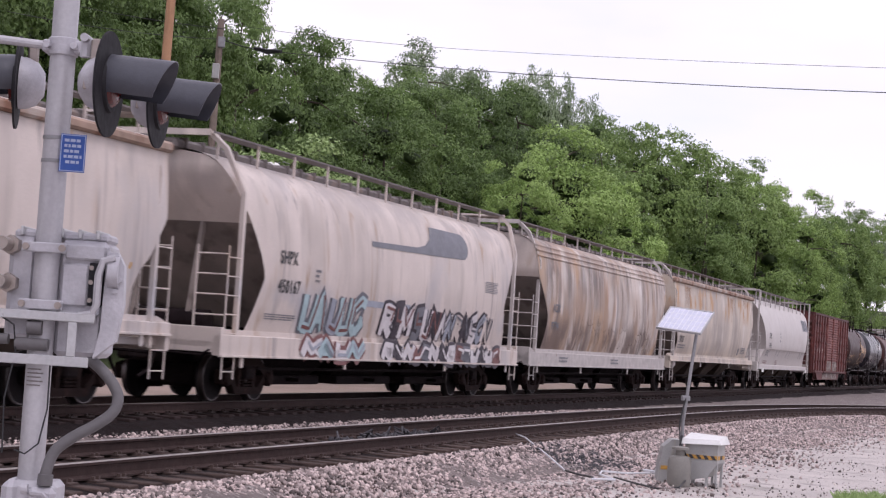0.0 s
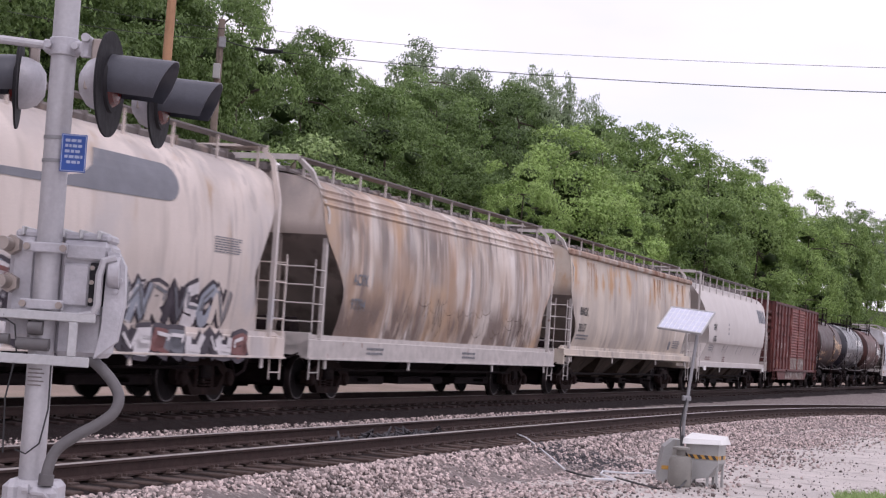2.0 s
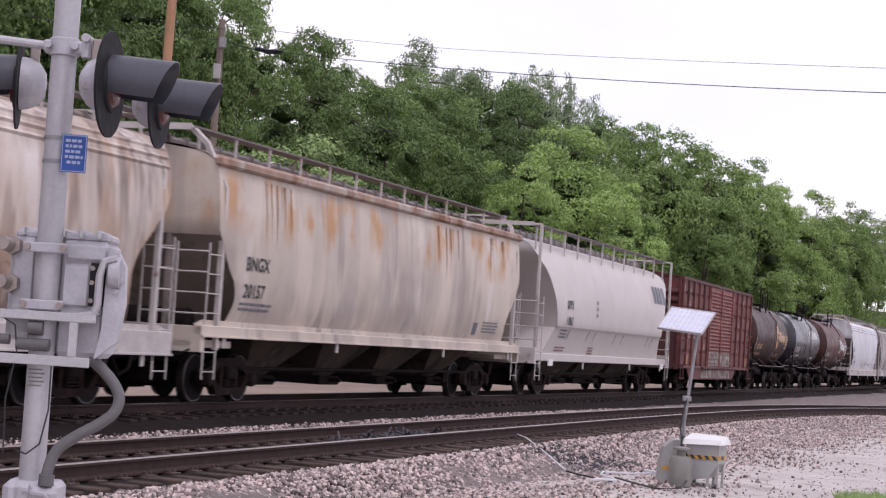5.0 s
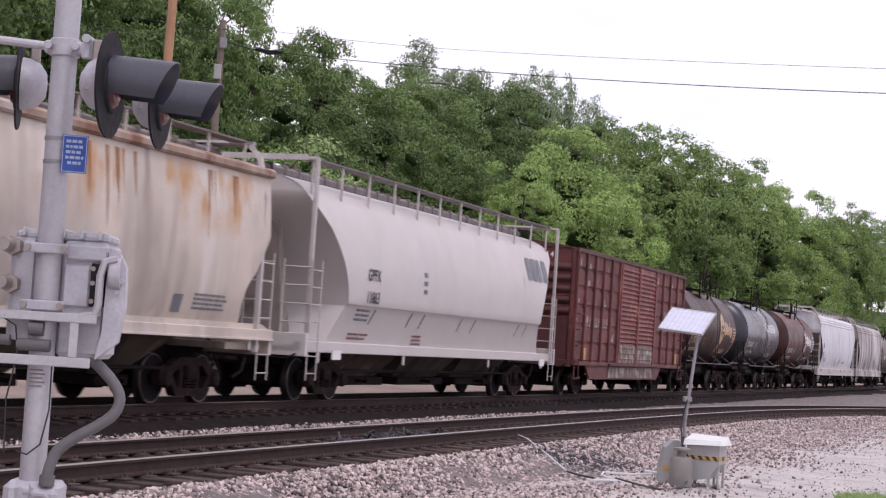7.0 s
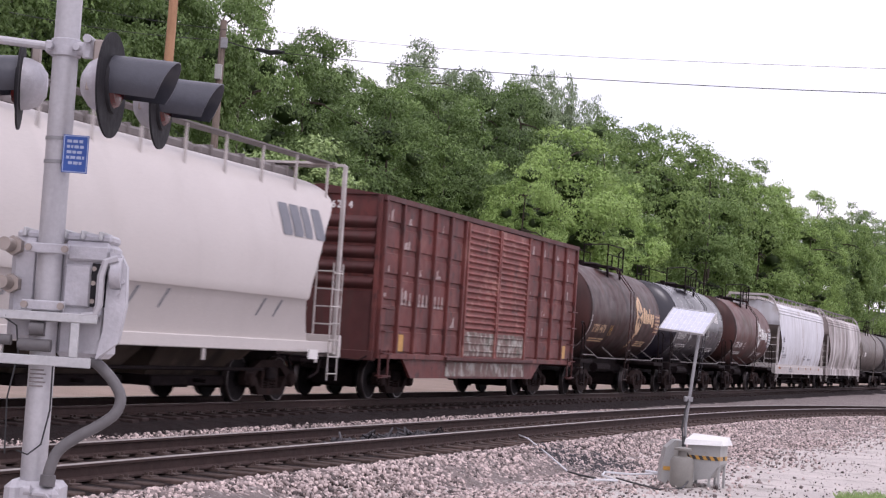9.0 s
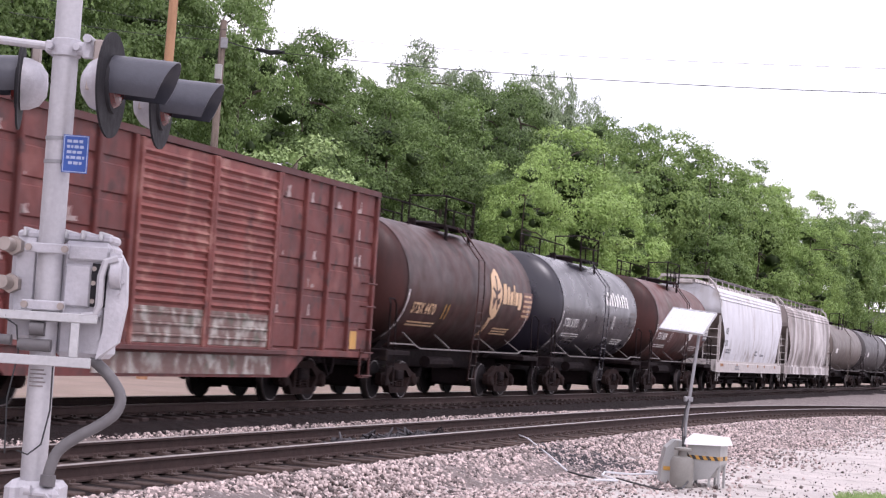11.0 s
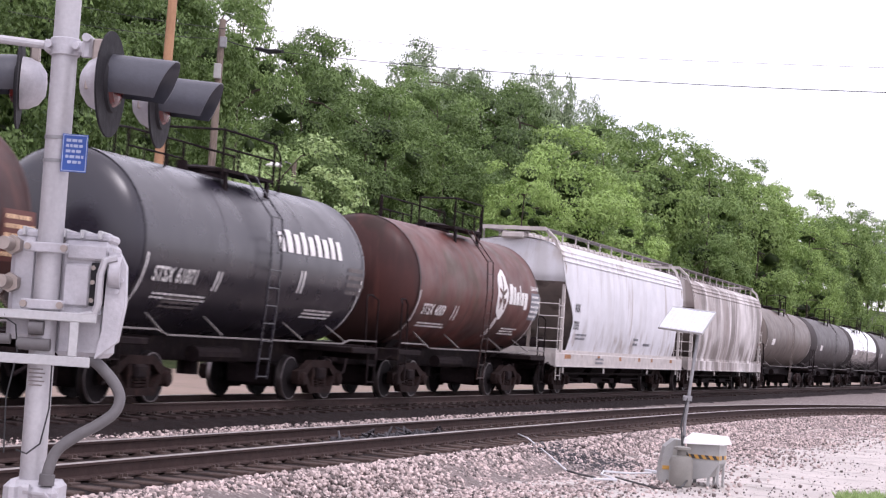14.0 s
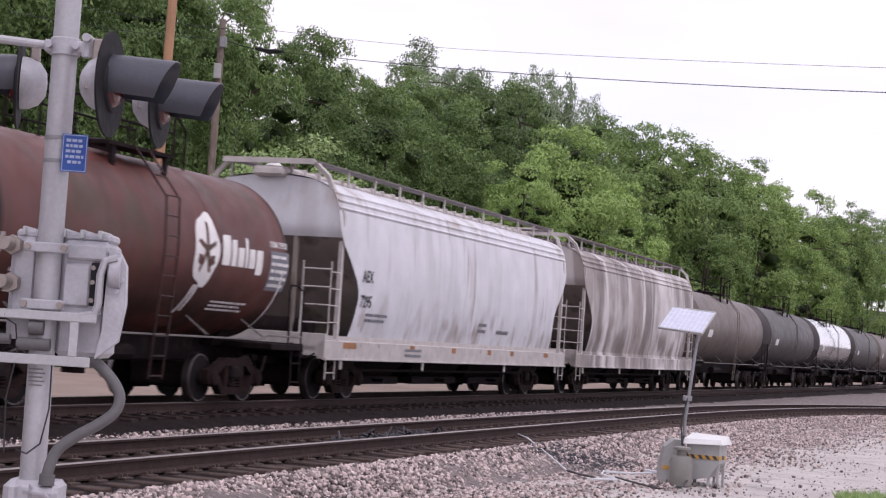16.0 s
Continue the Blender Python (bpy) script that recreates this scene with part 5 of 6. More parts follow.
def hopper(label, length, prof, edge, paint, sill_paint, fit_paint, roof_paint, bays_paint, sill=(0.85, 1.22), grooves=False, eave=False, n_posts=11, walk_y=1.0, post="bent", bay_bottom=0.36, end_paint=None, slope_top=None, sill_out=1.55, hatch_paint=None):
    car = thing("covered_hopper_car", label, "freight car", group="cars of the freight train")
    half = length / 2
    pr = smooth_line(prof, 3)
    roof_i = next(i for i, p in enumerate(pr) if p[1] > (4.05 if eave else 4.18))

    def side(z):
        zs = [p[1] for p in pr]
        return float(np.interp(z, zs, [p[0] for p in pr]))

    body, roof = M(), M()
    nx = 20
    low, high = pr[:roof_i + 1], pr[roof_i:]
    for s in (-1, 1):
        body.grid(lambda u, v: (lambda p: ((2 * u - 1) * (half - inset(edge, p[1])), s * p[0], p[1]))(low[round(v * (len(low) - 1))]), nx, len(low) - 1, s > 0)
        roof.grid(lambda u, v: (lambda p: ((2 * u - 1) * (half - inset(edge, p[1])), s * p[0], p[1]))(high[round(v * (len(high) - 1))]), nx, len(high) - 1, s > 0)
        if slope_top is None:
            caps = M()
            caps.grid(lambda u, v: (lambda p: (s * (half - inset(edge, p[1]) - 0.02), (2 * u - 1) * (p[0] - 0.01), p[1]))(pr[round(v * (len(pr) - 1))]), 2, len(pr) - 1, s > 0)
            part("slope_sheet", caps, end_paint or m_slope, car, "sloping end sheet")
            continue
        top_in = inset(edge, slope_top)
        caps = M()
        zs_ = [slope_top + (pr[-1][1] - slope_top) * k / 10 for k in range(11)]
        caps.grid(lambda u, v: (lambda z: (s * (half - inset(edge, z) - 0.02), (2 * u - 1) * max(0.0, side(z) - 0.01), z))(zs_[round(v * 10)]), 2, 10, s > 0)
        part("end_bulkhead", caps, end_paint or paint, car, "upright sheet closing the end under the roof")
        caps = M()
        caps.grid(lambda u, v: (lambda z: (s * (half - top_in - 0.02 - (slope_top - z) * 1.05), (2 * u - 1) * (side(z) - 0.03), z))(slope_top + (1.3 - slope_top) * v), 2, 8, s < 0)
        part("slope_sheet", caps, m_slope, car, "end sheet sloping inwards, painted dark as in shade")
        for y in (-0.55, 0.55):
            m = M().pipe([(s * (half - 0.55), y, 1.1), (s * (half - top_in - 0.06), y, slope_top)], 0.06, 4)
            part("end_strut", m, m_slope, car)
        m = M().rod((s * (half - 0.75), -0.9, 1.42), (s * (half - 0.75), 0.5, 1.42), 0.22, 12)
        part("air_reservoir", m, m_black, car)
    ob = part("body", body, paint, car)
    part("roof", roof, roof_paint, car, "rounded roof sheet")
    if grooves:
        for k, z in enumerate((3.84, 3.99, 4.13)):
            for s in (-1, 1):
                m = M()
                y0, y1 = side(z - 0.045), side(z + 0.045)
                e = half - inset(edge, z) - 0.05
                m.add([(-e, s * (y0 + 0.0), z - 0.045), (e, s * (y0 + 0.0), z - 0.045), (e, s * (side(z) + 0.035), z), (-e, s * (side(z) + 0.035), z), (e, s * y1, z + 0.045), (-e, s * y1, z + 0.045)], [(0, 1, 2, 3), (3, 2, 4, 5)])
                part("side_rib", m, paint, car)
    if eave:
        for s in (-1, 1):
            m = M().box(-half + 0.3, s * 1.40, 4.07, half - 0.3, s * 1.55, 4.24, 0.04)
            part("eave", m, m_rustroof, car, "rust-stained roof eave")
    # weld seams
    for k in range(1, 5):
        x = -half + length * k / 5
        m = M()
        seam = [p for p in pr if 1.5 < p[1] < 4.1]
        m.grid(lambda u, v: (lambda p: (x + (u - 0.5) * 0.022, -p[0] - 0.004, p[1]))(seam[round(v * (len(seam) - 1))]), 1, len(seam) - 1)
        part("weld_seam", m, paint, car)
    # side sills
    for s in (-1, 1):
        m = M()
        m.box(-half, s * (sill_out - 0.17), sill[0], half, s * sill_out, sill[1], 0.015)
        if sill_out > 1.5:
            m.prism([(-half, sill[1]), (half, sill[1]), (half - 0.3, sill[1] + 0.09), (-half + 0.3, sill[1] + 0.09)], s * 1.36, s * 1.46)
            m.box(-half, s * 1.50, sill[0] - 0.02, half, s * 1.58, sill[0] + 0.02, 0.005)
        part("side_sill", m, sill_paint, car)
        for k in range(4):
            x = (-half + 0.9, -half * 0.35, half * 0.35, half - 0.9)[k]
            m = M().box(x - 0.05, s * (sill_out - 0.05), sill[0] - 0.20, x + 0.05, s * (sill_out - 0.01), sill[0], 0.01)
            part("jacking_lug", m, fit_paint, car)
    # running boards on the roof
    rt = 4.70
    for s in (-1, 1):
        m = M()
        m.box(-half + 0.25, s * (walk_y - 0.32), rt, half - 0.25, s * walk_y, rt + 0.03, 0.0)
        m.rod((-half + 0.25, s * walk_y, rt + 0.02), (half - 0.25, s * walk_y, rt + 0.02), 0.022, 4)
        part("running_board", m, m_walk, car, "steel grating roof walkway")
        for k in range(n_posts):
            x = -half + 0.5 + (length - 1.0) * k / (n_posts - 1)
            yy = walk_y - 0.02
            zz = float(np.interp(-yy, [-p[0] for p in pr], [p[1] for p in pr]))
            m = M().box(x - 0.018, s * (yy - 0.03), zz - 0.05, x + 0.018, s * (yy + 0.012), rt + 0.01, 0.0)
            part("walkway_post", m, fit_paint, car)
    for s in (-1, 1):
        m = M().box(s * (half - 0.50), -walk_y, rt - 0.01, s * (half - 0.14), walk_y, rt + 0.035, 0.0)
        m.box(s * (half - 0.16), -walk_y, rt - 0.05, s * (half - 0.12), walk_y, rt + 0.06, 0.0)
        part("end_walkway", m, fit_paint, car)
    for k in range(4):
        x = -half + length * (k + 0.5) / 4
        m = M().box(x - length / 8 + 0.12, -0.34, 4.40, x + length / 8 - 0.12, 0.34, 4.60, 0.05)
        for j in range(6):
            m.box(x - 1.7 + j * 0.66, -0.38, 4.42, x - 1.64 + j * 0.66, 0.38, 4.63, 0.01)
        part("trough_hatch", m, hatch_paint or m_hatch, car, "long closed roof hatch")
    # ladders, corner posts, end platforms
    for e in (-1, 1):
        for s in (-1, 1):
            m = M()
            ladder(m, e * (half - 0.12), e * (half - 0.58), s * 1.53, 0.45, 2.75, 7)
            part("side_ladder", m, fit_paint, car)
            m = M()
            if post == "bent":
                m.pipe([(e * (half - 0.62), s * 1.50, 0.95), (e * (half - 0.60), s * 1.50, 3.7), (e * (half - 0.35), s * 1.22, 4.45), (e * (half - 0.3), s * 0.95, 4.69)], 0.06, 4)
            else:
                m.box(e * (half - 0.22), s * 1.42, 0.95, e * (half - 0.14), s * 1.50, rt, 0.01)
                m.rod((e * (half - 0.19), s * 1.46, rt), (e * (half - 0.19), s * 0.9, rt), 0.04, 4)
            part("corner_post", m, fit_paint, car)
        m = M()
        ladder(m, e * (half - 0.10), e * (half - 0.10) + 0.001, -1.0, 1.2, 1.25, 1)
        for z in (1.55, 1.9, 2.25, 2.6):
            m.rod((e * (half - 0.08), -1.52, z), (e * (half - 0.08), -0.95, z), 0.016, 5)
        m.rod((e * (half - 0.08), -0.95, 1.1), (e * (half - 0.08), -0.95, 2.75), 0.02, 4)
        part("end_ladder", m, fit_paint, car)
        m = M()
        m.box(e * (half - 1.5), -1.36, 0.98, e * half, 1.36, 1.10, 0.01)
        m.box(e * (half - 0.12), -1.54, 0.90, e * half, 1.54, 1.34, 0.01)
        part("end_platform", m, sill_paint, car)
        m = M() if slope_top is None else None
        if m:
            m.prism([(e * (half - 0.9), 1.1), (e * (half - 1.35), 1.1), (e * (half - 0.55), 3.5), (e * (half - 0.45), 3.5)], -0.6, 0.6)
            part("end_brace_panel", m, m_slope, car)
        if e == -1 and (eave or post == "straight"):
            m = M()
            m.rod((e * (half - 0.28), 0.75, 2.05), (e * (half - 0.22), 0.75, 2.05), 0.27, 16)
            part("brake_wheel", m, m_black, car, "hand brake wheel on the car end")
    # hopper bays and centre sill
    nb = 3 if not eave else 4
    for k in range(nb):
        w = (length - 5.2) / nb
        x = -half + 2.6 + w * (k + 0.5)
        m = M()
        ys = 1.30
        t, b = w / 2, 0.42 if eave else w * 0.36
        m.add([(x - t, -ys, 1.36), (x + t, -ys, 1.36), (x + t, ys, 1.36), (x - t, ys, 1.36), (x - b, -0.55, bay_bottom + 0.1), (x + b, -0.55, bay_bottom + 0.1), (x + b, 0.55, bay_bottom + 0.1), (x - b, 0.55, bay_bottom + 0.1)],
              [(0, 1, 5, 4), (1, 2, 6, 5), (2, 3, 7, 6), (3, 0, 4, 7), (4, 5, 6, 7)])
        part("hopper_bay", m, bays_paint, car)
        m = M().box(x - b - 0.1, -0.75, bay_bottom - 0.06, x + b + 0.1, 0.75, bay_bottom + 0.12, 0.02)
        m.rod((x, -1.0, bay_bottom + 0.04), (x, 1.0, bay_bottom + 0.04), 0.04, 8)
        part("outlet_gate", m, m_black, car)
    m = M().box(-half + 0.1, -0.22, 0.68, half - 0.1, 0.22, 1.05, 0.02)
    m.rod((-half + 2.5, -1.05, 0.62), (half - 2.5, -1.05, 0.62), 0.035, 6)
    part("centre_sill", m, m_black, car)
    trucks(car, half - 2.15)
    couplers(car, half)
    return car, side


CURVED = [(1.42, 1.25), (1.50, 1.65), (1.56, 2.10), (1.58, 2.55), (1.56, 2.95), (1.51, 3.35), (1.42, 3.72), (1.28, 4.00), (1.04, 4.24), (0.70, 4.38), (0.35, 4.44), (0.0, 4.46)]
FULL = [(1.42, 1.25), (1.52, 1.70), (1.58, 2.25), (1.59, 2.80), (1.56, 3.30), (1.51, 3.70), (1.45, 3.95), (1.36, 4.16), (1.15, 4.30), (0.80, 4.41), (0.35, 4.47), (0.0, 4.49)]
CURVED_E = [(1.25, 1.06), (1.6, 1.22), (2.3, 1.53), (2.7, 1.28), (3.16, 0.95), (3.7, 0.52), (4.06, 0.33), (4.6, 0.3)]
FULL_E = [(1.25, 1.36), (2.1, 1.50), (2.35, 1.42), (3.2, 0.50), (3.4, 0.40), (4.6, 0.32)]
STRAIGHT = [(1.34, 1.34), (1.44, 1.60), (1.52, 2.0), (1.55, 2.5), (1.55, 3.0), (1.52, 3.5), (1.47, 3.95), (1.44, 4.12), (1.25, 4.28), (0.8, 4.40), (0.35, 4.46), (0.0, 4.48)]
STRAIGHT_E = [(1.34, 1.10), (1.8, 1.25), (2.1, 1.15), (2.4, 0.80), (2.7, 0.60), (3.0, 0.38), (4.6, 0.34)]
BULGED = [(1.36, 1.16), (1.44, 1.55), (1.55, 1.94), (1.60, 2.02), (1.62, 2.5), (1.59, 2.95), (1.50, 3.40), (1.36, 3.80), (1.16, 4.10), (0.88, 4.28), (0.45, 4.41), (0.0, 4.45)]
BULGED_E = [(1.16, 1.25), (1.36, 1.42), (1.94, 1.83), (2.3, 1.75), (2.72, 1.54), (3.1, 1.26), (3.44, 0.97), (3.7, 0.62), (3.96, 0.30), (4.6, 0.25)]

CARS = []


def marks(car, side, lines, x, ink, size=0.34, squeeze=0.62, off=0.014):
    for body, z in lines:
        m = M()
        wrap(m, flat_text(body, size, squeeze, 1.08), side, x, z, off)
        part("lettering", m, ink, car, "stencilled reporting mark", smooth=False)


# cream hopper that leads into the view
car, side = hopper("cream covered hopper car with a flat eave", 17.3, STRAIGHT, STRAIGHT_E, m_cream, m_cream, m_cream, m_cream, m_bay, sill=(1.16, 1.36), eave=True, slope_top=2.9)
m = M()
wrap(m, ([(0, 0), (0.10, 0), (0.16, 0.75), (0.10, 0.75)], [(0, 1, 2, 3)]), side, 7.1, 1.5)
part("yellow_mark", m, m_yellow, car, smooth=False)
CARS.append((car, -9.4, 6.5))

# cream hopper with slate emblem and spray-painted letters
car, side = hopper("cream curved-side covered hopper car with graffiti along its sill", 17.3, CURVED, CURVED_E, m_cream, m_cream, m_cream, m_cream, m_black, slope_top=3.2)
marks(car, side, [("SHPX", 2.58), ("450167", 2.05)], -6.55, m_ink, 0.34, 0.90)
m = M()
arc = [(3.86 + 0.44 * math.cos(a), 3.60 + 0.30 * math.sin(a)) for a in [math.pi * (-0.5 + k / 12) for k in range(13)]]
wrap(m, flat_poly([(-2.0, 3.20), (1.5, 3.25)] + arc + [(1.75, 3.90), (1.6, 3.62), (1.25, 3.45), (0.7, 3.37), (-2.0, 3.31)]), side)
part("emblem", m, m_slate, car, "slate grey bar-and-block emblem", smooth=False)
m = M()
wrap(m, flat_poly([(-2.4, 1.92), (0.4, 1.92), (0.4, 2.05), (-2.4, 2.05)]), side, 0, 0.03, 0.006)
part("emblem", m, m_sprayblue, car, smooth=False)
m = M()
bars(m, side, 5.5, 2.85, 0.9, 0.022, 7, seed=3)
bars(m, side, -6.9, 1.62, 1.2, 0.022, 3, seed=4)
bars(m, side, -4.9, 2.5, 0.2, 0.05, 3, seed=5)
tagged(part("small_lettering", m, m_slate, car, smooth=False), kind="stuff")
rnd = random.Random(12)


def sill_side(z):
    return 1.55 if z < 1.40 else side(z)


GLYPHS = [[(0.9, 0.8), (0.5, 1), (0.1, 0.7), (0.1, 0.3), (0.5, 0), (0.9, 0.3), (0.6, 0.45)], [(0.1, 0), (0.2, 1), (0.75, 0.1), (0.9, 1)],
          [(0.85, 1), (0.2, 0.9), (0.3, 0.5), (0.8, 0.45), (0.7, 0), (0.1, 0.1)], [(0.1, 0), (0.45, 1), (0.9, 0), (0.65, 0.4), (0.3, 0.4)],
          [(0.1, 0), (0.15, 1), (0.8, 0.85), (0.7, 0.55), (0.2, 0.5), (0.9, 0)], [(0.1, 1), (0.2, 0.1), (0.8, 0.05), (0.9, 1)], [(0.05, 0), (0.15, 1), (0.5, 0.4), (0.9, 1), (0.95, 0)]]


def brush(m, pts, w, on, x, z, off):
    """A band of paint along a bent line, laid on a side."""
    line = []
    for p, q in zip(pts, pts[1:]):
        line += [(p[0] + (q[0] - p[0]) * k / 4, p[1] + (q[1] - p[1]) * k / 4) for k in range(4)]
    line.append(pts[-1])
    vs = []
    for i, p in enumerate(line):
        a, b = line[max(0, i - 1)], line[min(len(line) - 1, i + 1)]
        dx, dz = b[0] - a[0], b[1] - a[1]
        l = math.hypot(dx, dz) or 1.0
        vs += [(p[0] - dz / l * w / 2, p[1] + dx / l * w / 2), (p[0] + dz / l * w / 2, p[1] - dx / l * w / 2)]
    wrap(m, (vs, [(2 * i, 2 * i + 1, 2 * i + 3, 2 * i + 2) for i in range(len(line) - 1)]), on, x, z, off)


def graffiti(on, x0, x1, n, low, high, fills, rim, accent, name):
    """A row of leaning, overlapping spray-painted strokes with rims, shine marks and drips."""
    w, h = (x1 - x0) / n, high - low
    thick = min(0.22, w * 0.36)
    for k in range(n):
        cx, lean = x0 + w * k + rnd.uniform(-0.05, 0.05), rnd.uniform(-0.05, 0.22)
        pts = [(a * w * 1.1 + b * lean + rnd.uniform(-0.03, 0.03), (b * 0.8 + 0.1) * h + rnd.uniform(-0.05, 0.05) * h) for a, b in GLYPHS[rnd.randrange(7)]]
        m = M()
        brush(m, pts, thick * 1.75, on, cx, low, 0.008 + 0.0006 * k)
        part(name + "_rim", m, rim, car, smooth=False)
        m = M()
        brush(m, pts, thick, on, cx, low, 0.020 + 0.0006 * k)
        part(name, m, fills[k % len(fills)], car, smooth=False)
        m = M()
        brush(m, [(p[0] + 0.02, p[1] + 0.01) for p in pts[1:4]], thick * 0.3, on, cx, low, 0.032 + 0.0006 * k)
        part(name + "_stroke", m, accent, car, smooth=False)


flat_sill = lambda z: 1.55
graffiti(side, -5.4, -2.3, 5, 1.29, 2.16, (m_cyan, m_cyan, m_sprayblue), m_slate, m_maroon, "graffiti")
graffiti(side, -1.2, 2.4, 6, 1.29, 2.08, (m_spraywhite, m_sprayblack, m_spraywhite, m_slate), m_sprayblack, m_maroon, "graffiti")
graffiti(side, 2.4, 6.2, 7, 1.29, 2.02, (m_spraywhite, m_sprayblue, m_cream, m_sprayblack), m_sprayblack, m_slate, "graffiti")
graffiti(flat_sill, -5.3, -2.3, 4, 0.88, 1.20, (m_spraywhite, m_cyan), m_maroon, m_sprayblue, "sill_graffiti")
graffiti(flat_sill, -1.1, 7.0, 14, 0.88, 1.20, (m_spraywhite, m_sprayblack, m_spraywhite, m_maroon, m_slate), m_sprayblack, m_spraywhite, "sill_graffiti")
m = M()
wrap(m, ([(0, 0), (0.45, 0), (0.45, 0.16), (0, 0.16)], [(0, 1, 2, 3)]), lambda z: 1.55, 0.2, 1.0, 0.012)
part("yellow_plate", m, m_yellow, car, smooth=False)
CARS.append((car, 9.72, 6.5))

# rust-streaked hopper
car, side = hopper("tan covered hopper car with heavy rust and soot runs", 17.1, FULL, FULL_E, m_tan, m_fitting, m_fitting, m_tan, m_black, grooves=True, n_posts=12, slope_top=3.25, end_paint=m_cream)
marks(car, side, [("ACFX", 2.36), ("97794", 1.86)], -6.65, m_slate, 0.32, 0.92)
m = M()
rnd2 = random.Random(5)
for k in range(34):
    x, z = rnd2.choice((-3.4, -2.2, -1.0, 0.2, 4.6, 5.6)) + rnd2.uniform(-0.6, 0.6), rnd2.uniform(1.3, 1.9)
    dx, dz, w = rnd2.uniform(-0.35, 0.35), rnd2.uniform(0.25, 0.8), 0.018
    wrap(m, flat_poly([(0, 0), (w, 0), (dx * 0.4 + w, dz * 0.6), (dx, dz), (dx * 0.4, dz * 0.6)]), side, x, z, 0.006)
for k in range(16):
    x, z, w = rnd2.uniform(-4.5, 5.5), rnd2.uniform(1.45, 2.2), rnd2.uniform(0.3, 0.9)
    wrap(m, flat_poly([(w * j / 8, 0.12 * (j / 4 - 1) ** 2) for j in range(9)] + [(w * j / 8, 0.12 * (j / 4 - 1) ** 2 + 0.012) for j in range(8, -1, -1)]), side, x, z, 0.007)
tagged(part("vine_scar", m, mat("dried_vine_stain", (0.10, 0.065, 0.045), 0.9), car, "dark scars of dried vines", smooth=False), kind="stuff")
m = M()
bars(m, lambda z: 1.55, -5.6, 1.06, 0.9, 0.05, 2, seed=7)
bars(m, lambda z: 1.55, 0.5, 1.06, 1.0, 0.05, 2, seed=8)
tagged(part("small_lettering", m, m_slate, car, smooth=False), kind="stuff")
CARS.append((car, 28.0, 6.4))

# beige hopper with rusted roof
car, side = hopper("beige covered hopper car with rusted roof edge", 18.1, STRAIGHT, STRAIGHT_E, m_beige, m_beige, m_fitting, m_rustroof, m_bay, sill=(1.18, 1.36), eave=True, n_posts=13, slope_top=2.9)
marks(car, side, [("BNGX", 2.37), ("20157", 1.89)], -7.55, m_ink, 0.34, 0.95)
m = M()
for k in range(22):
    x = (-6.6, -5.9, 2.6, 3.4, 6.4, 7.2)[k % 6] + random.Random(k).uniform(-0.35, 0.35)
    h, w = random.Random(k + 50).uniform(0.4, 1.3), random.Random(k + 90).uniform(0.03, 0.09)
    m = M()
    wrap(m, flat_poly([(0, 0), (w * 0.6, -h), (w, 0)]), side, x, 3.97, 0.005 + 0.0003 * k)
    part("rust_run", m, m_rustrun, car, "orange rust run under the eave", smooth=False)
m = M()
bars(m, side, -7.6, 1.75, 1.2, 0.05, 2, seed=9)
wrap(m, ([(0, 0), (0.32, 0), (0.32, 0.3), (0, 0.3)], [(0, 1, 2, 3)]), side, 5.3, 1.55)
bars(m, side, 6.0, 1.85, 1.1, 0.04, 4, seed=10)
tagged(part("small_lettering", m, m_slate, car, smooth=False), kind="stuff")
CARS.append((car, 46.6, 6.9))

# clean white hopper
car, side = hopper("clean light grey covered hopper car with bulging sides", 17.25, BULGED, BULGED_E, m_white, m_white, m_fitting, m_white, m_bay, sill=(0.98, 1.20), n_posts=12, walk_y=1.25, post="straight", end_paint=m_white, sill_out=1.44, hatch_paint=m_walk)
marks(car, side, [("GPFX", 2.50), ("11863", 2.04)], -5.9, m_ink, 0.34, 0.80)
m = M()
for k, w in enumerate((0.42, 0.42, 0.36, 0.44)):
    x = 5.55 + k * 0.49
    m = M()
    cut = [(0, 0), (w * 0.88, 0), (w, 0.10), (w, 0.74), (w * 0.12, 0.74), (0, 0.62)]
    wrap(m, flat_poly([(p_, q_ * 0.8) for p_, q_ in cut]), side, x, 3.12, 0.012, -0.12)
    part("emblem_block", m, m_slate, car, smooth=False)
m = M()
bars(m, side, -6.3, 1.36, 1.0, 0.045, 2, seed=12)
bars(m, side, -2.6, 1.40, 0.6, 0.045, 3, seed=13)
tagged(part("red_lettering", m, m_maroon, car, smooth=False), kind="stuff")
m = M()
for k, x in enumerate((-5.4, -3.2, -2.4, 0.2, 1.2, 4.8, 5.5)):
    wrap(m, flat_poly([(0, 0), (0.06, 0), (0.26, 0.32), (0.18, 0.32)]), side, x, 1.6, 0.01)
bars(m, side, -2.55, 2.75, 0.2, 0.1, 3, seed=14)
bars(m, side, -6.2, 1.85, 0.7, 0.05, 3, seed=15)
tagged(part("small_lettering", m, m_slate, car, smooth=False), kind="stuff")
for e in (-1, 1):
    m = M().box(e * 7.4, -1.60, 0.86, e * 7.0, -1.56, 1.04, 0.0)
    part("white_tag", m, m_letter, car)
CARS.append((car, 65.78, 6.5))


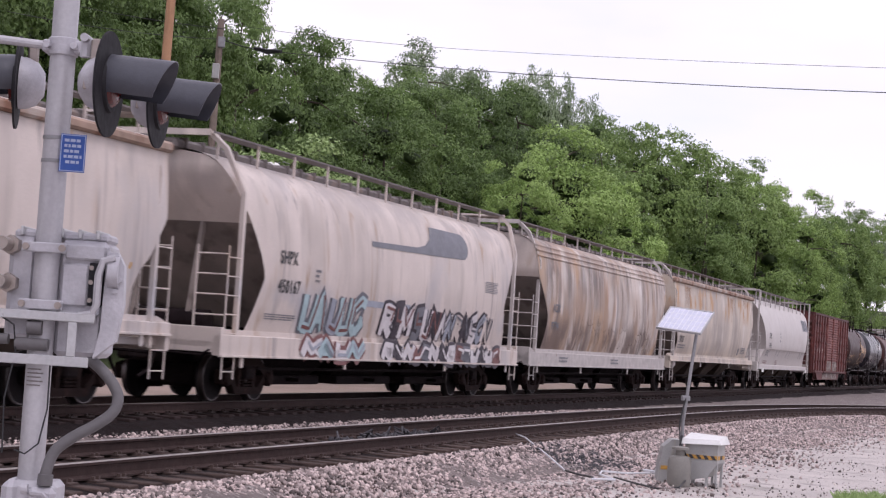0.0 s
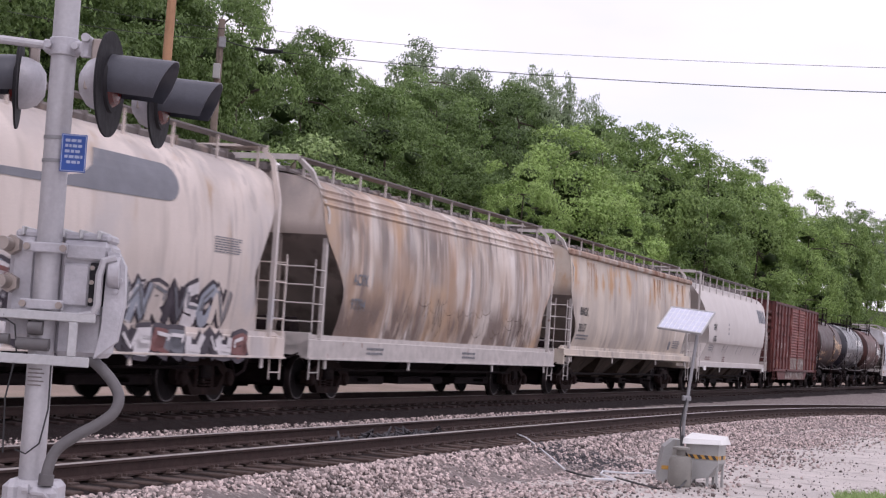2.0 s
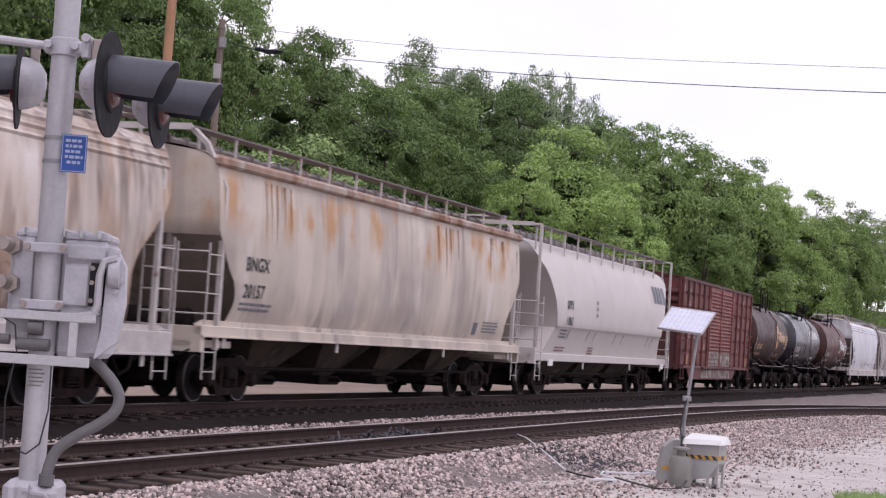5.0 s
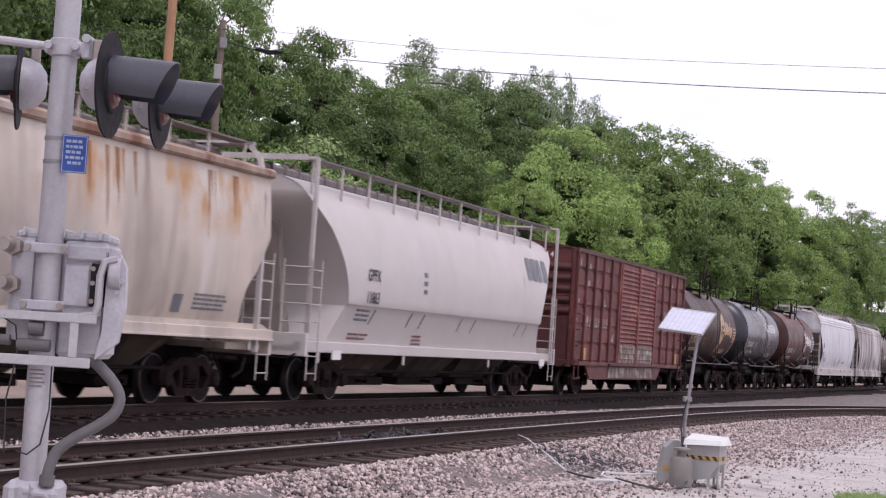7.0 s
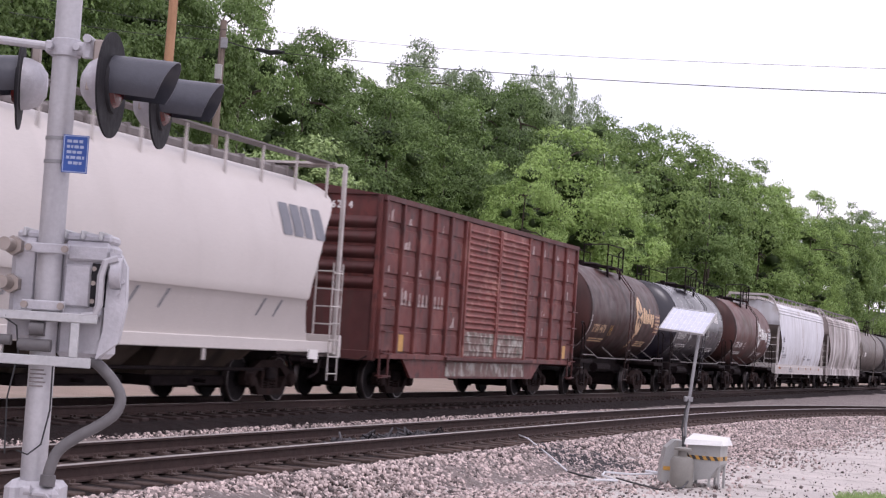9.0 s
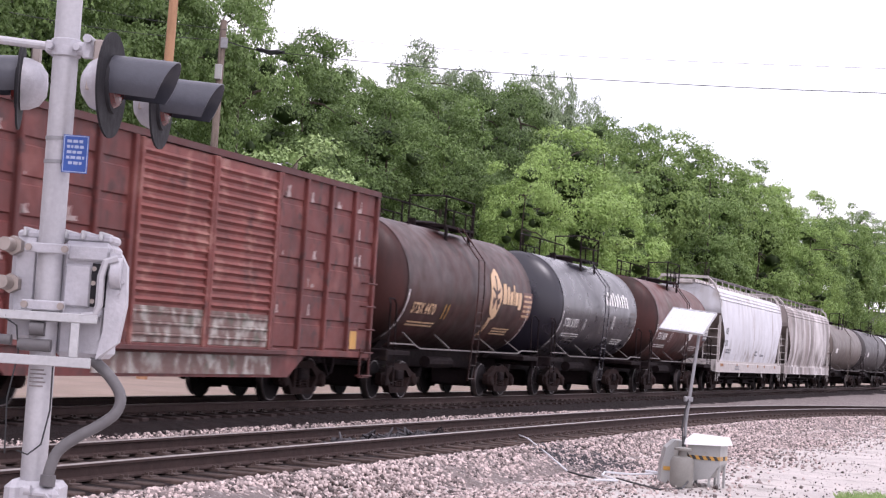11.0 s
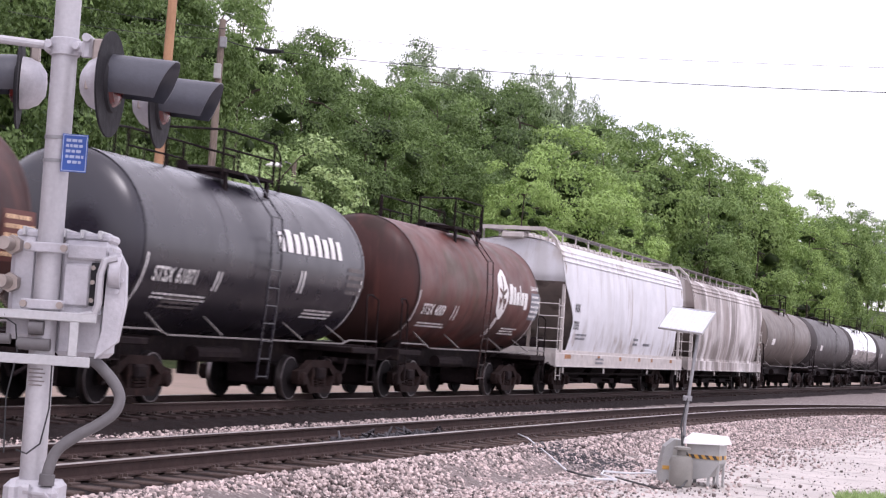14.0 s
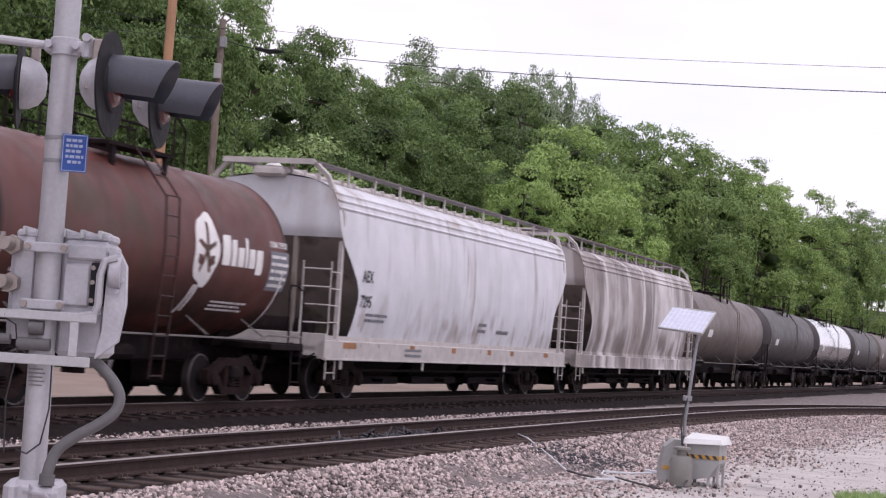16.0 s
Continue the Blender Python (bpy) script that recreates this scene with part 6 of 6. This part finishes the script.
# ---- boxcar
def boxcar(length):
    car = thing("boxcar", "faded red boxcar with ribbed sides and closed double doors", "freight car", group="cars of the freight train")
    half, w, zb, zt = length / 2, 1.44, 0.94, 4.34
    m = M().box(-half, -w, zb, half, w, zt, 0.01)
    part("body", m, m_boxred, car)
    m = M()
    m.add([(-half - 0.05, -w - 0.08, zt), (half + 0.05, -w - 0.08, zt), (half + 0.05, 0, zt + 0.20), (-half - 0.05, 0, zt + 0.20), (half + 0.05, w + 0.08, zt), (-half - 0.05, w + 0.08, zt)],
          [(0, 1, 2, 3), (3, 2, 4, 5), (0, 3, 5), (1, 4, 2)])
    for k in range(13):
        x = -half + length * k / 12
        m.add([(x - 0.05, -w - 0.06, zt + 0.03), (x + 0.05, -w - 0.06, zt + 0.03), (x + 0.05, 0, zt + 0.24), (x - 0.05, 0, zt + 0.24), (x + 0.05, w + 0.06, zt + 0.03), (x - 0.05, w + 0.06, zt + 0.03)], [(0, 1, 2, 3), (3, 2, 4, 5)])
    m.box(-half - 0.05, -w - 0.09, zt - 0.10, half + 0.05, -w, zt + 0.01, 0.0)
    m.box(-half - 0.05, w, zt - 0.10, half + 0.05, w + 0.09, zt + 0.01, 0.0)
    part("roof", m, m_boxend, car, "low peaked steel roof")
    d0, d1, d2 = -2.33, 0.25, 2.80
    posts = [-half + 0.05 + k * (d0 + half - 0.15) / 5 for k in range(6)] + [d2 + 0.1 + k * (half - d2 - 0.15) / 4 for k in range(5)]
    for s in (-1, 1):
        for x in posts:
            m = M()
            m.box(x - 0.05, s * w, zb + 0.04, x + 0.05, s * (w + 0.095), zt - 0.1, 0.012)
            part("side_post", m, m_boxred, car)
        for i, x in enumerate(posts[:-1]):
            if abs(posts[i + 1] - x) > 2.5:
                continue
            x1 = posts[i + 1]
            for k in range(6):
                z = zb + 0.12 + k * 0.55
                m = M().box(x + 0.08, s * (w - 0.01), z, x1 - 0.08, s * (w + 0.03), z + 0.45, 0.02)
                part("side_panel", m, m_boxred, car)
        for a, b in ((d0, d1), (d1, d2)):
            door = part("door", M().box(a + 0.02, s * w, zb + 0.06, b - 0.02, s * (w + 0.06), zt - 0.12, 0.01), m_doorred, car, "horizontally corrugated sliding door")
            for k in range(17):
                z = zb + 0.72 + k * 0.145
                me = M()
                me.add([(a + 0.1, s * (w + 0.06), z), (b - 0.1, s * (w + 0.06), z), (b - 0.1, s * (w + 0.105), z + 0.05), (a + 0.1, s * (w + 0.105), z + 0.05), (b - 0.1, s * (w + 0.06), z + 0.10), (a + 0.1, s * (w + 0.06), z + 0.10)], [(0, 1, 2, 3), (3, 2, 4, 5)])
                part("corrugation", me, m_doorred, door, smooth=False)
            for x in (a + 0.06, b - 0.06):
                part("door_stile", M().box(x - 0.04, s * (w + 0.05), zb + 0.06, x + 0.04, s * (w + 0.12), zt - 0.12, 0.01), m_doorred, door)
            part("peeling_patch", M().box(a + 0.1, s * (w + 0.055), zb + 0.10, b - 0.1, s * (w + 0.075), zb + 0.68, 0.01), m_peel, door, "white paint peeling to rust")
            for k in range(3):
                z = zb + 0.2 + k * 0.18
                part("patch_rib", M().box(a + 0.12, s * (w + 0.07), z, b - 0.12, s * (w + 0.10), z + 0.06, 0.02), m_peel, door)
        m = M().prism([(-6.1, zb), (4.6, zb), (3.8, 0.50), (-5.5, 0.50)], s * (w - 0.03), s * (w + 0.03))
        part("side_skirt", m, m_boxred, car)
        m = M().box(d0 - 0.9, s * (w + 0.03), 0.55, d2 + 0.2, s * (w + 0.05), 0.88, 0.0)
        part("skirt_patch", m, m_peel, car, "skirt patch of peeling white paint")
        m = M().box(d0 - 1.2, s * (w + 0.1), zb - 0.02, d2 + 0.6, s * (w + 0.17), zb + 0.06, 0.01)
        part("door_track", m, m_boxend, car)
        m = M().box(-half, s * (w + 0.0), zb - 0.03, half, s * (w + 0.09), zb + 0.09, 0.01)
        part("side_sill", m, m_boxred, car)
        for e in (-1, 1):
            m = M()
            for k in range(5):
                z = 0.55 + k * 0.47
                m = M().pipe([(e * (half - 0.08), s * (w + 0.02), z), (e * (half - 0.08), s * (w + 0.17), z), (e * (half - 0.58), s * (w + 0.17), z), (e * (half - 0.58), s * (w + 0.02), z)], 0.018, 5)
                part("grab_iron", m, m_boxend, car)
            m = M()
            m.rod((e * (half - 0.08), s * (w + 0.1), 0.5), (e * (half - 0.08), s * (w + 0.1), 1.1), 0.025, 4)
            m.rod((e * (half - 0.58), s * (w + 0.1), 0.5), (e * (half - 0.58), s * (w + 0.1), 1.1), 0.025, 4)
            m.rod((e * (half - 0.08), s * (w + 0.1), 0.52), (e * (half - 0.58), s * (w + 0.1), 0.52), 0.02, 4)
            part("sill_step", m, m_boxend, car)
    for e in (-1, 1):
        for k in range(5):
            z = 2.35 + k * 0.32
            m = M()
            m.grid(lambda u, v: (e * (half + 0.10 * math.sin(math.pi * v)), (u - 0.5) * 2 * (w - 0.12), z + 0.26 * v), 1, 6)
            part("end_corrugation", m, m_boxend, car)
        m = M().box(e * half, -w + 0.1, zb + 0.05, e * (half + 0.02), w - 0.1, 2.30, 0.0)
        part("end_panel", m, m_boxend, car)
        for s in (-1, 1):
            part("corner_angle", M().box(e * half, s * w, zb, e * (half + 0.08), s * (w - 0.10), zt, 0.01), m_boxred, car)
        m = M().box(e * (half - 0.1), -w, 0.86, e * (half + 0.1), w, 1.06, 0.01)
        part("end_sill", m, m_boxend, car)
    flat = lambda z: w + 0.03
    m = M()
    for (x, z, ww, hh) in ((posts[1] + 0.1, 2.08, 0.8, 0.28), (posts[2] + 0.12, 2.08, 0.8, 0.28), (posts[3] + 0.12, 2.08, 0.8, 0.28)):
        for j in range(3):
            wrap(m, ([(0, 0), (0.09, 0), (0.09, hh), (0, hh)], [(0, 1, 2, 3)]), flat, x + 0.1 + j * 0.24, z, 0.008)
            wrap(m, ([(-0.04, 0), (0.13, 0), (0.13, 0.05), (-0.04, 0.05)], [(0, 1, 2, 3)]), flat, x + 0.1 + j * 0.24, z, 0.009)
    rn = random.Random(8)
    for k in range(38):
        i = rn.choice((0, 1, 2, 3, 4, 6, 7, 8, 9))
        z = zb + 0.2 + rn.choice((1, 2, 3, 3, 4, 5, 5)) * 0.535
        a, b = rn.uniform(0.04, 0.22), rn.uniform(0.06, 0.28)
        wrap(m, flat_poly([(0, 0), (a, 0.02), (a * 0.7, b * 0.5), (a * 0.9, b), (0.02, b * 0.8)]), flat, posts[i] + rn.uniform(0.1, 0.5), z, 0.006)
    tagged(part("worn_white_lettering", m, m_chalk, car, "worn white lettering and chalk marks", smooth=False), kind="stuff")
    for x in (posts[1] + 0.14, posts[-2] + 0.2):
        m = M()
        wrap(m, ([(0, 0), (0.34, 0), (0.34, 0.36), (0, 0.36)], [(0, 1, 2, 3)]), flat, x, zb + 0.14, 0.008)
        part("yellow_plate", m, m_yellow, car, smooth=False)
    m = M()
    vs, fs = flat_text("SOU 586214", 0.22, 0.95, 1.25)
    m.add([(-half - 0.012, w - 0.85 - a, 4.04 + b) for a, b in vs], fs)
    part("lettering", m, m_letter, car, "white number on the end", smooth=False)
    m = M().box(-half + 0.1, -0.25, 0.62, half - 0.1, 0.25, 1.02, 0.02)
    m.rod((-2.2, -0.7, 0.75), (1.0, -0.7, 0.75), 0.12, 10)
    part("centre_sill", m, m_black, car)
    trucks(car, half - 2.3)
    couplers(car, half + 0.15)
    return car


CARS.append((boxcar(15.4), 84.15, 5.4))


# ---- tank cars
def tank(label, shell_half, paint, end_paint, R=1.50, zc=2.60, glossy=False, railing=True):
    car = thing("tank_car", label, "freight car", group="cars of the freight train")
    half = shell_half + 0.55
    prof = []
    for k in range(9):
        a = math.pi / 2 * k / 8
        prof.append((R * math.sin(a) + 0.001, -(0.55 * math.cos(a))))
    lay = pose(0, 0, zc, 0, 90, 0)
    m = M()
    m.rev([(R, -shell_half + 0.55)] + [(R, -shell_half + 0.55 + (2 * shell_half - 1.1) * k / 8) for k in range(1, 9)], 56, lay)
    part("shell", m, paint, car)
    for e in (-1, 1):
        m = M()
        m.rev([(r, e * (shell_half - 0.55 + -h)) for r, h in prof], 56, lay)
        part("end_head", m, end_paint, car, "dished tank end")
        m = M()
        m.grid(lambda u, v: (e * (shell_half - 0.55) + (u - 0.5) * 0.10, (R + 0.006) * math.cos(2 * math.pi * v), zc + (R + 0.006) * math.sin(2 * math.pi * v)), 1, 56)
        part("weld_seam", m, end_paint, car)
    for x in (-shell_half * 0.33, shell_half * 0.33):
        m = M()
        m.grid(lambda u, v: (x + (u - 0.5) * 0.05, (R + 0.004) * math.cos(2 * math.pi * v), zc + (R + 0.004) * math.sin(2 * math.pi * v)), 1, 56)
        part("weld_seam", m, paint, car)
    top = zc + R
    m = M()
    for s in (-1, 1):
        m.box(-1.05, s * 0.55, top - 0.02, 1.05, s * 0.98, top + 0.04, 0.0)
        m.box(-0.9, s * 0.90, top - 0.35, -0.8, s * 0.96, top, 0.0).box(0.8, s * 0.90, top - 0.35, 0.9, s * 0.96, top, 0.0)
    part("top_platform", m, m_black, car, "steel platform round the dome")
    for s in (-1, 1):
        m = M()
        for x in (-1.05, 1.05):
            m.rod((x, s * 0.96, top - 0.1), (x, s * 0.96, top + 0.72), 0.026, 5)
        for x in (-0.45, 0.45):
            m.rod((x, s * 0.96, top), (x, s * 0.96, top + 0.42), 0.022, 5)
        m.pipe([(-2.3, s * 0.5, top + 0.60), (-1.05, s * 0.96, top + 0.72), (1.05, s * 0.96, top + 0.72), (2.3, s * 0.5, top + 0.60)] if railing else [(-1.05, s * 0.96, top + 0.7), (1.05, s * 0.96, top + 0.7)], 0.022, 5)
        m.rod((-1.05, s * 0.96, top + 0.40), (1.05, s * 0.96, top + 0.40), 0.02, 5)
        if railing:
            m.rod((-2.3, s * 0.5, top - 0.1), (-2.3, s * 0.5, top + 0.6), 0.022, 5)
            m.rod((2.3, s * 0.5, top - 0.1), (2.3, s * 0.5, top + 0.6), 0.022, 5)
        part("top_handrail", m, m_black, car)
    m = M()
    m.rev([(0.44, -0.1), (0.44, 0.08), (0.48, 0.10), (0.48, 0.13), (0.3, 0.18), (0.05, 0.19)], 20, pose(0, 0, top - 0.02))
    m.rod((-0.75, 0, top - 0.1), (-0.75, 0, top + 0.18), 0.10, 10)
    m.rod((0.75, 0, top - 0.1), (0.75, 0, top + 0.15), 0.08, 10)
    part("dome", m, m_black, car, "manway dome and valves")
    for s in (-1, 1):
        m = M()
        for x in (-0.22, 0.22):
            pts = [(x, s * 0.98, top + 0.02), (x, s * (R + 0.10), zc + 0.75), (x, s * (R + 0.14), zc), (x, s * (R + 0.10), zc - 0.8), (x, s * 1.50, 0.45)]
            m.pipe(pts, 0.02, 4)
        for k in range(11):
            z = 0.5 + k * 0.32
            y = float(np.interp(z, [0.45, zc - 0.8, zc, zc + 0.75, top + 0.02], [1.50, R + 0.10, R + 0.14, R + 0.10, 0.98]))
            m.rod((-0.22, s * y, z), (0.22, s * y, z), 0.015, 5)
        part("side_ladder", m, end_paint, car)
        m = M()
        yy = s * 1.50
        pts = [(-half + 0.15, yy, 1.24), (-half + 1.6, yy, 1.24), (-half + 2.0, yy, 1.16), (half - 2.0, yy, 1.16), (half - 1.6, yy, 1.24), (half - 0.15, yy, 1.24)]
        m.pipe(pts, 0.02, 5)
        for x in (-half + 1.8, -half * 0.3, half * 0.3, half - 1.8):
            m.rod((x, yy, 1.2), (x * 0.97, s * 1.1, 1.5), 0.02, 4)
        part("side_handrail", m, m_grab, car)
        for e in (-1, 1):
            m = M()
            m.pipe([(e * (half - 0.1), s * 1.48, 0.35), (e * (half - 0.1), s * 1.48, 2.1), (e * (half - 0.22), s * 1.40, 2.2), (e * (half - 0.5), s * 1.40, 2.2), (e * (half - 0.6), s * 1.42, 2.1), (e * (half - 0.6), s * 1.45, 1.1)], 0.02, 5)
            for z in (0.4, 0.75):
                m.rod((e * (half - 0.1), s * 1.48, z), (e * (half - 0.5), s * 1.48, z), 0.02, 4)
            m.rod((e * (half - 0.5), s * 1.48, 0.35), (e * (half - 0.5), s * 1.48, 1.15), 0.02, 4)
            part("end_handrail", m, m_black, car)
            m = M()
            a0 = math.pi / 2 + 0.0
            m.grid(lambda u, v: (e * (shell_half - 0.62) + (u - 0.5) * 0.05, s * (R + 0.012) * math.cos(-0.1 - 0.85 * v), zc + (R + 0.012) * math.sin(-0.1 - 0.85 * v)), 1, 10)
            part("reflective_stripe", m, m_letter, car, "thin white edge stripe", smooth=False)
    for e in (-1, 1):
        m = M()
        x = e * (shell_half - 1.15)
        m.add([(x - 0.3, -1.25, 1.9), (x + 0.3, -1.25, 1.9), (x + 0.3, 1.25, 1.9), (x - 0.3, 1.25, 1.9), (x - 0.22, -0.5, 1.0), (x + 0.22, -0.5, 1.0), (x + 0.22, 0.5, 1.0), (x - 0.22, 0.5, 1.0)],
              [(0, 1, 5, 4), (1, 2, 6, 5), (2, 3, 7, 6), (3, 0, 4, 7)])
        part("saddle", m, m_black, car)
        m = M().box(e * (half - 1.4), -1.5, 0.98, e * half, 1.5, 1.10, 0.02)
        m.box(e * (half - 0.12), -1.5, 0.86, e * half, 1.5, 1.12, 0.02)
        part("end_platform", m, m_black, car)
    m = M().box(-half, -0.30, 0.70, half, 0.30, 1.14, 0.02)
    m.rod((-1.4, -0.8, 0.85), (0.3, -0.8, 0.85), 0.14, 10)
    m.rod((0, 0, 0.45), (0, 0, 1.2), 0.2, 12)
    part("centre_sill", m, m_black, car)
    trucks(car, half - 1.95)
    couplers(car, half)
    side = lambda z: math.sqrt(max(0.0, R * R - (z - zc) ** 2))
    return car, side


def tree_emblem(car, side, x, z, paint, cut):
    """A lobed oval with a cut-out sprig, and a block in place of the name beside it."""
    m = M()
    pts = []
    for k in range(40):
        a = 2 * math.pi * k / 40
        r = 1 + 0.07 * math.cos(5 * a)
        pts.append((0.45 * r * math.cos(a), 0.62 * r * math.sin(a)))
    wrap(m, flat_poly(pts), side, x, z, 0.012)
    wrap(m, flat_poly([(-0.14, -1.05), (-0.07, -1.05), (0.0, -0.6), (-0.1, -0.6)]), side, x, z, 0.012)
    wrap(m, flat_poly([(-0.30, -1.10), (-0.23, -1.10), (-0.12, -0.6), (-0.2, -0.6)]), side, x, z, 0.012)
    part("emblem", m, paint, car, "lobed oval emblem", smooth=False)
    m = M()
    for j in range(5):
        a = math.pi / 2 + j * 2 * math.pi / 5
        c, s = math.cos(a), math.sin(a)
        wrap(m, flat_poly([(0.05 * s, -0.05 * c), (0.30 * c + 0.05 * s, 0.44 * s - 0.05 * c), (0.34 * c - 0.03 * s, 0.48 * s + 0.03 * c), (-0.05 * s, 0.05 * c)]), side, x, z, 0.020)
    for j in (-1, 1):
        wrap(m, flat_poly([(j * 0.12, -0.3), (j * 0.3, -0.22), (j * 0.28, -0.08), (j * 0.14, -0.1)]), side, x, z, 0.021)
    part("emblem_cutout", m, cut, car, smooth=False)
    m = M()
    a = x + 0.58
    for k, (w, h) in enumerate(((0.30, 0.52), (0.2, 0.46), (0.24, 0.34), (0.10, 0.52), (0.24, 0.34), (0.26, 0.34))):
        b = -0.10 if k == 5 else 0
        m = M()
        wrap(m, flat_poly([(0, b), (w * 0.9, b), (w, b + 0.05), (w, h), (w * 0.1, h), (0, h - 0.05)]), side, a, z - 0.22, 0.012)
        part("name_block", m, paint, car, smooth=False)
        a += w + 0.05


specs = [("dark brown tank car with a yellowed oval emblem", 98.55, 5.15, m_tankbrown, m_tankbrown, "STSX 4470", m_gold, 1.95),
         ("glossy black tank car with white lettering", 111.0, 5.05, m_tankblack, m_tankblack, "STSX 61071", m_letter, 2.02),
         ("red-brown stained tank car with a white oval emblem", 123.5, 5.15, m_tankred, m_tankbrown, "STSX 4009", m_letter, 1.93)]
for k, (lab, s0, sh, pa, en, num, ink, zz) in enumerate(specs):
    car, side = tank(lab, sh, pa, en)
    marks(car, side, [(num, zz)], -4.12, ink, 0.34, 0.92 if k != 1 else 0.84, 0.02)
    m = M()
    bars(m, side, -sh + 1.2, zz - 0.22, 1.7, 0.035, 2, 0.014, seed=20 + k)
    bars(m, side, 2.2, 1.75, 1.2, 0.035, 3, 0.02, seed=30 + k)
    tagged(part("small_lettering", m, ink, car, smooth=False), kind="stuff")
    for j in range(2):
        m = M()
        wrap(m, flat_poly([(0, 0), (0.05, 0), (0.07, 0.34), (0.02, 0.34)]), side, -2.0 + j * 0.22 if k != 1 else -1.95 + j * 0.14, zz - 0.08, 0.014)
        part("tally_stripe", m, m_letter if k else m_yellow, car, smooth=False)
        if k == 1:
            m = M()
            wrap(m, flat_poly([(0, 0), (0.06, 0), (0.07, 0.42), (0.01, 0.42)]), side, 1.42 + j * 0.16, 2.07, 0.014)
            part("tally_stripe", m, m_letter, car, smooth=False)
    if k != 1:
        tree_emblem(car, side, 1.62 if k == 0 else 1.48, 2.62, ink, pa)
        m = M()
        wrap(m, flat_poly([(0, 0), (0.78, 0), (0.78, 0.72), (0, 0.72)]), side, 3.97, 2.05, 0.010)
        part("data_panel", m, m_slate if k else m_tankred, car, smooth=False)
        m = M()
        for j in range(5):
            bars(m, side, 4.02, 2.64 - j * 0.13, 0.62, 0.06, 1, 0.016, seed=40 + j)
        tagged(part("data_lettering", m, ink, car, smooth=False), kind="stuff")
    else:
        m = M()
        a = 0.45
        for j, w in enumerate((0.22, 0.24, 0.22, 0.20, 0.24, 0.20, 0.22, 0.20, 0.20)):
            m = M()
            wrap(m, flat_poly([(0, 0), (w, 0), (w, 0.36 + 0.06 * (j % 2)), (0, 0.36 + 0.06 * (j % 2))]), side, a, 2.80, 0.016)
            part("name_block", m, m_letter, car, smooth=False)
            a += w + 0.12
        m = M()
        for j in range(4):
            bars(m, side, 3.7, 2.6 - j * 0.15, 0.75, 0.08, 1, 0.016, seed=60 + j)
        bars(m, side, -3.4, 1.75, 1.2, 0.04, 3, 0.02, seed=70)
        tagged(part("data_lettering", m, m_walk, car, smooth=False), kind="stuff")
    if k == 2:
        marks(car, side, [("CORN SYRUP", 2.84)], 3.95, m_letter, 0.15, 0.75, 0.014)
    CARS.append((car, s0, 3.75))

# pale and streaked hoppers behind the tanks
car, side = hopper("pale chalky grey covered hopper car with worn sides", 17.4, FULL, FULL_E, m_pale, m_fitting, m_fitting, m_pale, m_black, grooves=True, n_posts=12, end_paint=m_pale, slope_top=3.25, hatch_paint=m_fitting)
marks(car, side, [("AEX", 2.44), ("7295", 1.93)], -7.1, m_ink, 0.34, 0.85)
m = M()
bars(m, lambda z: 1.55, -4.3, 1.06, 1.0, 0.06, 2, seed=80)
bars(m, side, -6.7, 1.75, 1.1, 0.06, 2, seed=81)
bars(m, side, 0.7, 1.75, 0.6, 0.08, 2, seed=82)
bars(m, side, 2.2, 1.6, 0.9, 0.09, 1, seed=83)
tagged(part("small_lettering", m, m_slate, car, smooth=False), kind="stuff")
m = M()
for x, w in ((-7.8, 0.7), (-4.0, 0.3), (-1.2, 0.3), (1.5, 0.3), (3.4, 0.3), (6.5, 0.4)):
    m = M()
    wrap(m, ([(0, 0), (w, 0), (w, 0.12), (0, 0.12)], [(0, 1, 2, 3)]), lambda z: 1.55, x, 1.07, 0.006)
    part("orange_reflector", m, m_rustrun, car, smooth=False)
CARS.append((car, 138.8, 6.5))
car, side = hopper("grey covered hopper car with dark vertical runs", 17.1, FULL, FULL_E, m_streak, m_streak, m_fitting, m_streak, m_black, grooves=True, n_posts=12, slope_top=3.25)
CARS.append((car, 157.3, 6.4))

for lab, s0, pa in (("grey-brown tank car with dusty plain shell", 175.2, m_tankgrey), ("dull dark grey painted tank car", 192.8, m_tankdark), ("polished metal jacketed tank car", 210.2, m_tanksilver),
                    ("dull dark brown-grey tank car", 227.8, m_tankdark), ("dusty grey-brown tank car behind the others", 245.4, m_tankgrey)):
    car, side = tank(lab, 8.0, pa, m_tankdark if pa != m_tankgrey else m_tankgrey)
    m = M()
    wrap(m, flat_poly([(0, 0), (0.9, 0), (1.0, 0.3), (0.1, 0.3)]), side, -6.0, 2.2, 0.012)
    part("data_panel", m, m_letter, car, smooth=False)
    CARS.append((car, s0, 6.2))


def motions():
    for car, s0, base in CARS:
        rows = []
        for t in TIMES:
            s = s0 - run(t)
            a, b = train_point(s - base), train_point(s + base)
            d = b - a
            mid = (a + b) / 2
            rows.append((t, pose(mid.x, mid.y, 0, 0, 0, math.degrees(math.atan2(d.y, d.x)))))
        walk(car, rows)
    for w, a in WHEELS:
        walk(w, [(t, pose(a, 0, 0.43, 0, -math.degrees(run(t) / 0.43), 0)) for t in SPINS])


motions()
